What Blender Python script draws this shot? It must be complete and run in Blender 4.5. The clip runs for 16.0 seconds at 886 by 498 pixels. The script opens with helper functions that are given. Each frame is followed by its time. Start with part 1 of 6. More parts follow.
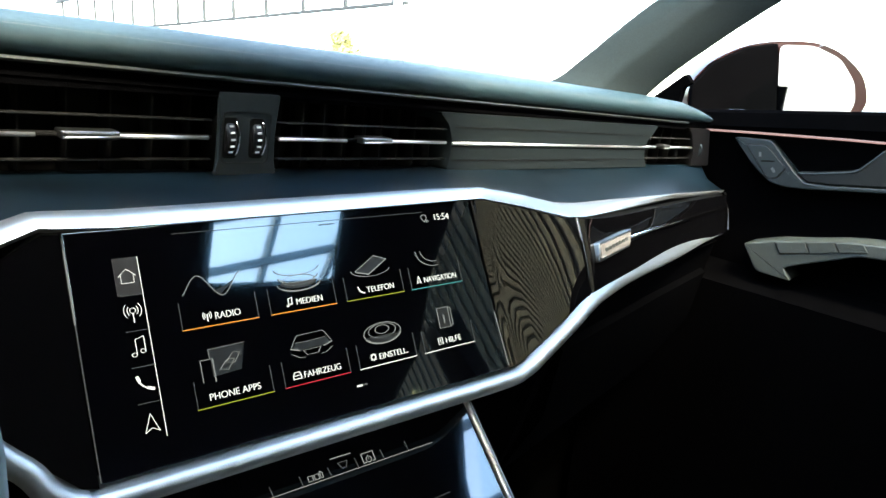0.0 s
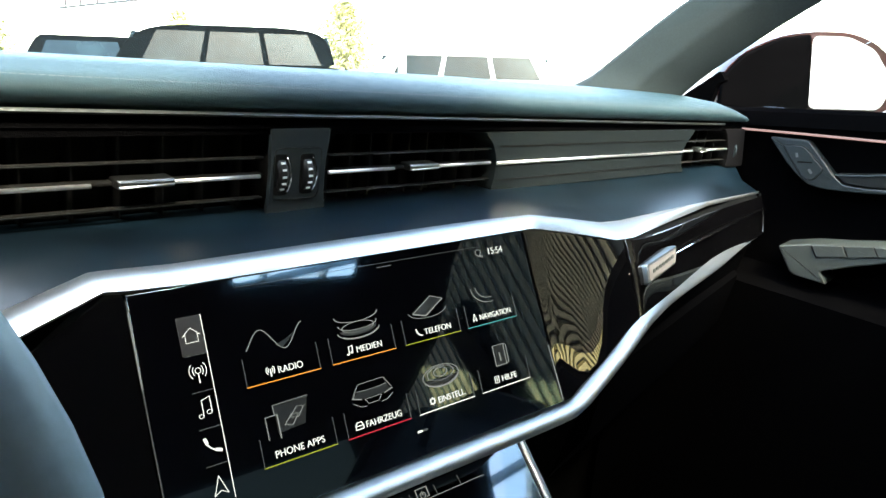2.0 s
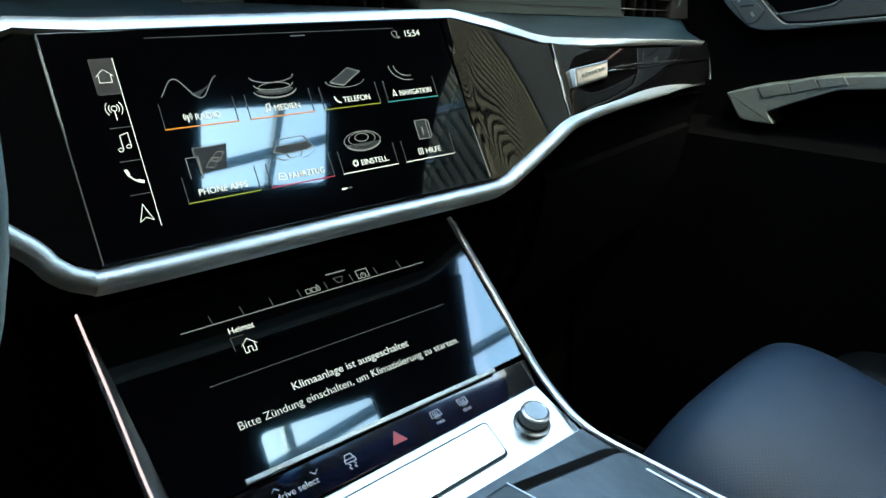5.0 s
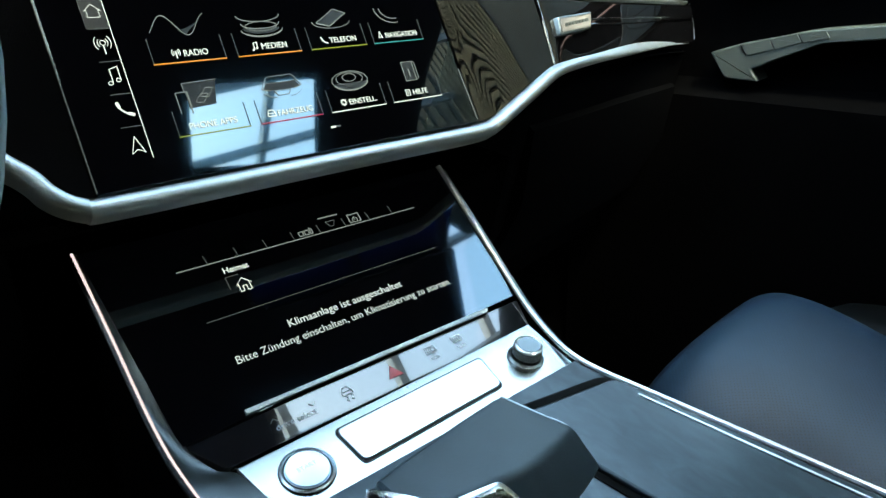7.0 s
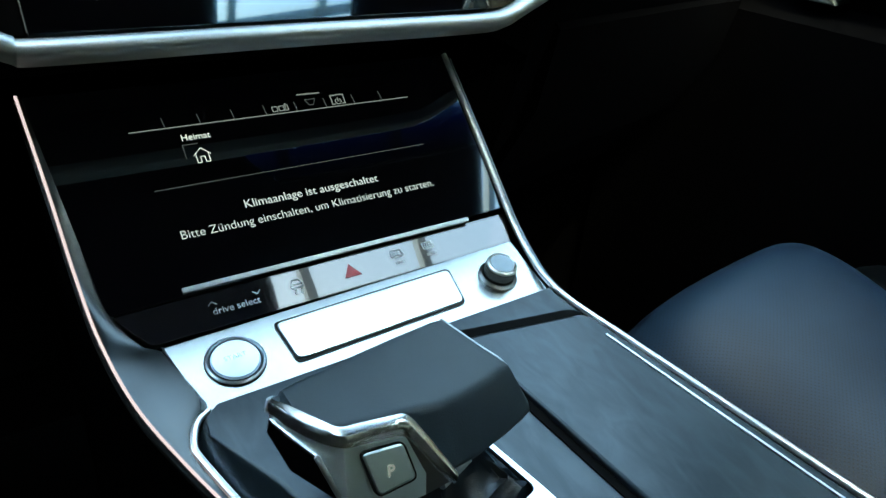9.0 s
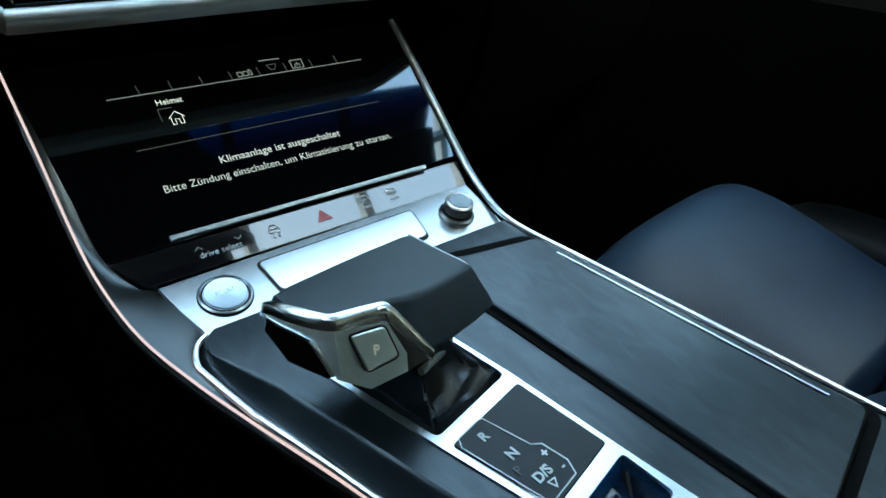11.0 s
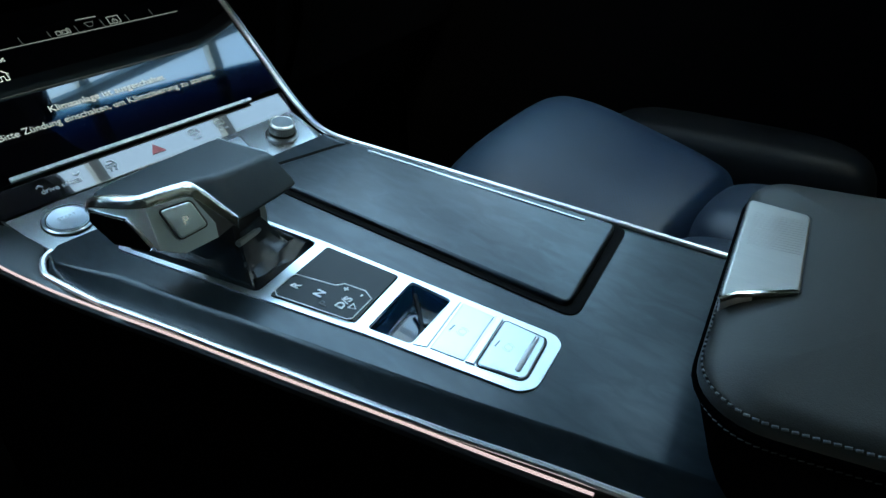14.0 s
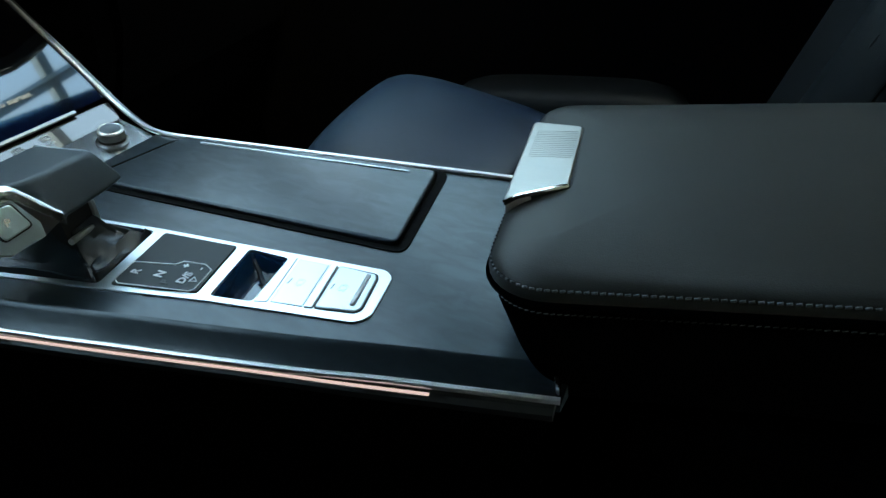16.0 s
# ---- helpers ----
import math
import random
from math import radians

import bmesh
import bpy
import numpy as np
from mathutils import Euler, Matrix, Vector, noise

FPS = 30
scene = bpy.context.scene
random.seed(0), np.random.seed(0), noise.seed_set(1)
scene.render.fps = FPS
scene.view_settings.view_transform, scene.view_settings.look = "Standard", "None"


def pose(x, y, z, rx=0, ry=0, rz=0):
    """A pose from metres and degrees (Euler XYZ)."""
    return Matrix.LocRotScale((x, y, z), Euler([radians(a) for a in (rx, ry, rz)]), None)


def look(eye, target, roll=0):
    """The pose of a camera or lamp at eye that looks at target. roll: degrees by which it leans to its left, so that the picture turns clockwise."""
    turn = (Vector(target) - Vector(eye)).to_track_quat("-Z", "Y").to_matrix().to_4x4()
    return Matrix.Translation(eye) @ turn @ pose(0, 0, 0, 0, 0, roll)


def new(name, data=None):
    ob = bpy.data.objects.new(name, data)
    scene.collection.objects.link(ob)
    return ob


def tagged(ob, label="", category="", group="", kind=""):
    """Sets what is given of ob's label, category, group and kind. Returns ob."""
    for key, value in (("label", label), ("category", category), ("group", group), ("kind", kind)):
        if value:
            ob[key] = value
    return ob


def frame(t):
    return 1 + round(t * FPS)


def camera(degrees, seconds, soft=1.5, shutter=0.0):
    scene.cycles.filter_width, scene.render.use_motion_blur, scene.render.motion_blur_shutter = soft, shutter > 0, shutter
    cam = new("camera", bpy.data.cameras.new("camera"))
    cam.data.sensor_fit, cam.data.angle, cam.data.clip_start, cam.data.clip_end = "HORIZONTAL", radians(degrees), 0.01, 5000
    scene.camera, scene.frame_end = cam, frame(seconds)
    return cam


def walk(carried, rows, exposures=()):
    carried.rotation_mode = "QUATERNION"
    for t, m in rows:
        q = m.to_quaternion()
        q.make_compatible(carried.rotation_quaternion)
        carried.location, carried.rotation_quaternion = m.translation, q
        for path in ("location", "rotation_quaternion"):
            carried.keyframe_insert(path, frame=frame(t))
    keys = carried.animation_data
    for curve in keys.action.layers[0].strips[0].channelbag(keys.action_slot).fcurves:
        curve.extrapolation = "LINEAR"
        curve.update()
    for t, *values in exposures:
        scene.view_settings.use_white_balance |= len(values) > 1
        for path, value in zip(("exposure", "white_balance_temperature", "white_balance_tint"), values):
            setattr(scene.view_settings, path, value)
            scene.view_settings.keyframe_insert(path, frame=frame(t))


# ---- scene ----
cam = camera(65.1, 16.0, soft=1.5)
# The car stands nose up a little against the axes it is built in: G turns those axes (x along the
# centre display, y ahead, z up from it) into the level world.
G = pose(0, 0, 0, 0, 0, -8.0) @ pose(0, 0, 0, 5.15, 0, 0)
PATH = [
    (0, (-0.1926, -0.0164, 1.1210), (1.0228, 1.4653, 0.5487), 5.24),
    (0.5, (-0.2012, 0.0039, 1.1453), (0.9969, 1.4852, 0.5367), 5.43),
    (1, (-0.2054, 0.0134, 1.1565), (0.9793, 1.4932, 0.5189), 5.32),
    (1.5, (-0.2038, 0.0165, 1.1552), (0.9767, 1.4959, 0.5087), 4.92),
    (2, (-0.2068, 0.0232, 1.1546), (0.9871, 1.4905, 0.5053), 4.86),
    (2.5, (-0.2057, 0.0222, 1.1537), (0.9918, 1.4875, 0.5065), 4.77),
    (3, (-0.2036, 0.0058, 1.1371), (0.9997, 1.4657, 0.4884), 4.59),
    (3.5, (-0.2022, -0.0209, 1.1084), (0.9998, 1.4322, 0.4422), 3.80),
    (4, (-0.2030, -0.0398, 1.0799), (0.9881, 1.4004, 0.3678), 2.63),
    (6.5, (-0.2104, -0.0715, 1.0215), (0.9796, 1.3525, 0.2757), -0.73),
    (7, (-0.2159, -0.0761, 1.0129), (0.9769, 1.3416, 0.2596), -1.01),
    (7.5, (-0.2226, -0.0798, 1.0042), (0.9669, 1.3248, 0.2218), -1.28),
    (8, (-0.2247, -0.0804, 0.9892), (0.9637, 1.3000, 0.1632), -0.52),
    (8.5, (-0.1793, -0.0719, 1.0015), (0.9003, 1.2997, 0.0252), 3.52),
    (9, (-0.1599, -0.0729, 1.0056), (0.8631, 1.2982, -0.0306), 5.85),
    (11.5, (-0.2026, -0.1373, 0.9873), (0.9464, 1.1437, -0.0319), 2.35),
    (12, (-0.2070, -0.1566, 0.9830), (0.9733, 1.0967, -0.0348), 1.75),
    (12.5, (-0.2113, -0.1769, 0.9778), (0.9974, 1.0389, -0.0520), 0.88),
    (13, (-0.2071, -0.1999, 0.9749), (1.0124, 0.9911, -0.0712), -0.53),
    (13.5, (-0.2080, -0.2152, 0.9753), (1.0382, 0.9332, -0.0868), -1.09),
    (14, (-0.2081, -0.2365, 0.9752), (1.0482, 0.9016, -0.0863), -2.06),
    (14.5, (-0.2091, -0.2508, 0.9755), (1.0622, 0.8735, -0.0827), -2.41),
    (15, (-0.2092, -0.2568, 0.9770), (1.0880, 0.8345, -0.0843), -2.31),
    (15.5, (-0.2151, -0.2806, 0.9701), (1.1475, 0.7408, -0.0788), -5.01),
    (16, (-0.2209, -0.2973, 0.9626), (1.2001, 0.6135, -0.1104), -7.02),
]
walk(cam, [(t, G @ look(eye, target, roll)) for t, eye, target, roll in PATH],
     exposures=[(0.0, 4.7, 7550, 1), (3.0, 4.8, 7600, -2), (3.5, 4.85, 7750, -4), (4.0, 4.7, 7650, -6), (7.0, 4.6, 7400, -12), (9.0, 4.4, 7400, -15), (11.5, 4.25, 7400, -13), (13.0, 4.35, 7200, -13), (14.5, 4.25, 7400, -13), (16.0, 4.2, 8300, -12)])

# ---- light ----
world = bpy.data.worlds.new("sky")
scene.world = world
world.use_nodes = True
wn = world.node_tree.nodes
sky = wn.new("ShaderNodeTexSky")
sky.sky_type, sky.sun_disc = "NISHITA", False
sky.dust_density, sky.air_density = 2.2, 0.9
sky.sun_elevation, sky.sun_rotation = radians(52), radians(200)
wn["Background"].inputs["Strength"].default_value = 0.15
world.node_tree.links.new(sky.outputs[0], wn["Background"].inputs["Color"])
sun_data = bpy.data.lights.new("sun", "SUN")
sun_data.energy, sun_data.angle, sun_data.color = 0.8, radians(12), (1.0, 0.93, 0.84)
sun = new("sun", sun_data)
sun.matrix_world = look((0, 0, 20), (0.21, 0.58, 19.21))

# ---- materials ----
def mat(name, color, rough=0.5, metal=0.0, var=0.25, scale=40.0, bump=0.0, bump_scale=400.0, emit=0.0, coat=0.0,
        stretch=(1, 1, 1), spec=0.5, rough_var=0.0, blotch=3.0):
    m = bpy.data.materials.new(name)
    m.use_nodes = True
    nt = m.node_tree
    b = nt.nodes["Principled BSDF"]
    b.inputs["Roughness"].default_value, b.inputs["Metallic"].default_value = rough, metal
    b.inputs["Specular IOR Level"].default_value = spec
    b.inputs["Coat Weight"].default_value, b.inputs["Coat Roughness"].default_value = coat, 0.012
    tc = nt.nodes.new("ShaderNodeTexCoord")
    mp = nt.nodes.new("ShaderNodeMapping")
    mp.inputs["Scale"].default_value = stretch
    nt.links.new(tc.outputs["Object"], mp.inputs["Vector"])
    if var > 0:
        fine, wide = nt.nodes.new("ShaderNodeTexNoise"), nt.nodes.new("ShaderNodeTexNoise")
        fine.inputs["Scale"].default_value, fine.inputs["Detail"].default_value = scale, 6
        wide.inputs["Scale"].default_value = blotch
        mul = nt.nodes.new("ShaderNodeMath")
        mul.operation = "ADD"
        ramp = nt.nodes.new("ShaderNodeMapRange")
        ramp.inputs["From Min"].default_value, ramp.inputs["From Max"].default_value = 0.6, 1.4
        ramp.inputs["To Min"].default_value, ramp.inputs["To Max"].default_value = 1 - var, 1 + var
        hue = nt.nodes.new("ShaderNodeHueSaturation")
        hue.inputs["Color"].default_value = (*color, 1)
        for n in (fine, wide):
            nt.links.new(mp.outputs[0], n.inputs["Vector"])
        nt.links.new(fine.outputs[0], mul.inputs[0])
        nt.links.new(wide.outputs[0], mul.inputs[1])
        nt.links.new(mul.outputs[0], ramp.inputs["Value"])
        nt.links.new(ramp.outputs[0], hue.inputs["Value"])
        nt.links.new(hue.outputs[0], b.inputs["Base Color"])
        if rough_var > 0:
            rr = nt.nodes.new("ShaderNodeMapRange")
            rr.inputs["From Min"].default_value, rr.inputs["From Max"].default_value = 0.6, 1.4
            rr.inputs["To Min"].default_value, rr.inputs["To Max"].default_value = rough - rough_var, rough + rough_var
            nt.links.new(mul.outputs[0], rr.inputs["Value"])
            nt.links.new(rr.outputs[0], b.inputs["Roughness"])
    else:
        b.inputs["Base Color"].default_value = (*color, 1)
    if bump > 0:
        g = nt.nodes.new("ShaderNodeTexVoronoi")
        g.inputs["Scale"].default_value = bump_scale
        g2 = nt.nodes.new("ShaderNodeTexNoise")
        g2.inputs["Scale"].default_value, g2.inputs["Detail"].default_value = bump_scale * 0.5, 4
        mix = nt.nodes.new("ShaderNodeMath")
        mix.operation = "ADD"
        bp = nt.nodes.new("ShaderNodeBump")
        bp.inputs["Strength"].default_value, bp.inputs["Distance"].default_value = bump, 0.001
        nt.links.new(mp.outputs[0], g.inputs["Vector"])
        nt.links.new(mp.outputs[0], g2.inputs["Vector"])
        nt.links.new(g.outputs[0], mix.inputs[0])
        nt.links.new(g2.outputs[0], mix.inputs[1])
        nt.links.new(mix.outputs[0], bp.inputs["Height"])
        nt.links.new(bp.outputs[0], b.inputs["Normal"])
    if emit > 0:
        b.inputs["Base Color"].default_value = (0, 0, 0, 1)
        b.inputs["Emission Color"].default_value, b.inputs["Emission Strength"].default_value = (*color, 1), emit
    return m


def shade_glass(name):
    """Windscreen glass whose blue tint deepens towards the roof."""
    m = glass_mat(name)
    nt = m.node_tree
    tr = next(n for n in nt.nodes if n.bl_idname == "ShaderNodeBsdfTransparent")
    tc, sep, mr, ramp = (nt.nodes.new(k) for k in ("ShaderNodeTexCoord", "ShaderNodeSeparateXYZ", "ShaderNodeMapRange", "ShaderNodeValToRGB"))
    mr.inputs["From Min"].default_value, mr.inputs["From Max"].default_value = 0.058, -0.055
    ramp.color_ramp.elements[0].color, ramp.color_ramp.elements[1].color = (0.6, 0.8, 0.9, 1), (0.001, 0.004, 0.012, 1)
    for p, c in ((0.14, (0.025, 0.085, 0.17)), (0.5, (0.004, 0.028, 0.075))):
        e = ramp.color_ramp.elements.new(p)
        e.color = (*c, 1)
    nt.links.new(tc.outputs["Object"], sep.inputs[0])
    nt.links.new(sep.outputs["Y"], mr.inputs["Value"])
    nt.links.new(mr.outputs[0], ramp.inputs[0])
    nt.links.new(ramp.outputs[0], tr.inputs["Color"])
    return m


def glass_mat(name, tint=(0.9, 0.95, 0.95)):
    m = bpy.data.materials.new(name)
    m.use_nodes = True
    nt = m.node_tree
    out = nt.nodes["Material Output"]
    tr, gl, fr, mx, pw = (nt.nodes.new(k) for k in ("ShaderNodeBsdfTransparent", "ShaderNodeBsdfGlossy", "ShaderNodeLayerWeight", "ShaderNodeMixShader", "ShaderNodeMath"))
    tr.inputs["Color"].default_value = (*tint, 1)
    gl.inputs["Roughness"].default_value = 0.02
    fr.inputs["Blend"].default_value = 0.5
    pw.operation, pw.inputs[1].default_value = "POWER", 5.0
    nt.links.new(fr.outputs["Facing"], pw.inputs[0])
    nt.links.new(pw.outputs[0], mx.inputs[0])
    nt.links.new(tr.outputs[0], mx.inputs[1])
    nt.links.new(gl.outputs[0], mx.inputs[2])
    nt.links.new(mx.outputs[0], out.inputs["Surface"])
    return m


def layered_wood(name, k=1.0, coat=0.6, dull=0.37, shiny=0.31, pore=0.008):
    """Dark stained ash: long soft figure, fine pores, a satin finish that follows the figure."""
    m = mat(name, (0.013, 0.0145, 0.0155), 0.34, var=0)
    nt = m.node_tree
    b = nt.nodes["Principled BSDF"]
    tc, mp = nt.nodes.new("ShaderNodeTexCoord"), nt.nodes.new("ShaderNodeMapping")
    mp.inputs["Scale"].default_value = (2.6, 0.9, 2.6)
    mp.inputs["Rotation"].default_value = (0, 0, 0.25)
    nt.links.new(tc.outputs["Object"], mp.inputs["Vector"])
    figure, pores = (nt.nodes.new("ShaderNodeTexNoise") for _ in range(2))
    figure.inputs["Scale"].default_value, figure.inputs["Detail"].default_value, figure.inputs["Distortion"].default_value = 40.0, 4, 0.9
    pores.inputs["Scale"].default_value, pores.inputs["Detail"].default_value = 420.0, 2
    ramp = nt.nodes.new("ShaderNodeValToRGB")
    for p, c in ((0.30, (0.0040, 0.0066, 0.0092)), (0.48, (0.0062, 0.0096, 0.0130)), (0.60, (0.0082, 0.0124, 0.0164)), (0.74, (0.0120, 0.0175, 0.0225))):
        e = ramp.color_ramp.elements.new(p)
        e.color = (*(v * k for v in c), 1)
    for k in (len(ramp.color_ramp.elements) - 1, 0):
        ramp.color_ramp.elements.remove(ramp.color_ramp.elements[k])
    rr = nt.nodes.new("ShaderNodeMapRange")
    rr.inputs["From Min"].default_value, rr.inputs["From Max"].default_value = 0.3, 0.7
    rr.inputs["To Min"].default_value, rr.inputs["To Max"].default_value = dull, shiny
    bp = nt.nodes.new("ShaderNodeBump")
    bp.inputs["Strength"].default_value, bp.inputs["Distance"].default_value = pore, 0.0004
    for n in (figure, pores):
        nt.links.new(mp.outputs[0], n.inputs["Vector"])
    nt.links.new(figure.outputs[0], ramp.inputs[0])
    nt.links.new(ramp.outputs[0], b.inputs["Base Color"])
    nt.links.new(figure.outputs[0], rr.inputs["Value"])
    nt.links.new(rr.outputs[0], b.inputs["Roughness"])
    nt.links.new(pores.outputs[0], bp.inputs["Height"])
    nt.links.new(bp.outputs[0], b.inputs["Normal"])
    for key, lo, hi in (("Specular IOR Level", 0.46, 0.56), ("Coat Weight", coat * 0.92, coat * 1.05)):
        sheen = nt.nodes.new("ShaderNodeMapRange")
        sheen.inputs["From Min"].default_value, sheen.inputs["From Max"].default_value = 0.34, 0.64
        sheen.inputs["To Min"].default_value, sheen.inputs["To Max"].default_value = lo, hi
        nt.links.new(figure.outputs[0], sheen.inputs["Value"])
        nt.links.new(sheen.outputs[0], b.inputs[key])
    b.inputs["Coat Roughness"].default_value = 0.20
    b.inputs["Specular Tint"].default_value = (0.72, 0.90, 1.0, 1)
    return m


LEATHER = mat("black grained leather", (0.022, 0.034, 0.041), 0.44, spec=0.45, var=0.2, bump=0.12, bump_scale=1800)
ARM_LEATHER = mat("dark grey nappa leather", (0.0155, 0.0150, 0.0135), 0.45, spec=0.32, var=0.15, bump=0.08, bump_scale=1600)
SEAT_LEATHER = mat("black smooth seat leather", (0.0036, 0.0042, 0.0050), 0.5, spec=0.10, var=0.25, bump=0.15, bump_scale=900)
def perforate(m, scale, size):
    """Adds rows of fine holes to a leather."""
    nt = m.node_tree
    b = nt.nodes["Principled BSDF"]
    link = b.inputs["Base Color"].links[0]
    src = link.from_socket
    tc, vo, cut, mix = (nt.nodes.new(k) for k in ("ShaderNodeTexCoord", "ShaderNodeTexVoronoi", "ShaderNodeMath", "ShaderNodeMixRGB"))
    rot = nt.nodes.new("ShaderNodeMapping")
    rot.inputs["Rotation"].default_value, rot.inputs["Scale"].default_value = (0, 0, 0.9), (1, 1, 0.001)
    vo.inputs["Scale"].default_value, vo.inputs["Randomness"].default_value = scale, 0.0
    cut.operation, cut.inputs[1].default_value = "LESS_THAN", size
    mix.inputs["Color2"].default_value = (0.001, 0.001, 0.001, 1)
    nt.links.new(tc.outputs["Object"], rot.inputs["Vector"])
    nt.links.new(rot.outputs[0], vo.inputs["Vector"])
    nt.links.new(vo.outputs["Distance"], cut.inputs[0])
    nt.links.new(cut.outputs[0], mix.inputs["Fac"])
    nt.links.new(src, mix.inputs["Color1"])
    nt.links.new(mix.outputs[0], b.inputs["Base Color"])
    return m


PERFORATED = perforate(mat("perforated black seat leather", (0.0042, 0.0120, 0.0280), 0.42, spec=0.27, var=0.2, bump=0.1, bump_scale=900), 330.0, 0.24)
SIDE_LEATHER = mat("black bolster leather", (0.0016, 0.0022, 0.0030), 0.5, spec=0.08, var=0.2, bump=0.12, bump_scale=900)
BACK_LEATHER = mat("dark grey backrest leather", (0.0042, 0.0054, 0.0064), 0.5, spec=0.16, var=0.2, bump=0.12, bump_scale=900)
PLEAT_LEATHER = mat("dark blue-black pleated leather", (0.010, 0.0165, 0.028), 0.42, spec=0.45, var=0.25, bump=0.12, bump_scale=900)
PAD = mat("grained dashboard skin", (0.0125, 0.034, 0.044), 0.52, spec=0.30, var=0.15, scale=300, bump=0.55, bump_scale=2300)
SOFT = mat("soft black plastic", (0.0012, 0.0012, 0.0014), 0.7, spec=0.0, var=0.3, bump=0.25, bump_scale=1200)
DARK = mat("black plastic", (0.004, 0.004, 0.0045), 0.45, spec=0.2, var=0.3)
DEEP = mat("black duct", (0.003, 0.003, 0.003), 0.9, var=0.2, spec=0.1)
GREY = mat("matt grey lacquer", (0.0130, 0.0185, 0.0210), 0.45, spec=0.3, var=0.12, scale=300, rough_var=0.05)
EDGE = mat("dark brushed edge metal", (0.20, 0.22, 0.23), 0.35, 1.0, var=0.1, scale=100)
SATIN = mat("satin aluminium", (0.42, 0.445, 0.45), 0.42, 1.0, var=0.03, scale=90, rough_var=0.015)
BRUSHED = mat("brushed aluminium", (0.56, 0.59, 0.60), 0.26, 1.0, var=0.02, scale=120, stretch=(1, 25, 25), rough_var=0.01)
FACE_METAL = mat("polished satin aluminium", (0.88, 0.91, 0.92), 0.24, 1.0, var=0.03, scale=90, rough_var=0.015)
# satin aluminium with the shade of outward-facing sides put into its colour
RAIL = mat("shaded satin aluminium", (0.090, 0.100, 0.105), 0.33, 1.0, var=0.04, scale=90)
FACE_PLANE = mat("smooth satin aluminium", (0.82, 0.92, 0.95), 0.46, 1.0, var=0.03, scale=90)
BUTTON_METAL = mat("grey-green satin aluminium", (0.84, 0.94, 0.92), 0.42, 1.0, var=0.03, scale=90)
SLAT_GLINT = mat("slat edge highlight", (0.006, 0.0066, 0.0070), 0.4, spec=0.25, var=0.1, scale=300)
# the grey lacquer again, darkened for the shade under the pad's overhang
SHADED_GREY = mat("shaded matt grey lacquer", (0.0072, 0.0105, 0.0120), 0.45, spec=0.2, var=0.12, scale=300, rough_var=0.05)
TRIM_DARK = mat("dark grey lacquer", (0.0065, 0.008, 0.0085), 0.45, spec=0.3, var=0.12, scale=300)
TRIM_GREY = mat("matt grey-green lacquer", (0.037, 0.045, 0.043), 0.45, spec=0.4, var=0.1, scale=300)
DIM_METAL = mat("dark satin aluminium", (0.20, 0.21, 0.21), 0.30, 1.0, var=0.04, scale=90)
LATCH = mat("warm brushed aluminium", (0.42, 0.40, 0.375), 0.36, 1.0, var=0.06, scale=120, stretch=(25, 1, 1))
PLATE = mat("bright satin aluminium", (0.82, 0.88, 0.92), 0.28, 1.0, var=0.0, scale=90, rough_var=0.0)
# bluer, darker copy of the plate metal: the reflected sky is in its colour
KEY_METAL = mat("sky-tinted satin aluminium", (0.64, 0.72, 0.77), 0.33, 1.0, var=0.02, scale=90)
# warm light falling on the badge is put into the enamel's tint
BADGE = mat("grey enamel tinted by warm light", (0.22, 0.20, 0.185), 0.35, var=0.05)
PALE = mat("pale satin lacquer", (0.75, 0.77, 0.77), 0.35, var=0.04)
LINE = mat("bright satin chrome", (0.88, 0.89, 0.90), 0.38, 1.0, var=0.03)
CHROME = mat("chrome", (0.8, 0.81, 0.82), 0.12, 1.0, var=0.03)
GLOSS = mat("piano black lacquer", (0.0010, 0.0010, 0.0012), 0.012, var=0.2, coat=0.6)
STRIP_GLOSS = mat("glossy black touch glass", (0.004, 0.004, 0.005), 0.06, var=0.2, coat=1.0)
STRIP_GLOSS.node_tree.nodes["Principled BSDF"].inputs["Coat IOR"].default_value = 1.58
SCREEN = mat("black display glass", (0.0006, 0.0006, 0.0009), 0.05, var=0.1, coat=1.0)
for m_ in (GLOSS, SCREEN):
    m_.node_tree.nodes["Principled BSDF"].inputs["Coat IOR"].default_value = 1.6 if m_ is GLOSS else 1.38
SCREEN.node_tree.nodes["Principled BSDF"].inputs["Specular IOR Level"].default_value = 0.6
SCREEN.node_tree.nodes["Principled BSDF"].inputs["Specular Tint"].default_value = (0.35, 0.68, 1.0, 1)
WOOD = layered_wood("dark open-pored ash", k=0.72, coat=0.40)
BOOT_LEATHER = mat("supple black boot leather", (0.004, 0.0075, 0.013), 0.28, spec=0.55, var=0.2, bump=0.15, bump_scale=1500)
SHELF = mat("dark polished ash", (0.0016, 0.0052, 0.0086), 0.30, spec=0.35, var=0.7, scale=26, stretch=(0.6, 1.6, 1), coat=0.28, blotch=7)
SHELF.node_tree.nodes["Principled BSDF"].inputs["Coat Roughness"].default_value = 0.19
RIM_LEATHER = mat("smooth black leather", (0.14, 0.18, 0.19), 0.55, spec=0.3, var=0.15, scale=200)
STITCH = mat("grey thread", (0.085, 0.09, 0.092), 0.7, var=0.2)
CARPET = mat("black carpet", (0.0015, 0.0015, 0.0015), 0.95, var=0.4, scale=600, bump=0.6, bump_scale=900, spec=0.1)
HEADLINER = mat("dark headliner cloth", (0.0035, 0.0035, 0.0036), 0.9, var=0.2, scale=500, bump=0.3, spec=0.02)
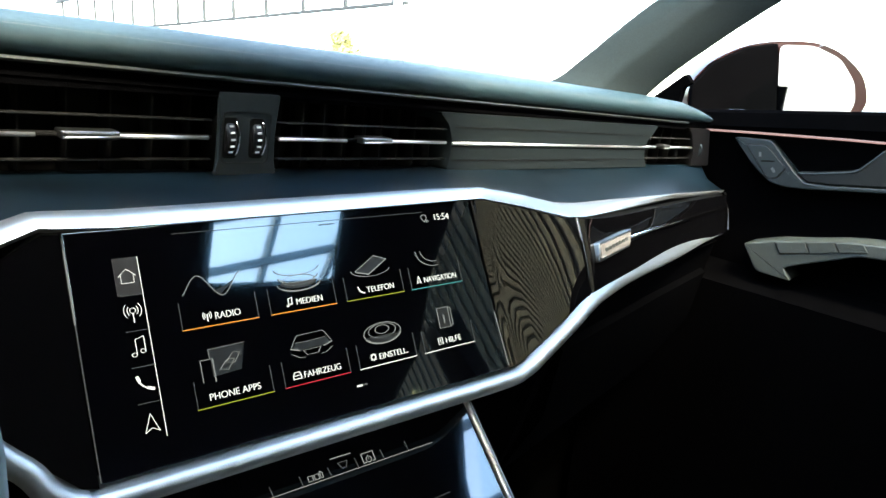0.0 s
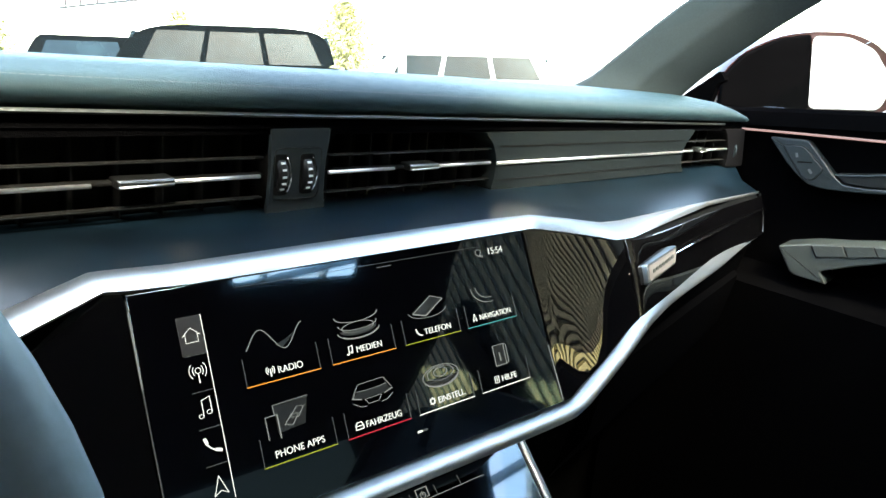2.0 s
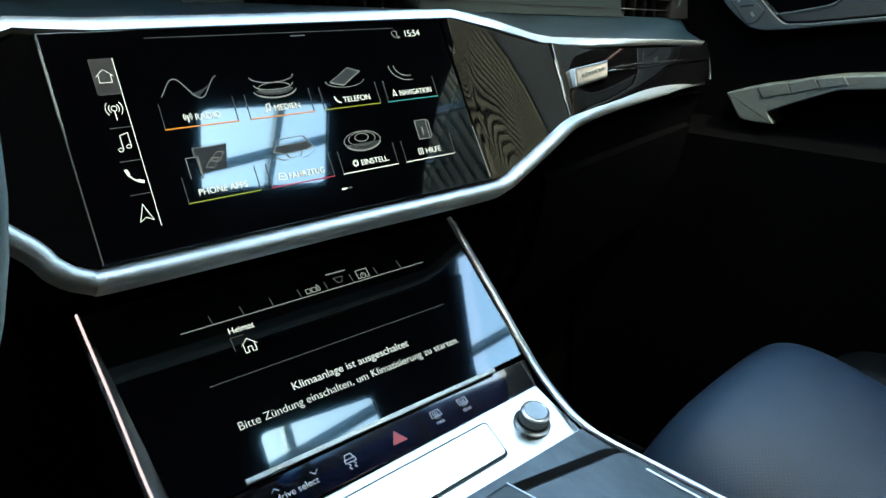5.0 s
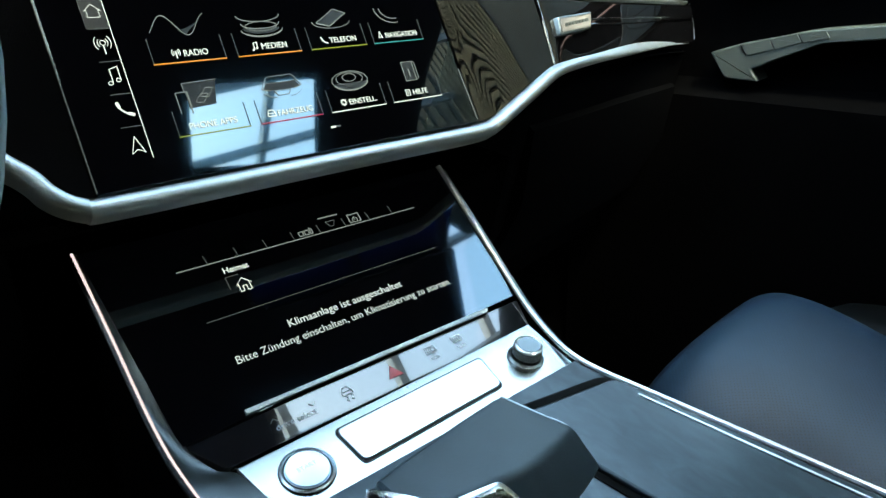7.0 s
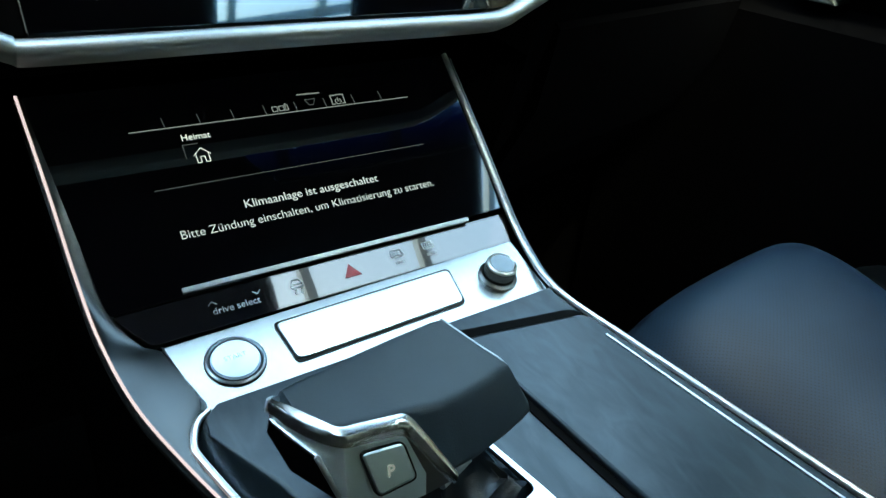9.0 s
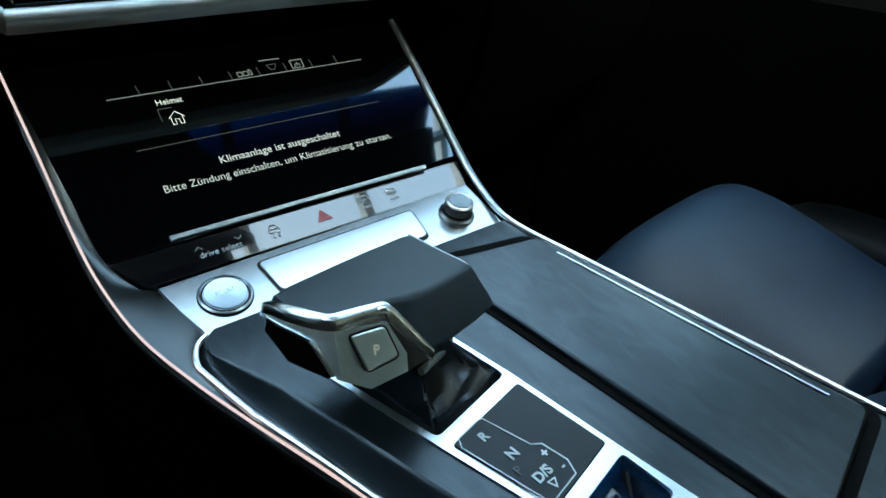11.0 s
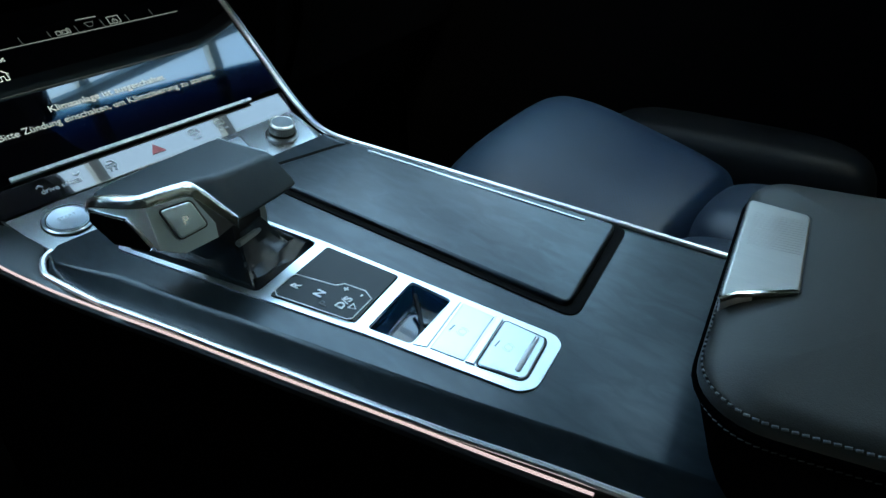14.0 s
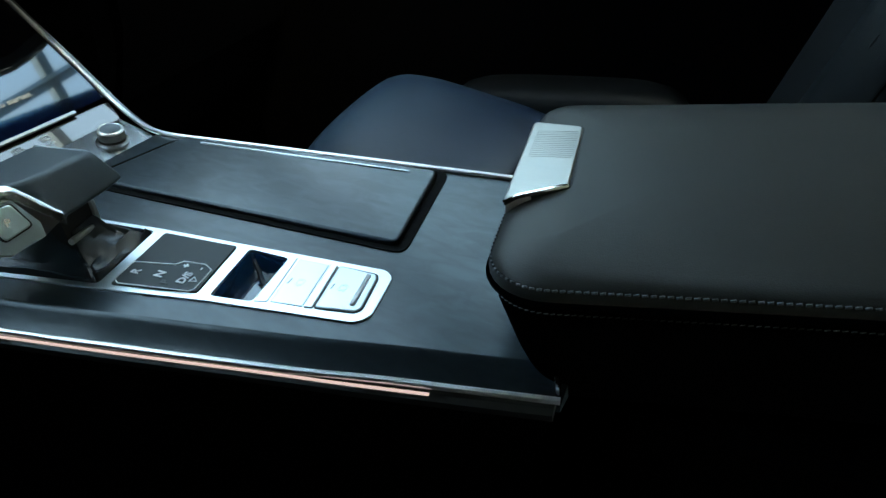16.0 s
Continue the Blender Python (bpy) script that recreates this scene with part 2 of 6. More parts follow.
PILLAR = mat("grey woven pillar cloth", (0.0145, 0.0195, 0.0205), 0.9, var=0.2, scale=500, bump=0.2, bump_scale=1200, spec=0.05)
GLASS = glass_mat("clear glass")
PRIVACY = glass_mat("dark privacy glass", (0.10, 0.105, 0.10))
MIRROR = mat("mirror glass", (0.9, 0.9, 0.9), 0.02, 1.0, var=0)
RED_PAINT = mat("dark red car paint", (0.012, 0.0025, 0.0025), 0.3, spec=0.2, var=0.1)
LIT_WHITE = mat("lit white", (0.9, 0.95, 1.0), 0.5, var=0, emit=0.05385)
LIT_WARM = mat("lit pale text", (0.82, 0.88, 1.0), 0.5, var=0, emit=0.040)
LIT_DIM = mat("lit grey", (0.6, 0.65, 0.7), 0.5, var=0, emit=0.01923)
LIT_FILL = mat("lit dim fill", (0.5, 0.56, 0.62), 0.5, var=0, emit=0.0006)
LIT_FAINT = mat("lit faint grey", (0.5, 0.55, 0.6), 0.5, var=0, emit=0.006923)
LIT_ORANGE = mat("lit orange", (1.0, 0.36, 0.05), 0.5, var=0, emit=0.046)
LIT_YELLOW = mat("lit yellow green", (0.62, 0.68, 0.05), 0.5, var=0, emit=0.024)
LIT_TEAL = mat("lit teal", (0.08, 0.6, 0.65), 0.5, var=0, emit=0.028)
LIT_RED = mat("lit red", (0.85, 0.02, 0.06), 0.5, var=0, emit=0.030)
LIT_PINK = mat("lit pale pink", (1.0, 0.74, 0.90), 0.4, var=0, emit=0.045)
LIT_ROSE = mat("lit dim rose", (1.0, 0.62, 0.66), 0.4, var=0, emit=0.022)
PRINT = mat("printed white", (0.7, 0.72, 0.72), 0.5, var=0)
ENGRAVED = mat("engraved satin aluminium", (0.46, 0.49, 0.50), 0.42, 1.0, var=0)
FAINT_SIGN = mat("printed grey", (0.62, 0.65, 0.66), 0.5, var=0)
HAZARD = mat("red print", (0.40, 0.03, 0.04), 0.4, var=0)
ASPHALT = mat("asphalt", (0.055, 0.055, 0.055), 0.9, var=0.35, scale=6, bump=0.6, bump_scale=40, blotch=0.3)
TYRE = mat("tyre rubber", (0.02, 0.02, 0.02), 0.8, var=0.2)
BARK = mat("bark", (0.12, 0.09, 0.06), 0.9, var=0.4, scale=12, bump=0.8, bump_scale=30)
LEAF = mat("autumn foliage", (0.30, 0.29, 0.14), 0.7, spec=0.05, var=0.3, scale=3, blotch=0.8)
# sunlight on a band of the slats, painted as a paler yellow
SUNLIT_SLAT = mat("sunlit larch slat", (0.60, 0.48, 0.22), 0.8, spec=0.1, var=0.3, scale=14, stretch=(1, 1, 8), blotch=1.0)
DARK_SLAT = mat("darker slat", (0.05, 0.042, 0.03), 0.8, spec=0.1, var=0.4, scale=14, stretch=(1, 1, 8), blotch=1.0)
SLAT = mat("weathered larch slat", (0.105, 0.083, 0.055), 0.8, spec=0.1, var=0.4, scale=14, stretch=(1, 1, 8), blotch=1.0)
CANOPY_STEEL = mat("dark canopy steel", (0.035, 0.035, 0.036), 0.6, var=0.15, spec=0.1)
STEEL = mat("grey painted steel", (0.35, 0.36, 0.37), 0.5, var=0.15)

# ---- building helpers ----
BASE = {}


def thing(name, base, label, category, group="", place=G):
    ob = new(name)
    ob.matrix_world = place @ Matrix.Translation(base)
    BASE[ob.name] = Vector(base)
    return tagged(ob, label, category, group)


def part(name, bm, material, parent, label="", smooth=True):
    """Links a bmesh, given in the same axes as its thing's base, as one mesh under a thing or a part."""
    me = bpy.data.meshes.new(name)
    base = BASE[parent.name]
    bm.transform(Matrix.Translation(-base))
    caps = {f for f in bm.faces if f.tag}
    bmesh.ops.recalc_face_normals(bm, faces=bm.faces)
    if smooth:
        for f in bm.faces:
            f.smooth = f not in caps
        for e in bm.edges:
            if len(e.link_faces) == 2 and e.calc_face_angle(0) > 0.6:
                e.smooth = False
    bm.to_mesh(me)
    bm.free()
    me.materials.append(material)
    ob = new(name, me)
    ob.parent = parent
    BASE[ob.name] = base
    return tagged(ob, label) if label else ob


def single(name, bm, material, base, label, category, kind="", group="", place=G):
    """A top-level thing or piece of the setting that is one mesh."""
    me = bpy.data.meshes.new(name)
    bm.transform(Matrix.Translation(-Vector(base)))
    bmesh.ops.recalc_face_normals(bm, faces=bm.faces)
    for f in bm.faces:
        f.smooth = True
    for e in bm.edges:
        if len(e.link_faces) == 2 and e.calc_face_angle(0) > 0.6:
            e.smooth = False
    bm.to_mesh(me)
    bm.free()
    me.materials.append(material)
    ob = new(name, me)
    ob.matrix_world = place @ Matrix.Translation(base)
    BASE[ob.name] = Vector(base)
    return tagged(ob, label, category, group, kind)


class Frame:
    """A flat sheet in space: origin, right, up and outward."""

    def __init__(self, origin, right, up):
        self.o, self.r = Vector(origin), Vector(right).normalized()
        self.u = (Vector(up) - self.r * self.r.dot(Vector(up))).normalized()
        self.n = self.r.cross(self.u)

    def at(self, x, y, h=0.0):
        return self.o + self.r * x + self.u * y + self.n * h

    def matrix(self, x=0.0, y=0.0, h=0.0):
        m = Matrix((self.r, self.u, self.n)).transposed().to_4x4()
        m.translation = self.at(x, y, h)
        return m


FU = Frame((0, 0.32, 0.966), (1, 0, 0), (0, 0.468, 0.8836))       # upper display
FL = Frame((0, 0.32, 0.843), (1, 0, 0), (0, 0.7455, 0.6665))      # lower display
FC = Frame((0, 0, 0.745), (1, 0, 0), (0, 1, 0.09))                # console top
FB = Frame((0, 0.418, 1.0484), (1, 0.12, -0.0515), (0, 0, 1))      # air vent band
FLOOR = Frame((0, 0, 0), (1, 0, 0), (0, 1, 0))


def loft(rings, close_ring=True, caps=True, bm=None):
    bm = bm or bmesh.new()
    vs = [[bm.verts.new(p) for p in ring] for ring in rings]
    for a, b in zip(vs, vs[1:]):
        n = len(a)
        for i in range(n if close_ring else n - 1):
            j = (i + 1) % n
            bm.faces.new((a[i], a[j], b[j], b[i]))
    if caps and close_ring:
        bm.faces.new(list(reversed(vs[0]))).tag = True
        bm.faces.new(vs[-1]).tag = True
    return bm


def spline(points, n):
    """A smooth run of n places through the points (Catmull-Rom by length)."""
    p = [Vector(q) for q in points]
    p = [p[0] * 2 - p[1]] + p + [p[-1] * 2 - p[-2]]
    out = []
    for k in range(n):
        f = k / (n - 1) * (len(p) - 3)
        i = min(int(f), len(p) - 4)
        t = f - i
        a, b, c, d = p[i:i + 4]
        out.append(0.5 * ((2 * b) + (c - a) * t + (2 * a - 5 * b + 4 * c - d) * t * t + (3 * b - a - 3 * c + d) * t ** 3))
    return out


def folded(points, n=5):
    """Places along straight runs between the points, closer together at the folds."""
    p = [Vector(q) for q in points]
    out = []
    for a, b in zip(p, p[1:]):
        for k in range(n):
            t = k / n
            out.append(a.lerp(b, t * t * (3 - 2 * t)))
    return out + [p[-1]]


def tube(points, radius, sides=8, flat=1.0, up=(0, 0, 1), bm=None):
    """A rod along a run of places; flat squeezes it along up."""
    pts, rings = [Vector(p) for p in points], []
    for i, p in enumerate(pts):
        t = (pts[min(i + 1, len(pts) - 1)] - pts[max(i - 1, 0)]).normalized()
        side = t.cross(Vector(up)).normalized()
        top = side.cross(t)
        r = radius[i] if isinstance(radius, (list, tuple)) else radius
        rings.append([p + side * r * math.cos(a) + top * r * flat * math.sin(a)
                      for a in (2 * math.pi * k / sides for k in range(sides))])
    return loft(rings, bm=bm)


def ring_of(outline, r, seg=4):
    """Rounds the corners of a flat outline by r."""
    out, n = [], len(outline)
    for i in range(n):
        a, b, c = Vector(outline[i - 1]), Vector(outline[i]), Vector(outline[(i + 1) % n])
        d1, d2 = (a - b), (c - b)
        k = min(r, d1.length * 0.45, d2.length * 0.45)
        p, q = b + d1.normalized() * k, b + d2.normalized() * k
        for s in range(seg + 1):
            t = s / seg
            out.append(p * (1 - t) ** 2 + b * 2 * t * (1 - t) + q * t * t)
    return out


def slab(fr, outline, top, thick, r=0.0, edge=0.0, holes=(), bm=None):
    """A plate on a frame: its outline, the height of its top over the frame, its thickness, corner and edge rounding."""
    bm = bm or bmesh.new()
    pts = ring_of(outline, r) if r > 0 else [Vector(p) for p in outline]
    if not holes:
        area = sum(pts[i - 1].x * p.y - p.x * pts[i - 1].y for i, p in enumerate(pts))
        def inset(d):
            out = []
            for i, p in enumerate(pts):
                t = (pts[(i + 1) % len(pts)] - pts[i - 1])
                nrm = Vector((-t.y, t.x)).normalized() if t.length > 0 else Vector((0, 0))
                if area < 0:
                    nrm = -nrm
                out.append(p + nrm * d)
            return out
        rings = [[fr.at(*p, top - thick) for p in pts]]
        if edge > 0:
            for k in (0.0, 0.3, 0.7, 1.0):
                a = k * math.pi / 2
                rings.append([fr.at(*p, top - edge + edge * math.sin(a)) for p in inset(edge * (1 - math.cos(a)))])
        else:
            rings.append([fr.at(*p, top) for p in pts])
        return loft(rings, bm=bm)
    edges = []
    for loop in [pts] + [ring_of(h, hr) if hr > 0 else [Vector(p) for p in h] for h, hr in holes]:
        vs = [bm.verts.new(fr.at(*p, top)) for p in loop]
        edges += [bm.edges.new((vs[i], vs[(i + 1) % len(vs)])) for i in range(len(vs))]
    res = bmesh.ops.triangle_fill(bm, use_beauty=True, use_dissolve=False, edges=edges)
    faces = [g for g in res["geom"] if isinstance(g, bmesh.types.BMFace)]
    ext = bmesh.ops.extrude_face_region(bm, geom=faces)
    bmesh.ops.translate(bm, verts=[g for g in ext["geom"] if isinstance(g, bmesh.types.BMVert)], vec=-fr.n * thick)
    return bm


def rect(x0, y0, x1, y1):
    return [(x0, y0), (x1, y0), (x1, y1), (x0, y1)]


def stroke(fr, points, width, h=0.0006, closed=False, thick=0.0004, bm=None):
    """A thin raised line along flat points on a frame."""
    bm = bm or bmesh.new()
    pts = [Vector(p) for p in points]
    if closed:
        pts.append(pts[0])
    for a, b in zip(pts, pts[1:]):
        d = (b - a)
        if d.length < 1e-6:
            continue
        d.normalize()
        s = Vector((-d.y, d.x)) * width / 2
        e = d * width * 0.35
        slab(fr, [a - e - s, b + e - s, b + e + s, a - e + s], h, thick, bm=bm)
    return bm


def arc(cx, cy, rx, ry, a0=0, a1=360, n=16):
    return [(cx + rx * math.cos(radians(a0 + (a1 - a0) * k / n)), cy + ry * math.sin(radians(a0 + (a1 - a0) * k / n))) for k in range(n + 1)]


def lettering(body, size, fr, x, y, h=0.0005, align="LEFT", width=None, bold=0.0, turn=0.0):
    """Letters as a thin mesh on a frame, scaled to a width where one is given."""
    cu = bpy.data.curves.new("letters", "FONT")
    cu.body, cu.size, cu.extrude, cu.offset, cu.align_x = body, size, 0.00015, bold, align
    ob = bpy.data.objects.new("letters", cu)
    scene.collection.objects.link(ob)
    me = ob.evaluated_get(bpy.context.evaluated_depsgraph_get()).to_mesh()
    bm = bmesh.new()
    bm.from_mesh(me)
    bpy.data.objects.remove(ob)
    xs = [v.co.x for v in bm.verts]
    k = width / (max(xs) - min(xs)) if width else 1.0
    bm.transform(fr.matrix(x, y, h) @ pose(0, 0, 0, 0, 0, turn) @ Matrix.Diagonal((k, 1 if not width else max(0.85, min(1.15, k)), 1, 1)))
    return bm


def lathe(centre, axis, profile, sides=32):
    """A turned part: profile of (radius, height along the axis)."""
    z = Vector(axis).normalized()
    x = z.orthogonal().normalized()
    y = z.cross(x)
    c = Vector(centre)
    return loft([[c + z * h + (x * math.cos(a) + y * math.sin(a)) * r for a in (2 * math.pi * k / sides for k in range(sides))] for r, h in profile])


def brick(lo, hi, bevel=0.0, bm=None):
    """An upright block between two corners, with broken edges."""
    own = bmesh.new()
    bmesh.ops.create_cube(own, size=1.0)
    lo, hi = Vector(lo), Vector(hi)
    own.transform(Matrix.Translation((lo + hi) / 2) @ Matrix.Diagonal((*(hi - lo), 1)))
    if bevel > 0:
        bmesh.ops.bevel(own, geom=list(own.edges), offset=bevel, segments=2, profile=0.5, affect="EDGES")
    if bm is None:
        return own
    me = bpy.data.meshes.new("tmp")
    own.to_mesh(me)
    own.free()
    bm.from_mesh(me)
    bpy.data.meshes.remove(me)
    return bm

# ---- car shell ----
def ye(x):
    return 0.418 + 0.12 * x


def pad_low(x):
    return 1.0882 - 0.0603 * x


floor_bm = brick((-0.95, -1.8, 0.2), (0.85, 0.95, 0.24))
single("floor", floor_bm, CARPET, (0, 0, 0.2), "black carpeted car floor", "floor", "structure")
fw = brick((-0.95, 0.79, 0.24), (0.80, 0.84, 1.045))
single("wall_front", fw, CARPET, (0, 0.81, 0.24), "black carpeted bulkhead under the windscreen", "wall", "structure")
bw = brick((-0.75, -1.8, 0.24), (0.98, -1.76, 1.06))
single("wall_back", bw, HEADLINER, (0, -1.78, 0.24), "dark rear shelf wall under the back window", "wall", "structure")
roof_bm = slab(FLOOR, [(-0.78, 0.14), (-0.16, 0.14), (-0.12, 0.20), (0.09, 0.20), (0.13, 0.14), (0.155, 0.10), (0.20, 0.055), (0.585, 0.055), (0.605, -0.14), (0.66, -0.35), (0.80, -0.70), (0.90, -1.25), (-0.64, -1.25)], 1.41, 0.01,
               holes=[([(0.153, -0.098), (0.366, -0.116), (0.422, -0.328), (0.178, -0.284)], 0.015)])
single("ceiling", roof_bm, HEADLINER, (0, -0.8, 1.40), "dark cloth headliner with a glazed roof opening", "ceiling", "structure")
sr = slab(FLOOR, rect(0.12, -0.35, 0.45, -0.07), 1.418, 0.004)
sunroof = single("window_2", sr, GLASS, (0.27, -0.18, 1.448), "clear glass roof panel", "window", "structure")
sunroof.visible_shadow = False


def dx(y):
    """The inner face of the passenger door."""
    return 0.70 - 0.14 * (y - 0.45)


# windscreen
ws = loft([[(-0.70, 0.62, 1.06), (-0.2, 0.80, 1.06), (0.2, 0.82, 1.05), (0.60, 0.74, 1.04)],
           [(-0.68, 0.36, 1.24), (-0.2, 0.48, 1.27), (0.2, 0.49, 1.27), (0.56, 0.44, 1.23)],
           [(-0.62, 0.10, 1.42), (-0.2, 0.14, 1.44), (0.2, 0.14, 1.44), (0.52, 0.10, 1.42)]], close_ring=False)
screen_glass = single("window_1", ws, GLASS, (0, 0.8, 1.05), "clear raked windscreen", "window", "structure")
screen_glass.visible_shadow = False

rw = loft([[(-0.60, -1.25, 1.415), (0.90, -1.25, 1.415), (0.90, -1.25, 1.411), (-0.60, -1.25, 1.411)], [(-0.58, -1.78, 1.064), (0.97, -1.78, 1.064), (0.97, -1.78, 1.060), (-0.58, -1.78, 1.060)]])
back_glass = single("window_5", rw, PRIVACY, (0.15, -1.5, 1.06), "dark-tinted raked back window", "window", "structure")
back_glass.visible_shadow = False

SHADE = shade_glass("blue-tinted glass")
sb = loft([[(x, 0.158 - 0.05 * x * x, 1.388), (x, 0.105 - 0.05 * x * x, 1.404), (x, 0.045, 1.416), (x, 0.045, 1.419), (x, 0.105 - 0.05 * x * x, 1.407), (x, 0.158 - 0.05 * x * x, 1.391)] for x in [-0.62 + 0.1 * k for k in range(13)]])
shade_band = single("window_4", sb, SHADE, (0, 0.1, 1.40), "blue-tinted band along the windscreen's top", "window", "structure")
shade_band.visible_shadow = False


def pillar(name, pts_in, pts_out, label):
    a_run, b_run = spline(pts_in, 24), spline(pts_out, 24)
    rings = []
    for a, b in zip(a_run, b_run):
        d = Vector((0.022, 0.018, 0.002))
        rings.append([a, a * 0.95 + b * 0.05 - d * 0.12, a * 0.60 + b * 0.40 - d * 0.50, a * 0.54 + b * 0.46 - d * 0.54, a * 0.48 + b * 0.52 - d * 0.52, a * 0.06 + b * 0.94 - d * 0.16, b, b + d, a + d])
    return single(name, loft(rings), PILLAR, pts_in[0], label, "pillar", "structure")


pillar("trim_pillar_right", [(0.43, 0.60, 1.074), (0.487, 0.612, 1.088), (0.523, 0.607, 1.114), (0.575, 0.543, 1.194), (0.60, 0.40, 1.29), (0.60, 0.10, 1.43)],
       [(0.560, 0.545, 1.065), (0.575, 0.547, 1.068), (0.601, 0.514, 1.114), (0.650, 0.421, 1.204), (0.69, 0.28, 1.30), (0.69, 0.06, 1.41)],
       "grey cloth-covered windscreen pillar")

# rear-view mirror
rm = thing("rear_view_mirror", (0.02, 0.27, 1.34), "black rear-view mirror at the windscreen", "mirror")
rings = []
for depth, f in ((0.0, 1.0), (0.012, 1.0), (0.03, 0.85), (0.042, 0.45)):
    rings.append([(0.02 + x * f, 0.235 + depth, 1.315 + z * f) for x, z in ring_of([(-0.125, -0.030), (0.125, -0.030), (0.130, 0.020), (0.100, 0.034), (-0.100, 0.034), (-0.130, 0.020)], 0.015, 3)])
part("housing", loft(rings), SOFT, rm)
part("mirror_glass", slab(Frame((0.02, 0.2345, 1.315), (1, 0, 0), (0, 0, 1)), [(-0.115, -0.024), (0.115, -0.024), (0.120, 0.017), (0.095, 0.028), (-0.095, 0.028), (-0.120, 0.017)], 0.0005, 0.002, r=0.008), DARK, rm)
part("sensor_cover", loft([[(x0, y, z), (x0 + 0.02, y - 0.004, z - 0.016), (x1 - 0.02, y - 0.004, z - 0.016), (x1, y, z), (x1, y + 0.01, z + 0.012), (x0, y + 0.01, z + 0.012)]
                           for y, z, x0, x1 in ((0.150, 1.392, -0.11, 0.145), (0.20, 1.378, -0.11, 0.140), (0.26, 1.352, -0.09, 0.120), (0.33, 1.322, -0.07, 0.095), (0.345, 1.318, -0.06, 0.085))]), SOFT, rm, "black sensor cover at the glass")
part("stem", tube([(0.02, 0.262, 1.325), (0.02, 0.285, 1.350), (0.02, 0.275, 1.368)], [0.014, 0.016, 0.026], 12, up=(1, 0, 0)), SOFT, rm)

# passenger door
def spline_2d(points, n):
    return [(p.x, p.y) for p in spline([(x, y, 0) for x, y in points], n)]


door = thing("door_1", (0.72, 0.2, 0.3), "black trimmed passenger door with a silver pull", "door")
door["kind"] = "structure"
ys = [0.62, 0.52, 0.40, 0.25, 0.15, 0.0, -0.3, -0.62]
rings = []
for y in ys:
    x, zt = dx(y), 1.066 + 0.11 * (0.5 - y) if y > 0.1 else (1.060 if y > -0.1 else 1.03)
    rings.append([(x + 0.10, y, 0.3), (x - 0.02, y, 0.3), (x - 0.03, y, 0.62), (x - 0.045, y, 0.845), (x + 0.012, y, 0.862),
                  (x + 0.018, y, 0.96), (x + 0.006, y, zt - 0.038), (x - 0.006, y, zt - 0.022), (x, y, zt - 0.004), (x + 0.02, y, zt), (x + 0.10, y, zt - 0.01)])
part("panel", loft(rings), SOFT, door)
strip = [(dx(y) - 0.004, y, z) for y, z in ((0.515, 1.0365), (0.45, 1.042), (0.34, 1.050), (0.2, 1.058), (0.13, 1.061))]
part("trim_strip", tube(strip, 0.0016, 6), LIT_ROSE, door, "thin rose light strip")
FD = Frame((dx(0.414), 0.414, 1.0), (0.14, -0.99, 0), (0, 0, 1))
# on the door's own sheet x runs rearwards
sw = part("switch_plate", slab(FD, [(-0.0605, 0.0330), (-0.0126, 0.0362), (0.0221, 0.0020), (0.0380, -0.0098), (0.0664, -0.0082), (0.1251, 0.0002), (0.25, 0.018), (0.25, 0.011), (0.1264, -0.0050), (0.0421, -0.0172), (0.0151, -0.0198), (-0.0032, -0.0175), (-0.0202, -0.0060), (-0.0336, 0.0051)], 0.006, 0.02, r=0.004, edge=0.0016), GREY, door, "grey lacquered switch plate running into the pull")
key = part("switch", slab(FD, [(-0.0419, 0.0258), (-0.0165, 0.0285), (0.0125, 0.0045), (0.0040, -0.0105), (-0.0075, -0.0120)], 0.0070, 0.006, r=0.005, edge=0.0010), GREY, sw, "grey door lock switch")
part("switch_rim", stroke(FD, [tuple(p) for p in ring_of([(-0.0427, 0.0263), (-0.0163, 0.0291), (0.0133, 0.0045), (0.0044, -0.0112), (-0.0079, -0.0127)], 0.005)], 0.0009, 0.0066, closed=True), DARK, sw)
part("legend", stroke(FD, [(-0.0225, 0.0180), (-0.0215, 0.0145)], 0.0030, 0.0078), STITCH, key)
part("legend", stroke(FD, [(-0.0035, 0.0010), (-0.0005, -0.0022)], 0.0032, 0.0078), STITCH, key)
part("switch_gap", stroke(FD, [(-0.0187, 0.0082), (-0.0030, 0.0105)], 0.0018, 0.0078), DEEP, key)
PULL = [(0.0262, 0.0020), (0.0440, 0.0048), (0.0808, 0.0132), (0.0923, 0.0174), (0.1042, 0.0312), (0.1141, 0.0440)]
part("pull_handle", slab(FD, PULL + [(0.25, 0.052), (0.25, 0.019), (0.1251, 0.0012), (0.0664, -0.0072), (0.0400, -0.0085)], 0.0045, 0.014, r=0.003, edge=0.002), TRIM_DARK, door, "dark grey door pull")
part("pull_edge", tube([FD.at(x + 0.0006, y - 0.0016, 0.0045) for x, y in spline_2d(PULL, 24)], 0.0013, 8), GREY, door, "grey edge of the door pull")
ARM = [(-0.0111, -0.0984), (0.0268, -0.0855), (0.0622, -0.0778), (0.0953, -0.0691), (0.1182, -0.0644), (0.5, -0.020), (0.5, -0.036), (0.1224, -0.0806), (0.0781, -0.1002), (0.0439, -0.1166), (0.0548, -0.1313), (0.0153, -0.1308), (0.0095, -0.128)]
arm = part("armrest_trim", slab(FD, ARM, 0.030, 0.06, r=0.003, edge=0.002), TRIM_GREY, door, "satin grey armrest trim with window switches")
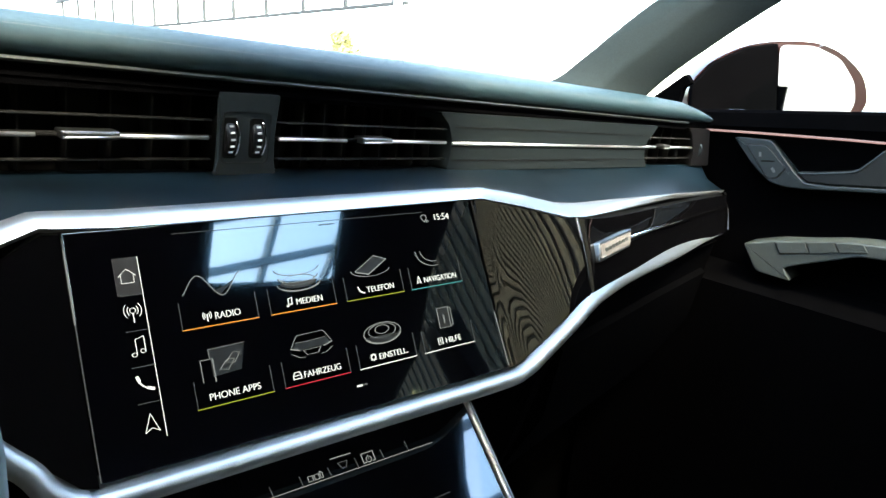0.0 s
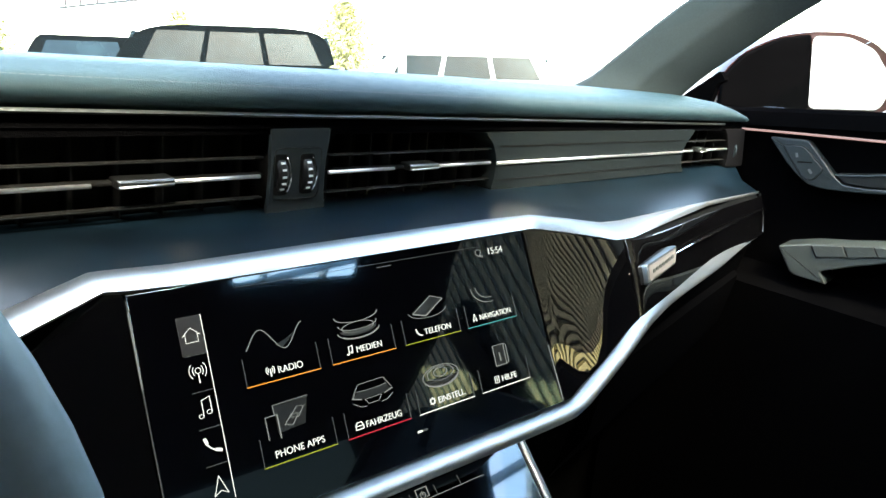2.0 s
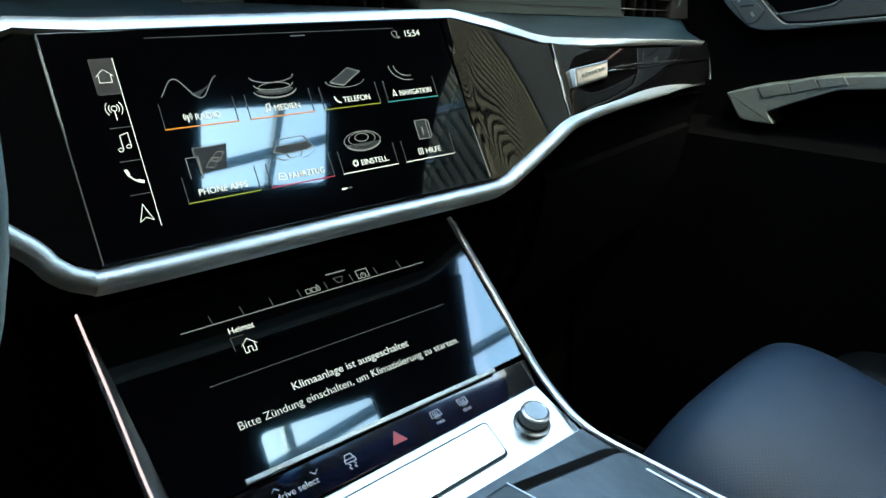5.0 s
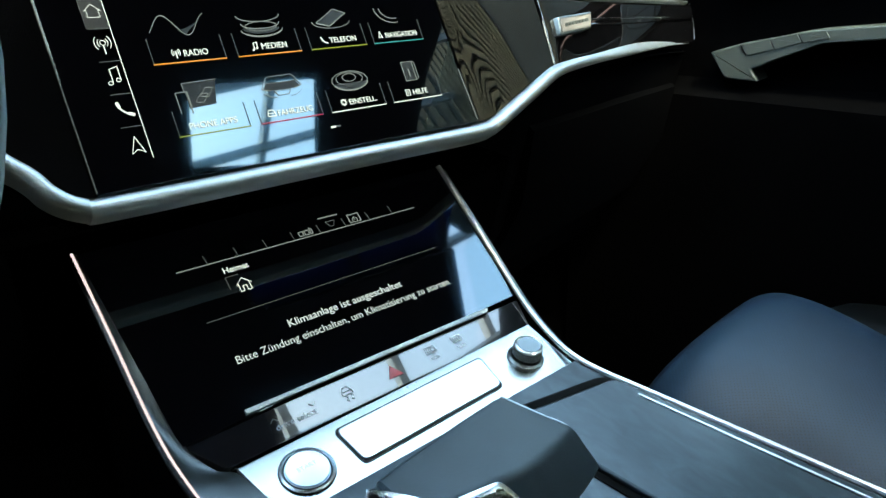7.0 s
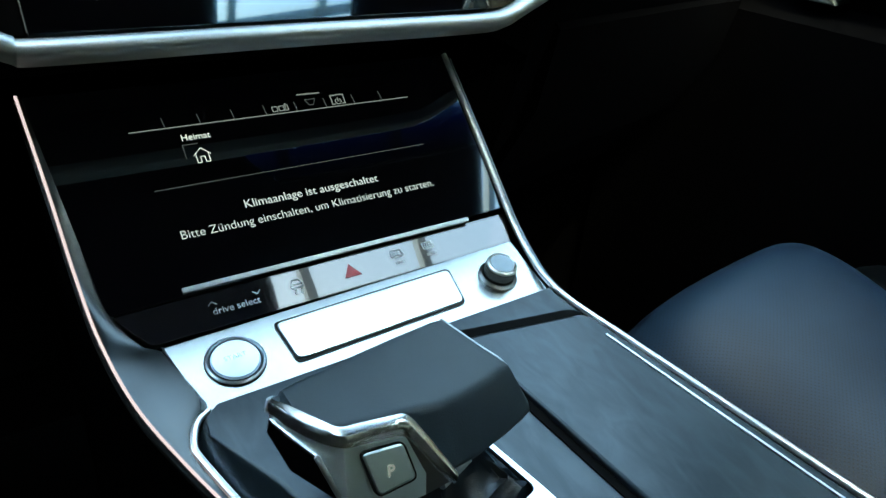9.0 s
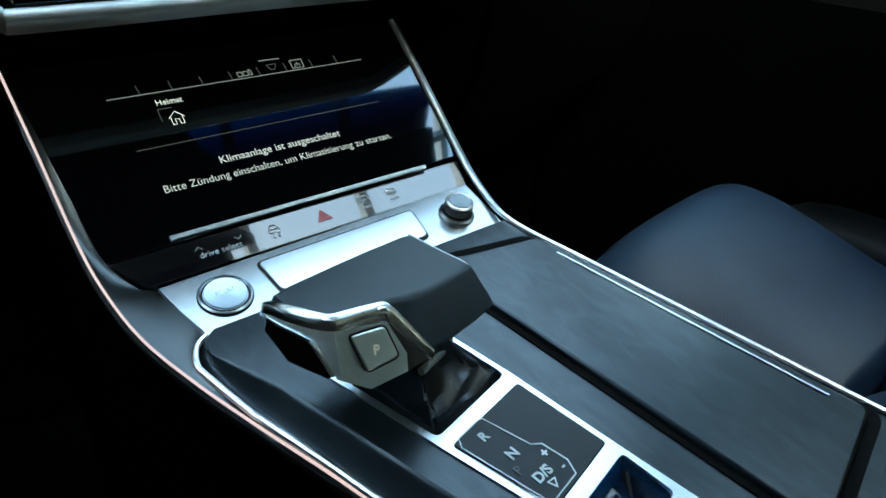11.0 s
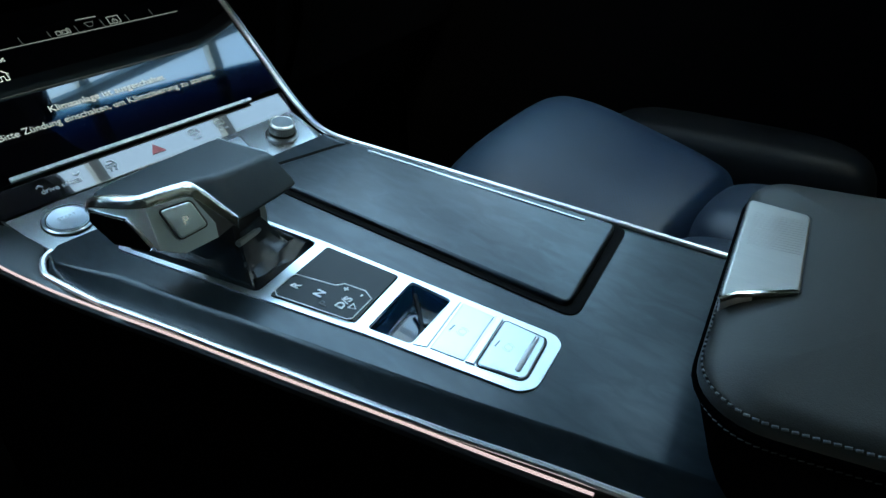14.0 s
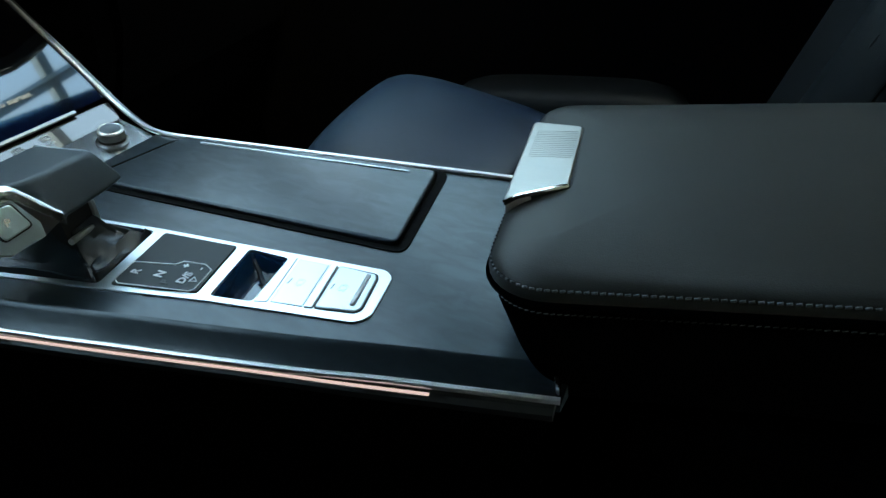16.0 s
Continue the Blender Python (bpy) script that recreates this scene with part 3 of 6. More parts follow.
DIV = [(0.0271, -0.0869, 0.0356, -0.0994), (0.0622, -0.0778, 0.0699, -0.0901), (0.0935, -0.0697, 0.1011, -0.0803), (0.1250, -0.0645, 0.1320, -0.0735)]
for (a0, b0, a1, b1), (c0, d0, c1, d1) in zip(DIV, DIV[1:]):
    part("window_switch", slab(FD, [(a0 + 0.001, b0), (c0 - 0.001, d0), (c1 - 0.001, d1), (a1 + 0.001, b1)], 0.0312, 0.004, r=0.001, edge=0.0006), TRIM_GREY, arm)
    part("switch_gap", stroke(FD, [(a0, b0), (a1, b1)], 0.0010, 0.0306), DARK, arm)
part("sail_panel", slab(FD, [(-0.2034, 0.0562), (-0.1441, 0.1068), (-0.1344, 0.0958), (-0.1445, 0.0889), (-0.1492, 0.0600)], 0.004, 0.012, r=0.002), SOFT, door, "black corner cover by the mirror")
sp = [(dx(0.30) - 0.03, 0.30, 0.45), (dx(0.15) - 0.034, 0.15, 0.42)]
part("pocket_edge", tube(sp, 0.004, 6), GREY, door)

dw = slab(Frame((0.76, 0.414, 1.02), (0.14, -0.99, 0), (-0.42, 0, 0.9)), [(-0.1, 0.05), (0.25, 0.06), (1.0, 0.07), (0.9, 0.43), (0.35, 0.44)], 0.0, 0.004)
side_glass = single("window_3", dw, GLASS, (0.76, 0.2, 1.07), "clear passenger side window", "window", "structure")
side_glass.visible_shadow = False
sf = brick((0.66, 0.60, 0.24), (0.78, 0.84, 1.045))
single("wall_kick", sf, CARPET, (0.7, 0.7, 0.24), "black footwell side wall ahead of the door", "wall", "structure")
sl = brick((dx(-0.62) - 0.04, -0.64, 0.24), (dx(-0.62) + 0.12, 0.62, 0.31))
single("sill", sl, SOFT, (0.8, 0.0, 0.24), "black door sill", "sill", "structure")
# the far side of the cabin, behind the camera
# unseen windowless wall, added to keep light out on the driver's side
fs = loft([[(-0.84, 0.82, z), (-0.70, -0.4, z), (-0.58, -1.78, z)] for z in (0.24, 0.7, 1.45)], close_ring=False)
for f in list(fs.faces):
    f.normal_flip()
fs2 = bmesh.ops.extrude_face_region(fs, geom=list(fs.faces))
bmesh.ops.translate(fs, verts=[v for v in fs2["geom"] if isinstance(v, bmesh.types.BMVert)], vec=(-0.05, 0, 0))
single("wall_left", fs, SOFT, (-0.7, 0, 0.24), "unseen windowless black wall closing the driver's side", "wall", "structure")
rr = loft([[(dx(y) + 0.03, y, z) for z in (0.24, 0.8, 1.06)] for y in (-0.62, -1.2, -1.76)], close_ring=False)
rr2 = bmesh.ops.extrude_face_region(rr, geom=list(rr.faces))
bmesh.ops.translate(rr, verts=[v for v in rr2["geom"] if isinstance(v, bmesh.types.BMVert)], vec=(0.05, 0, 0))
single("wall_right", rr, SOFT, (0.9, -1.2, 0.24), "black trimmed rear side of the cabin", "wall", "structure")
for nm, x, y0, y1 in (("pillar_b", 0.82, -0.55, -0.66), ("pillar_c", 0.95, -1.55, -1.76)):
    single("trim_" + nm, brick((x - 0.02, y1, 1.06), (x + 0.03, y0, 1.42), 0.01), HEADLINER, (x, y0, 1.06), "dark cabin pillar", "pillar", "structure")

# ---- dashboard ----
dash = thing("dashboard", (0, 0.5, 0.6), "black leather dashboard with silver trim and gloss black fascia", "dashboard")
rings = []
for x in [-0.62 + 0.08 * k for k in range(15)] + [0.56, 0.60, 0.635, 0.652, 0.659]:
    e, z = ye(x), pad_low(x)
    end = max(0.0, (x - 0.58) / 0.08)
    k = 1 - 0.55 * end * end
    low = min(0.0, x + 0.08) * 0.02
    back = 0.32 - 0.10 * end - 0.09 * abs(x) ** 2
    roll = [(p.x, p.y) for p in spline([(0.004, -0.0005, 0), (-0.0045, 0.0022, 0), (-0.0078, 0.0085, 0), (-0.0055, 0.0145, 0), (0.002, 0.0190 + low, 0), (0.014, 0.022 + low, 0), (0.035, 0.0228 + low + min(0.0, 0.012 * x), 0)], 22)]
    rings.append([(x, e + 0.03, z - 0.004)] + [(x, e + a, z + b * k) for a, b in roll] +
                 [(x, e + 0.06 * k, z + min(0.024, 0.021 + low + 0.02 * x) * k), (x, e + back * 0.5, z + (0.0125 + 0.014 * x) * k), (x, e + back, z - 0.008 + 0.02 * x), (x, e + back + 0.06, z - 0.05), (x, e + 0.10, z - 0.06)])
part("pad", loft(rings), PAD, dash, "dark blue-grey grained leather pad")
seam = bmesh.new()
for k in range(255):
    x = -0.40 + 0.004 * k
    if x > 0.6:
        break
    z, e = pad_low(x) + 0.0142, ye(x) - 0.0053
    tube([(x, e, z), (x + 0.0027, e + 0.0003, z - 0.0002)], 0.0004, 5, bm=seam)
ob = part("stitching", seam, STITCH, dash, "double row of grey stitching")
ob["kind"] = "stuff"
xs = [-0.60 + 0.05 * k for k in range(26)]
part("edge_strip", loft([[(x, ye(x) - 0.003, pad_low(x) - 0.0012), (x, ye(x) - 0.0045, pad_low(x) - 0.0026), (x, ye(x) - 0.001, pad_low(x) - 0.0042), (x, ye(x) + 0.01, pad_low(x) - 0.003)] for x in xs if x < 0.645]),
     EDGE, dash, "thin aluminium edge strip")
part("shadow_strip", loft([[(x, ye(x) + 0.001, pad_low(x) - 0.006), (x, ye(x) - 0.001, pad_low(x) - 0.011), (x, ye(x) + 0.02, pad_low(x) - 0.012), (x, ye(x) + 0.02, pad_low(x) - 0.006)] for x in xs if x < 0.645]), SOFT, dash)
# grey band with vents: openings are left between its pieces
VT, VB = 0.0255, -0.0235
part("band_top", slab(FB, rect(-0.62, VT, 0.665, VT + 0.007), 0.0, 0.03), SOFT, dash)
part("band_back", slab(FB, rect(-0.62, VB - 0.01, 0.675, VT + 0.006), -0.045, 0.01), DEEP, dash)
mid = part("band_panel", slab(FB, [(-0.0330, VB - 0.002), (0.0122, VB - 0.002), (0.0100, VB + 0.010), (0.0098, 0.004), (0.0125, VT + 0.004), (-0.0312, VT + 0.004), (-0.0305, 0.006), (-0.0312, VB + 0.010)], 0.001, 0.003, r=0.002, edge=0.0006), GREY, dash, "grey lacquered panel with two thumbwheels")
part("panel_core", slab(FB, rect(-0.029, VB, 0.009, VT), -0.003, 0.03), DEEP, mid)
part("recess", slab(FB, [(-0.0290, -0.0155), (0.0045, -0.0155), (0.0062, 0.017), (-0.0280, 0.017)], 0.0014, 0.002, r=0.003), GREY, mid)
part("recess_rim", stroke(FB, [tuple(p) for p in ring_of([(-0.0290, -0.0155), (0.0045, -0.0155), (0.0062, 0.017), (-0.0280, 0.017)], 0.004)], 0.0006, 0.0019, closed=True), TRIM_DARK, mid)
for cx in (-0.0235, -0.0045):
    part("slot", slab(FB, rect(cx - 0.0052, -0.0125, cx + 0.0052, 0.0135), 0.0018, 0.002, r=0.003), DEEP, mid)
for cx in (-0.0235, -0.0045):
    w = part("thumbwheel", lathe(FB.at(cx, 0.0, -0.0078), FB.r, [(0.0, -0.0035), (0.0125, -0.0035), (0.0138, -0.0022), (0.0138, 0.0022), (0.0125, 0.0035), (0.0, 0.0035)], 28), DARK, mid, "black thumbwheel with silver ribs")
    for k in range(-3, 4):
        a = radians(18 * k)
        p = FB.at(cx, 0.0139 * math.sin(a), -0.0078 + 0.0139 * math.cos(a))
        part("rib", brick(p - Vector((0.0013, 0.0005, 0.0006)), p + Vector((0.0013, 0.0005, 0.0006))), PRINT, w)
    part("rim", tube([FB.at(cx + 0.0042, 0.0142 * math.sin(radians(a)), -0.0078 + 0.0142 * math.cos(radians(a))) for a in range(-60, 61, 10)], 0.0006, 5), CHROME, w)
right_panel = part("band_panel", slab(FB, [(0.177, VB), (0.520, VB), (0.511, -0.015), (0.508, -0.004), (0.511, 0.008), (0.522, 0.017), (0.530, VT), (0.162, VT), (0.174, 0.016), (0.180, 0.003), (0.1798, -0.012)], 0.002, 0.04, r=0.004), SHADED_GREY, dash, "grey lacquered band")
part("end_cap", slab(FB, [(0.636, VB), (0.690, VB), (0.672, VT), (0.612, VT), (0.622, 0.019), (0.636, -0.003)], 0.002, 0.04, r=0.004), DARK, dash)
for v in (0.0138, -0.0145):
    part("groove", stroke(FB, [(0.183, v), (0.505, v * 0.98)], 0.0011, 0.0024, bm=None), DARK, right_panel)
part("chrome_line", tube([FB.at(0.180, 0.0, 0.0026), FB.at(0.506, 0.0, 0.0026)], 0.0014, 8), LINE, right_panel, "thin chrome line")


def vent(name, u0, u1, knob0, knob1, label, fins):
    v = part(name, slab(FB, rect(u0, VB - 0.002, u1, VT + 0.002), -0.036, 0.004), DEEP, dash, label)
    for h in (0.0108, -0.0140):
        sl = part("slat", slab(FB, rect(u0, h - 0.0007, u1, h + 0.0007), -0.002, 0.004, edge=0.0006), DEEP, v)
        # thin highlight on the black slat, painted as a slightly paler rod
        part("slat_highlight", tube([FB.at(u0 + 0.003, h, -0.0016), FB.at(u1 - 0.006, h, -0.0016)], 0.0004, 6), SLAT_GLINT, sl)
    mid_slat = part("slat", slab(FB, rect(u0, -0.0013, u1, 0.0013), -0.002, 0.006, edge=0.001), DEEP, v)
    part("chrome_line", tube([FB.at(u0 + 0.002, 0.0, -0.0004), FB.at(knob0 - 0.011, 0.0, -0.0004)], 0.0013, 8), LINE, mid_slat)
    part("chrome_line", tube([FB.at(knob1 + 0.001, 0.0, -0.0004), FB.at(u1 - 0.003, 0.0, -0.0004)], 0.0013, 8), LINE, mid_slat)
    slider = part("slider", slab(FB, rect(knob0, -0.0016, knob1, 0.0034), 0.0055, 0.012, r=0.0014, edge=0.0018), DIM_METAL, v, "satin slider on the middle slat")
    part("slider_lip", tube([FB.at(knob0 + 0.001, -0.0006, 0.0056), FB.at(knob1 - 0.001, 0.0002, 0.0056)], 0.0006, 6), LINE, slider)
    for k in range(fins):
        u = u0 + (k + 0.7) * (u1 - u0) / fins
        part("fin", slab(FB, rect(u - 0.0005, VB, u + 0.0005, VT), -0.017, 0.018), DARK, v)
    return v


vent("vent_left", -0.42, -0.034, -0.123, -0.092, "black air vent with chrome slider", 16)
vent("vent_centre", 0.012, 0.178, 0.082, 0.1115, "black air vent with chrome slider", 9)
v3 = vent("vent_right", 0.507, 0.640, 0.548, 0.566, "small black end air vent", 5)
part("thumbwheel", lathe(FB.at(0.655, -0.003, -0.008), FB.r, [(0.0, -0.003), (0.0125, -0.003), (0.0135, 0.0), (0.0125, 0.003), (0.0, 0.003)], 24), GREY, v3)

# shelf and trim
TOP_OUT = [(-0.34, 0.345, 0.955), (-0.22, 0.352, 0.999), (-0.180, 0.360, 1.0135), (-0.145, 0.365, 1.0232), (-0.138, 0.3648, 1.0232), (-0.106, 0.3635, 1.022), (0.0, 0.365, 1.021), (0.10, 0.364, 1.0205), (0.146, 0.361, 1.020), (0.19, 0.363, 1.0115), (0.245, 0.375, 0.998), (0.285, 0.386, 0.992), (0.35, 0.398, 0.988), (0.52, 0.434, 0.975), (0.672, 0.462, 0.963)]
TOP_IN = [(-0.34, 0.32, 0.935), (-0.22, 0.332, 0.986), (-0.182, 0.3413, 1.0062), (-0.1425, 0.3480, 1.0192), (-0.135, 0.3475, 1.0185), (-0.106, 0.347, 1.0165), (0.0, 0.3465, 1.0162), (0.10, 0.346, 1.016), (0.135, 0.346, 1.0157), (0.18, 0.346, 1.006), (0.232, 0.3465, 0.9935), (0.262, 0.352, 0.990), (0.33, 0.376, 0.9838), (0.50, 0.4265, 0.9738), (0.668, 0.4605, 0.9622)]
rings = []
for x, y, z in TOP_OUT:
    rings.append([(x, y, z), (x * 0.98, (y + ye(x)) / 2, z * 0.55 + (1.0484 - 0.0520 * x + VB) * 0.45 + 0.0005), (x, ye(x) + 0.004, 1.0484 - 0.0520 * x + VB + 0.001), (x, ye(x) + 0.03, 1.0484 - 0.0520 * x + VB - 0.002), (x, y + 0.01, z - 0.01)])
part("shelf", loft(rings), SHELF, dash, "dark wood shelf under the vents")
TO, TI = folded(TOP_OUT), folded(TOP_IN)
rings = []
for a, b in zip(TO, TI):
    bulge = Vector((0, -0.0016, 0.0022))
    rings.append([a + Vector((0, 0.006, -0.003)), a, a * 0.66 + b * 0.34 + bulge, a * 0.3 + b * 0.7 + bulge, b + Vector((0, -0.001, 0.0002)), b + Vector((0, 0.003, -0.003))])
part("upper_trim", loft(rings), SATIN, dash, "satin silver trim folded round the display")
BOT = [(-0.34, 0.36, 1.0), (-0.21, 0.318, 0.966), (-0.162, 0.2995, 0.931), (-0.150, 0.290, 0.917), (-0.140, 0.2875, 0.9105), (-0.125, 0.287, 0.9085), (0.0, 0.287, 0.908), (0.115, 0.2885, 0.9065), (0.140, 0.291, 0.908), (0.158, 0.2945, 0.9135), (0.20, 0.305, 0.926), (0.232, 0.314, 0.934), (0.262, 0.323, 0.936), (0.33, 0.343, 0.9345), (0.44, 0.372, 0.930), (0.55, 0.406, 0.924), (0.640, 0.434, 0.916)]
BP = spline(BOT, 90)
rings = []
for i, p in enumerate(BP):
    t = (BP[min(i + 5, 89)] - BP[max(i - 5, 0)]).normalized()
    out = Vector((0, -1, 0.25 - 0.8 * min(1.0, max(0.0, (p.x - 0.20) / 0.10))))
    out = (out - t * out.dot(t)).normalized()
    dn = t.cross(out).normalized()
    thin = 1.0 - 0.86 * max(0, (p.x - 0.2) / 0.45)
    curve = spline([p, p + out * 0.0055 * thin + dn * 0.0008, p + out * 0.0085 * thin + dn * 0.004 * thin, p + out * 0.007 * thin + dn * 0.0085 * thin, p - out * 0.002 + dn * 0.0125 * thin], 13)
    rings.append(curve + [p - out * 0.02 + dn * 0.010 * thin, p - out * 0.02])
part("lower_trim", loft(rings), SATIN, dash, "satin silver trim under the display")
part("lower_underside", loft([[p + Vector((0, 0.012, -0.009)), p + Vector((0, 0.004, -0.0125)), p + Vector((0, 0.03, -0.024)), p + Vector((0, 0.06, -0.02))] for p in BP]), SOFT, dash)
tip = [(0.672, 0.459, 0.9615), (0.6725, 0.4565, 0.953), (0.664, 0.4455, 0.938), (0.653, 0.4345, 0.919)]
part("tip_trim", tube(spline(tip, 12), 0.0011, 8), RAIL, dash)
# gloss fascia beside the display
top_r = spline([(0.1252, 0.3458, 1.0148), (0.137, 0.3458, 1.0145), (0.18, 0.3465, 1.005), (0.243, 0.349, 0.993)], 14)
bot_r = spline([(0.1280, 0.2895, 0.9085), (0.146, 0.2925, 0.910), (0.19, 0.303, 0.924), (0.240, 0.317, 0.935)], 14)
rings = []
for i, (a, b) in enumerate(zip(top_r, bot_r)):
    sag = 0.0003 * math.sin(math.pi * i / 13)
    rings.append([a + (b - a) * k / 8 + Vector((0, sag * math.sin(math.pi * k / 8) * 0.8, 0)) for k in range(9)] + [b + Vector((0, 0.03, 0)), a + Vector((0, 0.03, 0))])
part("fascia_right", loft(rings), GLOSS, dash, "gloss black fascia panel")
top_l = [(-0.1345, 0.3460, 1.0155), (-0.142, 0.3465, 1.016), (-0.18, 0.338, 0.997), (-0.30, 0.325, 0.95)]
bot_l = [(-0.1345, 0.2880, 0.9090), (-0.142, 0.2890, 0.911), (-0.175, 0.304, 0.94), (-0.30, 0.33, 0.96)]
part("fascia_left", loft([[a, b, (b[0], b[1] + 0.03, b[2]), (a[0], a[1] + 0.03, a[2])] for a, b in zip(top_l, bot_l)]), GLOSS, dash)
fa_t = spline([(0.2425, 0.3515, 0.993), (0.2465, 0.3478, 0.992), (0.262, 0.3485, 0.989), (0.33, 0.368, 0.981), (0.50, 0.417, 0.969), (0.668, 0.454, 0.960)], 24)
fa_b = spline([(0.2395, 0.3210, 0.934), (0.2435, 0.3176, 0.934), (0.262, 0.3225, 0.9345), (0.33, 0.343, 0.933), (0.50, 0.393, 0.925), (0.650, 0.433, 0.917)], 24)
fascia = part("fascia_passenger", loft([[a, a * 0.5 + b * 0.5 - Vector((0, 0.0012, 0)), b, b + Vector((0, 0.03, 0)), a + Vector((0, 0.03, 0))] for a, b in zip(fa_t, fa_b)]), GLOSS, dash, "gloss black passenger fascia")
line = [(0.330, 0.3525, 0.9650), (0.42, 0.3785, 0.9605), (0.52, 0.407, 0.9545), (0.60, 0.4275, 0.950), (0.662, 0.4425, 0.946)]
part("chrome_line", tube(spline(line, 20), 0.0010, 8), CHROME, fascia)
FBG = Frame((0.257, 0.3335, 0.9635), (0.95, 0.275, -0.01), (0, 0.40, 1))
badge = part("badge", slab(FBG, [(0.0, -0.0085), (0.068, -0.0065), (0.078, 0.0085), (0.004, 0.0075)], 0.004, 0.008, r=0.002, edge=0.001), EDGE, fascia, "chrome framed badge plate")
bp_ = part("badge_plate", slab(FBG, [(0.003, -0.006), (0.067, -0.0045), (0.0735, 0.0062), (0.006, 0.0053)], 0.0046, 0.001, r=0.0015), BADGE, badge, "pale enamel field with warm light in its colour")
for k in range(7):
    x0 = 0.0125 + 0.0076 * k
    part("badge_bar", slab(FBG, rect(x0, -0.0016 + 0.00025 * k, x0 + 0.0058, 0.0014 + 0.00025 * k), 0.0050, 0.001, r=0.0012), TRIM_GREY, bp_)
# below the fascia
lower = [[(x, y + 0.012, z - 0.018), (x, y + (0.02 if abs(x) > 0.2 else 0.066), z - (0.06 if abs(x) > 0.2 else 0.03)), (x, y + (0.05 if abs(x) > 0.2 else 0.075), z - 0.16), (x, y + 0.14, z - 0.30), (x, y + 0.30, z - 0.42), (x, y + 0.4, z - 0.2)] for x, y, z in
         ((-0.75, 0.38, 0.93), (-0.3, 0.33, 0.92), (-0.205, 0.300, 0.91), (-0.17, 0.300, 0.91), (0.165, 0.300, 0.91), (0.205, 0.312, 0.92), (0.24, 0.325, 0.934), (0.44, 0.38, 0.93), (0.66, 0.44, 0.915))]
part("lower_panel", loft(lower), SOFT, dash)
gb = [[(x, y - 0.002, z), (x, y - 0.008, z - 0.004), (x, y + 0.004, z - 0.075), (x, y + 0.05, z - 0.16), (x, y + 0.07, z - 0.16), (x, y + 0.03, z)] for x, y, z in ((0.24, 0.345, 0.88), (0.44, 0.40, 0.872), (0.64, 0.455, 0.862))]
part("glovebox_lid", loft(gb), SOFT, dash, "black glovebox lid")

# ---- displays ----
up = part("upper_display", slab(FU, [(-0.1330, -0.0640), (0.1265, -0.0650), (0.1228, 0.0558), (-0.1330, 0.0568)], 0.0, 0.012, edge=0.0006), SCREEN, dash, "black glass touch display showing menu tiles")
# glints along the glass edge, put in as glowing strokes of varying strength
part("edge_glint", stroke(FU, [(-0.1336, 0.054), (-0.1336, 0.048)], 0.0005, 0.0009), LIT_FAINT, up)
part("edge_glint", stroke(FU, [(-0.1336, 0.048), (-0.1336, 0.012)], 0.0007, 0.0009), LIT_DIM, up)
part("edge_glint", stroke(FU, [(-0.1336, 0.012), (-0.1336, -0.010)], 0.0005, 0.0009), LIT_FAINT, up)
part("edge_glint", stroke(FU, [(-0.1336, -0.010), (-0.1334, -0.063)], 0.0005, 0.0009), LIT_FAINT, up)
part("edge_glint", stroke(FU, [(0.1244, -0.025), (0.1268, -0.063)], 0.0006, 0.0009), LIT_DIM, up)
bar = part("side_bar", slab(FU, rect(-0.10125, -0.0498, -0.1010, 0.0415), 0.0006, 0.0006), LIT_WHITE, up)
part("selected_field", slab(FU, rect(-0.1131, 0.0225, -0.1017, 0.0415), 0.0004, 0.0004), mat("lit field", (0.2, 0.19, 0.20), 0.4, var=0, emit=0.006), bar)
for k in range(4):
    v = 0.0222 - 0.0180 * k
    part("divider", stroke(FU, [(-0.1120, v), (-0.1018, v)], 0.0003, 0.0006), LIT_FAINT, bar)
ix, W = -0.1073, 0.00026
part("home_icon", stroke(FU, [(ix - 0.003, 0.0285), (ix + 0.003, 0.0285), (ix + 0.003, 0.0325), (ix + 0.0042, 0.0320), (ix, 0.0357), (ix - 0.0042, 0.0320), (ix - 0.003, 0.0325)], W, closed=True), LIT_WHITE, bar)
bm = stroke(FU, arc(ix, 0.0145, 0.0014, 0.0014, n=10), W)
for s in (-1, 1):
    for r in (0.0026, 0.0042):
        stroke(FU, arc(ix, 0.0145, r, r * 1.1, 90 - s * 90 - 45, 90 - s * 90 + 45, 6), W, bm=bm)
stroke(FU, [(ix, 0.013), (ix, 0.0085)], W * 1.6, bm=bm)
part("radio_icon", bm, LIT_WHITE, bar)
bm = stroke(FU, [(ix - 0.0012, -0.0075), (ix - 0.0012, 0.0), (ix + 0.0030, 0.0012), (ix + 0.0030, -0.0062)], W * 1.2)
stroke(FU, arc(ix - 0.0024, -0.0075, 0.0012, 0.0010, n=8), W, bm=bm)
stroke(FU, arc(ix + 0.0018, -0.0062, 0.0012, 0.0010, n=8), W, bm=bm)
part("note_icon", bm, LIT_WHITE, bar)
bm = stroke(FU, [(ix - 0.0032, -0.0190), (ix - 0.0026, -0.0212), (ix - 0.0008, -0.0234), (ix + 0.0014, -0.0250), (ix + 0.0036, -0.0256)], 0.0007)
stroke(FU, [(ix - 0.0031, -0.0186), (ix - 0.0025, -0.0205)], 0.0015, bm=bm)
stroke(FU, [(ix + 0.0016, -0.0247), (ix + 0.0037, -0.0255)], 0.0015, bm=bm)
part("phone_icon", bm, LIT_WHITE, bar)
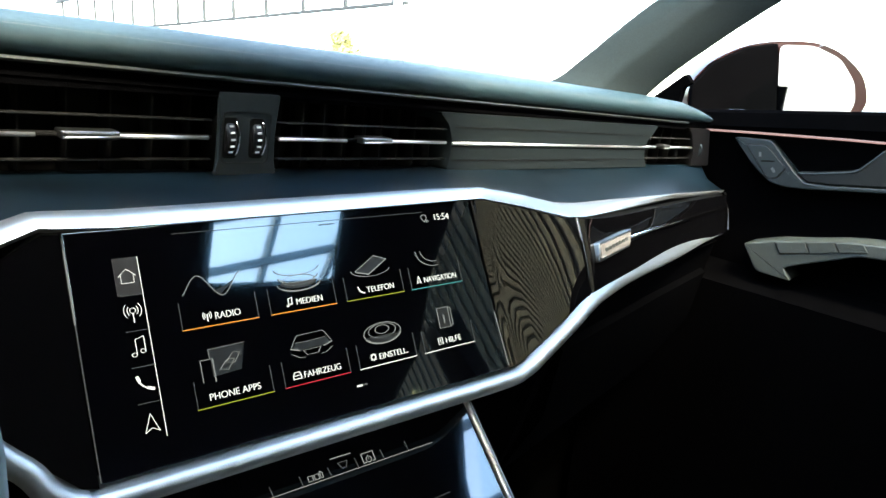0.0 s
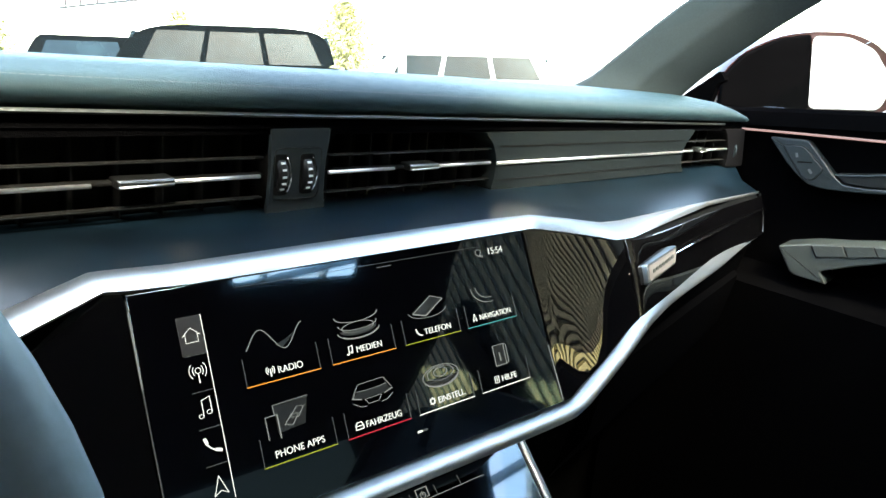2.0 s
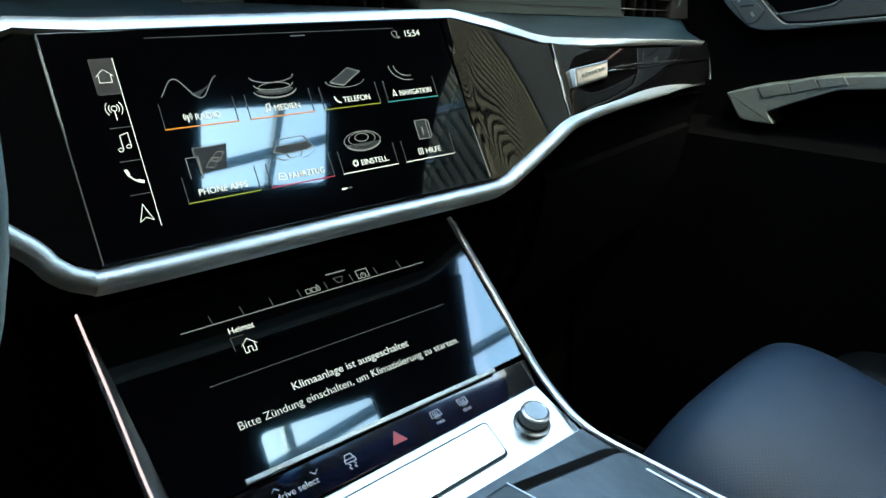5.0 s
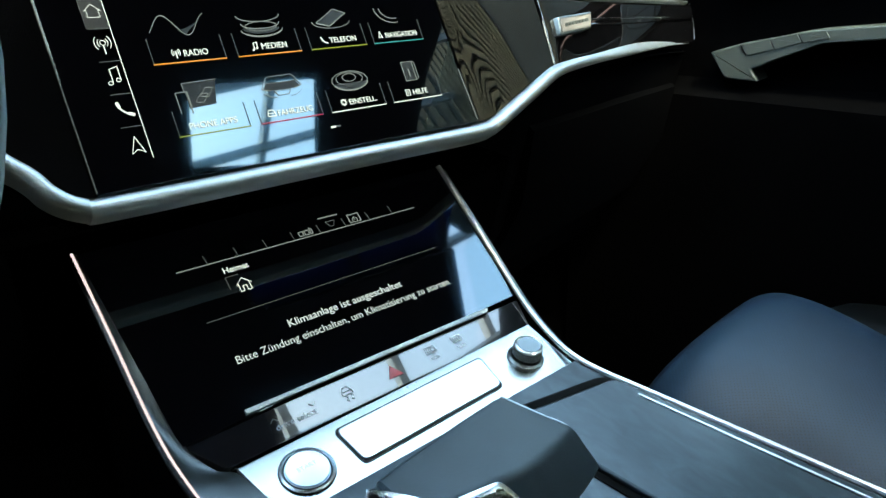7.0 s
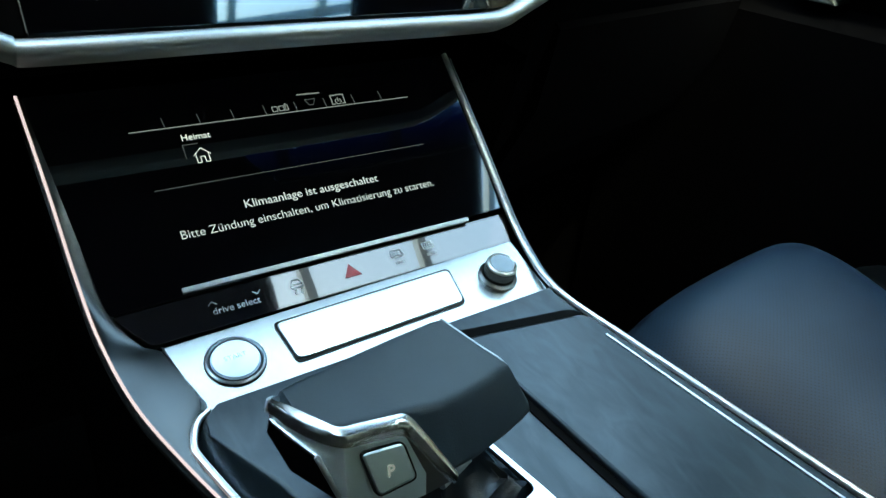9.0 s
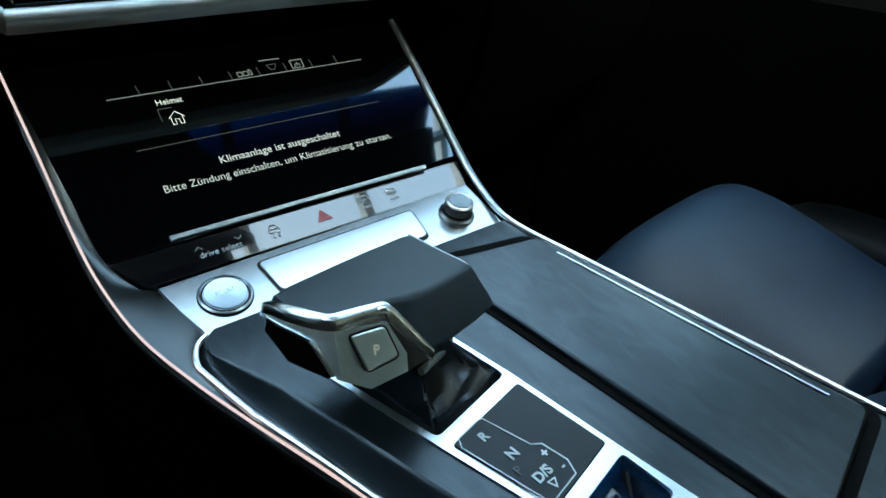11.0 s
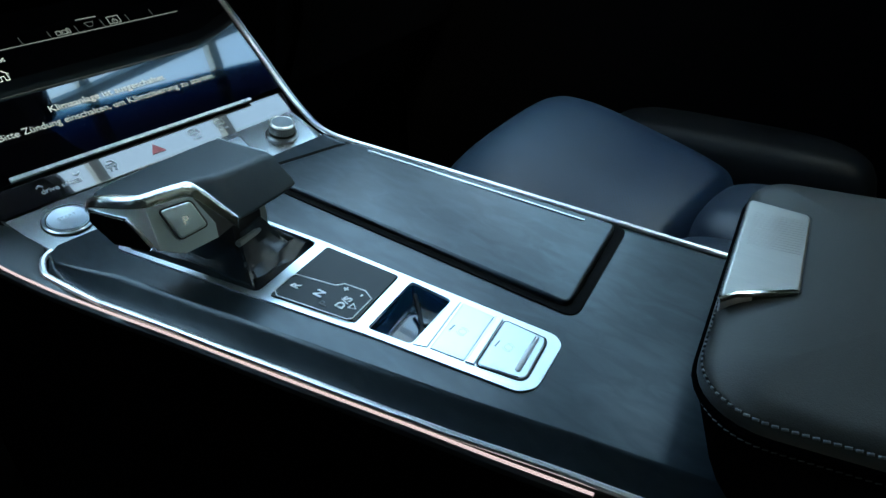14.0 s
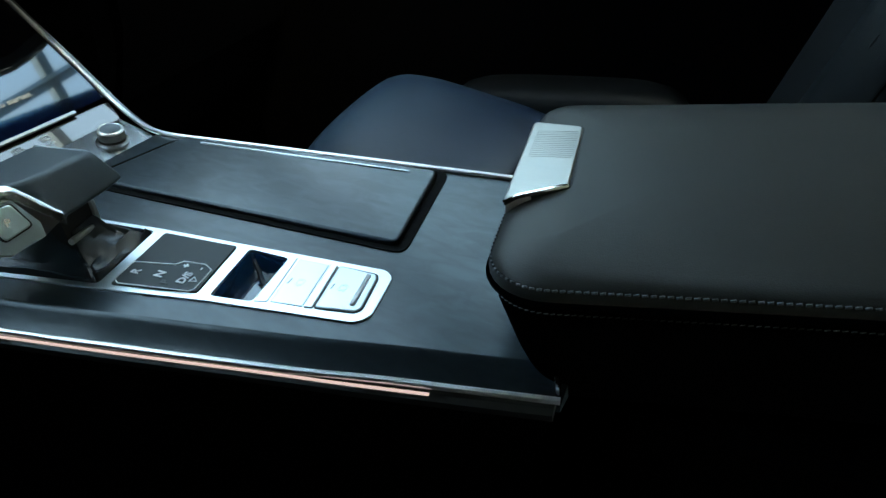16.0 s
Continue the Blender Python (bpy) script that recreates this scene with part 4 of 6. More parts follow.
part("arrow_icon", stroke(FU, [(ix - 0.0034, -0.0462), (ix, -0.0372), (ix + 0.0034, -0.0462), (ix, -0.0442)], W, closed=True), LIT_WHITE, bar)
part("top_line", stroke(FU, [(-0.082, 0.0513), (0.0815, 0.0500)], 0.0002), LIT_FAINT, up)
part("grab_mark", stroke(FU, [(0.0041, 0.0483), (0.0137, 0.0483)], 0.0005), LIT_FAINT, up)
part("clock", lettering("15:54", 0.0056, FU, 0.0890, 0.0437, width=0.0122, bold=-0.00006), LIT_WHITE, up)
part("shield_icon", stroke(FU, [(0.0795, 0.0474), (0.0815, 0.0482), (0.0836, 0.0474), (0.0836, 0.0456), (0.0815, 0.0432), (0.0795, 0.0456)], 0.0003, closed=True, bm=stroke(FU, rect(0.0831, 0.0430, 0.0846, 0.0442), 0.0003, closed=True)), LIT_DIM, up)
part("page_mark", stroke(FU, [(0.0085, -0.0505), (0.0112, -0.0505)], 0.0011), LIT_WHITE, up)
part("page_mark", stroke(FU, [(0.0128, -0.0505), (0.0148, -0.0505)], 0.0009), LIT_FAINT, up)
TILES = [("RADIO", -0.085, 0.0, LIT_ORANGE, 0.42, 0.755), ("MEDIEN", -0.036, 0.0, LIT_ORANGE, 0.38, 0.78), ("TELEFON", 0.0129, 0.0, LIT_YELLOW, 0.35, 0.83), ("NAVIGATION", 0.0608, 0.0, LIT_TEAL, 0.25, 0.89),
         ("PHONE APPS", -0.0842, -0.0415, LIT_YELLOW, 0.155, 0.825), ("FAHRZEUG", -0.0357, -0.0415, LIT_RED, 0.285, 0.85), ("EINSTELL.", 0.0125, -0.0415, LIT_WHITE, 0.34, 0.84), ("HILFE", 0.0608, -0.0415, LIT_WHITE, 0.42, 0.72)]


def sign(word, cx, cy):
    """The small sign before a tile's word."""
    w, bm = 0.00030, bmesh.new()
    if word == "RADIO":
        for s in (-1, 1):
            for r in (0.0013, 0.0023):
                stroke(FU, arc(cx, cy + 0.0004, r, r * 1.1, 90 - s * 90 - 45, 90 - s * 90 + 45, 5), w, bm=bm)
        stroke(FU, [(cx, cy + 0.001), (cx, cy - 0.0026)], w * 1.8, bm=bm)
    elif word == "MEDIEN":
        stroke(FU, [(cx - 0.0008, cy - 0.002), (cx - 0.0006, cy + 0.002), (cx + 0.0016, cy + 0.0026), (cx + 0.0014, cy - 0.0012)], w * 1.3, bm=bm)
        stroke(FU, arc(cx - 0.0014, cy - 0.002, 0.0006, 0.0005, n=6), w, bm=bm)
        stroke(FU, arc(cx + 0.0008, cy - 0.0012, 0.0006, 0.0005, n=6), w, bm=bm)
    elif word == "TELEFON":
        stroke(FU, [(cx - 0.0018, cy + 0.002), (cx - 0.0012, cy), (cx + 0.0002, cy - 0.0014), (cx + 0.002, cy - 0.002)], w * 2.2, bm=bm)
    elif word == "NAVIGATION":
        stroke(FU, [(cx - 0.0015, cy - 0.002), (cx, cy + 0.0026), (cx + 0.0015, cy - 0.002), (cx, cy - 0.001)], w, closed=True, bm=bm)
    elif word == "FAHRZEUG":
        stroke(FU, [(cx - 0.0024, cy - 0.0018), (cx - 0.0024, cy), (cx - 0.0014, cy + 0.0019), (cx + 0.0014, cy + 0.0019), (cx + 0.0024, cy), (cx + 0.0024, cy - 0.0018)], w * 1.5, closed=True, bm=bm)
        stroke(FU, [(cx - 0.0022, cy), (cx + 0.0022, cy)], w * 1.3, bm=bm)
    elif word == "EINSTELL.":
        stroke(FU, arc(cx, cy, 0.0015, 0.0015, n=10), w * 1.6, bm=bm)
        for k in range(8):
            a = k * math.pi / 4
            stroke(FU, [(cx + 0.0017 * math.cos(a), cy + 0.0017 * math.sin(a)), (cx + 0.0022 * math.cos(a), cy + 0.0022 * math.sin(a))], w * 1.4, bm=bm)
    else:
        stroke(FU, rect(cx - 0.0016, cy - 0.002, cx + 0.0016, cy + 0.002), w, closed=True, bm=bm)
        stroke(FU, [(cx, cy - 0.0012), (cx, cy + 0.0012)], w, bm=bm)
    return bm


def picture(word, x, y):
    """The line drawing above a tile's word."""
    cx, bm = x + 0.020, bmesh.new()
    if word == "RADIO":
        pts = [(x + 0.003 + 0.0013 * k, y + 0.0215 + 0.006 * math.sin(k * 0.33 - 0.6)) for k in range(26)]
        stroke(FU, pts, 0.00035, bm=bm)
    elif word == "MEDIEN":
        for dy, rx, ry in ((0.0155, 0.0135, 0.0042), (0.0195, 0.0125, 0.0035), (0.0245, 0.014, 0.004)):
            stroke(FU, arc(cx, y + dy, rx, ry, 180, 360, 14), 0.00035, bm=bm)
        stroke(FU, arc(cx, y + 0.0175, 0.0105, 0.003), 0.0003, bm=bm)
        stroke(FU, arc(cx, y + 0.0153, 0.0128, 0.0041, 215, 340, 14), 0.0008, bm=bm)
    elif word == "TELEFON":
        stroke(FU, [(cx - 0.011, y + 0.017), (cx + 0.004, y + 0.0255), (cx + 0.0125, y + 0.0225), (cx - 0.002, y + 0.0145)], 0.00035, closed=True, bm=bm)
        stroke(FU, arc(cx, y + 0.0175, 0.014, 0.0045, 180, 350, 12), 0.00025, bm=bm)
        stroke(FU, [(cx - 0.0105, y + 0.0166), (cx - 0.002, y + 0.0143), (cx + 0.0120, y + 0.0222)], 0.0006, bm=bm)
    elif word == "NAVIGATION":
        for r in (0.010, 0.014):
            stroke(FU, arc(cx + 0.002, y + 0.024, r, r * 0.75, 180, 280, 10), 0.00035, bm=bm)
    elif word == "PHONE APPS":
        stroke(FU, [(cx - 0.0150, y + 0.0130), (cx - 0.0150, y + 0.0245), (cx - 0.0085, y + 0.0245)], 0.00030, bm=bm)
        stroke(FU, [(cx - 0.0085, y + 0.0245), (cx - 0.0085, y + 0.0125)], 0.00060, bm=bm)
        stroke(FU, [(cx - 0.010, y + 0.0245), (cx - 0.010, y + 0.0295), (cx + 0.010, y + 0.0300)], 0.00022, bm=bm)
        for k in range(2):
            dx_, dy_ = 0.0036 * k, 0.0030 * k
            stroke(FU, [(cx - 0.0052 + dx_, y + 0.0182 + dy_), (cx - 0.0010 + dx_, y + 0.0228 + dy_), (cx + 0.0030 + dx_, y + 0.0222 + dy_), (cx - 0.0008 + dx_, y + 0.0172 + dy_)], 0.00030, closed=True, bm=bm)
    elif word == "FAHRZEUG":
        roof = [(-0.0128, 0.0205), (-0.0108, 0.0238), (-0.0088, 0.0268), (-0.0076, 0.0274), (0.0076, 0.0278), (0.0090, 0.0273), (0.0108, 0.0243), (0.0128, 0.0212)]
        stroke(FU, [(cx + p, y + q) for p, q in roof], 0.00026, bm=bm)
        stroke(FU, [(cx - 0.0098, y + 0.0236), (cx - 0.0050, y + 0.0232), (cx + 0.0050, y + 0.0234), (cx + 0.0098, y + 0.0241)], 0.00020, bm=bm)
        for sx in (-1, 1):
            stroke(FU, [(cx + sx * 0.0130, y + 0.0205), (cx + sx * 0.0078, y + 0.0190)], 0.00065, bm=bm)
            stroke(FU, [(cx + sx * 0.0128, y + 0.0175), (cx + sx * 0.0085, y + 0.0150), (cx + sx * 0.0050, y + 0.0146)], 0.00026, bm=bm)
        stroke(FU, [(cx - 0.0055, y + 0.0185), (cx + 0.0055, y + 0.0187), (cx + 0.0035, y + 0.0158), (cx - 0.0035, y + 0.0156)], 0.00024, closed=True, bm=bm)
    elif word == "EINSTELL.":
        stroke(FU, arc(cx, y + 0.0190, 0.0135, 0.0062), 0.00035, bm=bm)
        stroke(FU, arc(cx, y + 0.0202, 0.0100, 0.0043), 0.00025, bm=bm)
        stroke(FU, arc(cx, y + 0.0187, 0.0132, 0.0061, 205, 345, 14), 0.0009, bm=bm)
        stroke(FU, arc(cx, y + 0.0210, 0.0050, 0.0026), 0.00035, bm=bm)
    else:
        stroke(FU, rect(cx - 0.0045, y + 0.0135, cx + 0.0045, y + 0.0265), 0.00035, closed=True, bm=bm)
        stroke(FU, [(cx, y + 0.0165), (cx, y + 0.0215)], 0.0008, bm=bm)
        stroke(FU, [(cx + 0.0045, y + 0.0265), (cx + 0.0065, y + 0.0255), (cx + 0.0065, y + 0.0145), (cx + 0.0045, y + 0.0135)], 0.0003, bm=bm)
    return bm


def shading(word, cx, y):
    """The dim filled side of a tile's drawing."""
    return {"RADIO": [(cx - 0.0010, y + 0.0182), (cx + 0.0025, y + 0.0158), (cx + 0.0120, y + 0.0235), (cx + 0.0050, y + 0.0200)], "MEDIEN": arc(cx, y + 0.0165, 0.0120, 0.0036, 180, 360, 14), "TELEFON": [(cx - 0.010, y + 0.0170), (cx + 0.0040, y + 0.0250), (cx + 0.0115, y + 0.0223), (cx - 0.0020, y + 0.0150)],
            "PHONE APPS": [(cx - 0.0095, y + 0.0150), (cx - 0.0095, y + 0.0290), (cx + 0.0095, y + 0.0295), (cx + 0.0060, y + 0.0160)],
            "FAHRZEUG": [(cx - 0.0122, y + 0.0200), (cx - 0.0096, y + 0.0234), (cx + 0.0096, y + 0.0239), (cx + 0.0122, y + 0.0205), (cx + 0.0070, y + 0.0192), (cx - 0.0070, y + 0.0190)],
            "EINSTELL.": arc(cx, y + 0.0175, 0.0130, 0.0045, 180, 360, 14), "HILFE": rect(cx - 0.0042, y + 0.0138, cx + 0.0042, y + 0.0262)}.get(word)


for word, x, y, colour, f0, f1 in TILES:
    tile = part("menu_tile", stroke(FU, [(x, y), (x + 0.0415, y)], 0.00050), colour, up, "menu tile marked " + word.rstrip("."))
    part("tile_side", stroke(FU, [(x, y), (x, y + 0.0145)], 0.00022), LIT_FAINT, tile)
    part("tile_side", stroke(FU, [(x + 0.0415, y), (x + 0.0415, y + 0.0145)], 0.00022), LIT_FAINT, tile)
    part("word", lettering(word, 0.0060, FU, x + f0 * 0.0415, y + 0.0033, width=(f1 - f0) * 0.0415, bold=-0.00004), LIT_WHITE, tile)
    if word != "PHONE APPS":
        part("sign", sign(word, x + f0 * 0.0415 - 0.0038, y + 0.0054), LIT_WHITE, tile)
    part("picture", picture(word, x, y), LIT_DIM, tile)
    fill = shading(word, x + 0.020, y)
    if fill:
        part("picture_fill", slab(FU, fill, 0.0003, 0.0003), LIT_FILL, tile)

# ---- centre console ----
con = thing("centre_console", (0, 0.1, 0.3), "dark wood and satin silver centre console with lower touch display", "console")
low = part("lower_display", slab(FL, [(-0.1285, -0.0975), (0.1320, -0.0915), (0.1315, 0.030), (-0.139, 0.030)], 0.0, 0.012), SCREEN, con, "black glass climate display with lit German text")
part("rule", stroke(FL, [(-0.0925, 0.0015), (0.0895, 0.0010)], 0.0004), LIT_DIM, low)
for k in range(8):
    x = -0.0726 + 0.0203 * k
    part("tick", stroke(FL, [(x, 0.0012), (x - 0.0008, 0.0080)], 0.0003), LIT_FAINT, low)
part("rule", stroke(FL, [(-0.0885, -0.0352), (0.0875, -0.0352)], 0.0003), LIT_FAINT, low)
part("overline", stroke(FL, [(0.0115, 0.0125), (0.0265, 0.0122)], 0.0006), LIT_DIM, low)
bm = stroke(FL, rect(-0.0072, 0.0030, -0.0040, 0.0062), 0.0004, closed=True)
stroke(FL, rect(-0.0028, 0.0030, 0.0004, 0.0062), 0.0004, closed=True, bm=bm)
stroke(FL, [(0.0014, 0.0030), (0.0014, 0.0075), (0.0030, 0.0062), (0.0030, 0.0030), (0.0014, 0.0030)], 0.0004, bm=bm)
stroke(FL, [(-0.0055, 0.0012), (0.0010, 0.0012)], 0.0003, bm=bm)
part("seat_icon", bm, LIT_DIM, low)
part("light_icon", stroke(FL, [(0.0155, 0.0085), (0.0225, 0.0085), (0.0205, 0.0045), (0.0175, 0.0045)], 0.0003, closed=True), LIT_FAINT, low)
bm = stroke(FL, [(0.0355, 0.0028), (0.0335, 0.0028), (0.0335, 0.0092), (0.0425, 0.0092), (0.0425, 0.0028), (0.0405, 0.0028)], 0.0005)
stroke(FL, arc(0.038, 0.0045, 0.0020, 0.0020, 120, 420, 10), 0.0004, bm=bm)
stroke(FL, [(0.038, 0.0045), (0.038, 0.0072)], 0.0004, bm=bm)
part("display_icon", bm, LIT_DIM, low)
part("place_name", lettering("Heimat", 0.0058, FL, -0.0662, -0.0078, width=0.0165, bold=-0.00006), LIT_WHITE, low)
part("house_icon", stroke(FL, [(-0.0622, -0.0180), (-0.0572, -0.0135), (-0.0522, -0.0180)], 0.00030, bm=stroke(FL, [(-0.0608, -0.0170), (-0.0608, -0.0225), (-0.0585, -0.0225), (-0.0585, -0.0190), (-0.0560, -0.0190), (-0.0560, -0.0225), (-0.0536, -0.0225), (-0.0536, -0.0170)], 0.00030)), LIT_WHITE, low)
part("field_line", stroke(FL, [(-0.0665, -0.019), (-0.0665, -0.0105), (-0.058, -0.0105)], 0.0003), LIT_FAINT, low)
part("message", lettering("Klimaanlage ist ausgeschaltet", 0.0062, FL, -0.0435, -0.0549, width=0.0880, bold=-0.00002), LIT_WARM, low)
part("message", lettering("Bitte Z\u00fcndung einschalten, um Klimatisierung zu starten.", 0.0062, FL, -0.0828, -0.0657, width=0.1655, bold=-0.00008), LIT_WARM, low)
part("light_bar", slab(FL, rect(-0.0905, -0.0958, 0.0985, -0.0925), 0.0022, 0.002, edge=0.0006), SATIN, low, "thin satin bar along the lower edge")
# gloss strip with touch marks
FS = Frame((0, 0.2475, 0.7768), (1, 0, 0), (0, 0.8746, 0.4848))
strip = part("touch_strip", slab(FS, [(-0.113, -0.0215), (0.1235, -0.0205), (0.1310, 0.0030), (-0.1275, 0.0)], 0.0, 0.006, r=0.003, edge=0.0006), STRIP_GLOSS, con, "gloss black touch strip with printed signs")
part("words", lettering("drive select", 0.0050, FS, -0.0790, -0.0138, width=0.0265, bold=-0.00004), PRINT, strip)
part("chevron", stroke(FS, [(-0.0800, -0.0078), (-0.0778, -0.0058), (-0.0756, -0.0078)], 0.0004), PRINT, strip)
part("chevron", stroke(FS, [(-0.0548, -0.0062), (-0.0526, -0.0082), (-0.0504, -0.0062)], 0.0004), PRINT, strip)
part("hazard_sign", slab(FS, [(0.0002, -0.0135), (0.0112, -0.0135), (0.0055, -0.0048)], 0.0006, 0.0005), HAZARD, strip, "red hazard triangle")
car = stroke(FS, [(-0.0326, -0.0088), (-0.0314, -0.0058), (-0.0276, -0.0058), (-0.0264, -0.0088)], 0.0004)
stroke(FS, rect(-0.0330, -0.0110, -0.0260, -0.0088), 0.0004, closed=True, bm=car)
for sx in (-0.0316, -0.0280):
    stroke(FS, [(sx, -0.0118), (sx + 0.0010, -0.0130), (sx - 0.0006, -0.0142), (sx + 0.0006, -0.0152)], 0.0004, bm=car)
part("skid_sign", car, FAINT_SIGN, strip, "pale car sign with wavy lines")
for cx, word in ((0.0387, "MAX"), (0.0620, "REAR")):
    heat = stroke(FS, [(cx - 0.0042, -0.0085), (cx - 0.0034, -0.0040), (cx + 0.0034, -0.0040), (cx + 0.0042, -0.0085)] if word == "MAX" else rect(cx - 0.0036, -0.0085, cx + 0.0036, -0.0040), 0.0004, closed=True)
    for k in (-1, 0, 1):
        stroke(FS, [(cx + 0.0017 * k, -0.0100), (cx + 0.0017 * k + 0.0006, -0.0082), (cx + 0.0017 * k - 0.0006, -0.0068), (cx + 0.0017 * k, -0.0050)], 0.00035, bm=heat)
    sg = part("heat_sign", heat, FAINT_SIGN, strip)
    part("word", lettering(word, 0.0030, FS, cx, -0.0138, align="CENTER"), FAINT_SIGN, sg)
# satin panel with start button, shutter and volume knob
FP = Frame((0, 0.208, 0.7625), (1, 0, 0), (0, 1, 0.24))


def fp(pts):
    return [(x, (y - 0.208) * 1.028) for x, y in pts]


pan = part("switch_panel", slab(FP, fp([(-0.1010, 0.1800), (0.1205, 0.1840), (0.1235, 0.2310), (-0.1095, 0.2255)]), 0.0, 0.008, r=0.002, edge=0.0012), BRUSHED, con, "brushed aluminium panel")
part("panel_seam", stroke(FP, fp([(-0.1092, 0.2255), (-0.1008, 0.1802)]), 0.0008, 0.0006), DARK, pan)
part("shutter_gap", slab(FP, fp([(-0.0500, 0.1910), (0.0610, 0.1938), (0.0660, 0.2225), (-0.0525, 0.2200)]), 0.0008, 0.001, r=0.004), DARK, pan)
part("shutter", slab(FP, fp([(-0.0488, 0.1922), (0.0600, 0.1950), (0.0646, 0.2213), (-0.0512, 0.2188)]), 0.0020, 0.002, r=0.004, edge=0.0008), PLATE, pan, "closed aluminium shutter")
n = FP.n
c = FP.at(-0.0786, -0.004, 0.0)
st = part("start_button", lathe(c, n, [(0.0, 0.0), (0.0152, 0.0), (0.0152, 0.0016), (0.0142, 0.0022), (0.0136, 0.0012), (0.0128, 0.0008)] + [(0.0126, 0.0018), (0.0118, 0.0026), (0.008, 0.0022), (0.0, 0.0018)], 40), KEY_METAL, pan, "round aluminium start button")
part("word", lettering("START", 0.0036, FP, -0.0843, -0.0040, h=0.0026, width=0.0115, bold=-0.00008), BRUSHED, st)
part("seat_ring", lathe(c, n, [(0.0150, 0.0002), (0.0151, 0.0009), (0.0157, 0.0009), (0.0158, 0.0002)], 40), DARK, st)
part("gap_ring", lathe(c, n, [(0.0130, 0.0005), (0.0132, 0.0016), (0.0128, 0.0017), (0.0126, 0.0005)], 40), DARK, st)
c = FP.at(0.0935, -0.0025, 0.0)
kn = part("volume_knob", lathe(c, n, [(0.0, 0.0), (0.0128, 0.0), (0.0128, 0.0015), (0.0110, 0.0022), (0.0100, 0.004), (0.0100, 0.0105), (0.0092, 0.0118), (0.006, 0.0120), (0.0, 0.0116)], 40), DIM_METAL, pan, "knurled aluminium volume knob")
part("bright_rim", lathe(c, n, [(0.0076, 0.0118), (0.0086, 0.0127), (0.0097, 0.0120), (0.0101, 0.0108), (0.0096, 0.0104)], 40), LINE, kn, "bright turned rim")
part("cap", lathe(c, n, [(0.0, 0.0118), (0.0074, 0.0120), (0.0078, 0.0126), (0.0, 0.0124)], 32), EDGE, kn)
part("dark_ring", lathe(c, n, [(0.0101, 0.0025), (0.0106, 0.0028), (0.0106, 0.0046), (0.0101, 0.0048)], 40), DARK, kn)
for k in range(48):
    a = 2 * math.pi * k / 48
    p = c + (FP.r * math.cos(a) + FP.u * math.sin(a)) * 0.0101
    part("rib", tube([p + n * 0.0042, p + n * 0.0100], 0.00022, 4, up=(1, 0, 0)), SATIN, kn)
# wood top with roll-over to the driver's side
LEFT = [(-0.0990, 0.1800), (-0.1065, 0.1745), (-0.1112, 0.1636), (-0.1100, 0.1545), (-0.1012, 0.1250), (-0.0985, 0.1160), (-0.0868, 0.0800), (-0.0760, 0.0440), (-0.0672, 0.0160), (-0.0562, -0.0200), (-0.0452, -0.0550), (-0.0360, -0.0840), (-0.0272, -0.1090), (-0.0185, -0.1340), (-0.0100, -0.1610), (-0.0015, -0.1870), (0.0060, -0.2100)]
ROLL = 0.016


def roll_at(y):
    return 0.003 + 0.013 * min(1.0, max(0.0, (0.172 - y) / 0.032))


def right_x(y):
    return 0.1165 - 0.2065 * (y - 0.176)


flat = [(x + roll_at(y), y) for x, y in LEFT]
SEL = [(-0.0750, 0.1525), (-0.0432, 0.0470), (-0.0243, -0.0125), (-0.0020, -0.0965), (0.0062, -0.1012), (0.0405, -0.0935), (0.0444, -0.0868), (0.0272, 0.0065), (0.0163, 0.0685), (0.0010, 0.137), (-0.004, 0.1525)]
top = flat + [(right_x(-0.21), -0.21), (right_x(0.0), 0.0), (right_x(0.176), 0.176), (0.117, 0.182)]
wood_bm = slab(FC, top, 0.0, 0.02, holes=[(SEL, 0.006)])
rings = []
for x, y in LEFT:
    w = roll_at(y)
    rings.append([FC.at(x + w * k, y, h * (0.30 + 0.70 * w / ROLL)) for k, h in ((1.0, 0.0), (0.93, -0.0003), (0.86, -0.0010), (0.78, -0.0022), (0.66, -0.0040), (0.50, -0.0063), (0.33, -0.0086), (0.16, -0.0106), (0.0, -0.0122))] + [FC.at(x, y, -0.018), FC.at(x + w, y, -0.018)])
loft(rings, bm=wood_bm)
part("wood_top", wood_bm, WOOD, con, "dark open-pored wood console top")
part("wood_edge", tube(spline([FC.at(x - 0.0016, y, -0.0022 - 0.0063 * min(1.0, max(0.0, (0.170 - y) / 0.045))) for x, y in LEFT], 80), 0.0019, 8), LINE, con, "bright bead along the wood")
# storage lid on the passenger side
LID = [(0.0375, 0.1640), (0.1185, 0.1505), (0.1592, -0.0580), (0.0680, -0.0797)]
SEAL = [(0.0315, 0.1740), (0.1190, 0.1590), (0.1652, -0.0640), (0.0640, -0.0872)]
part("lid_seal", slab(FC, SEAL, 0.0008, 0.003, r=0.010), DEEP, con, "black gap round the lid")
lid = part("storage_lid", slab(FC, LID, 0.0042, 0.0055, r=0.007, edge=0.002), WOOD, con, "dark wood storage lid")
part("chrome_line", slab(FC, [(0.1150, 0.1300), (0.1164, 0.1300), (0.1486, -0.0400), (0.1472, -0.0400)], 0.0050, 0.002), LINE, lid, "thin bright line let into the lid")
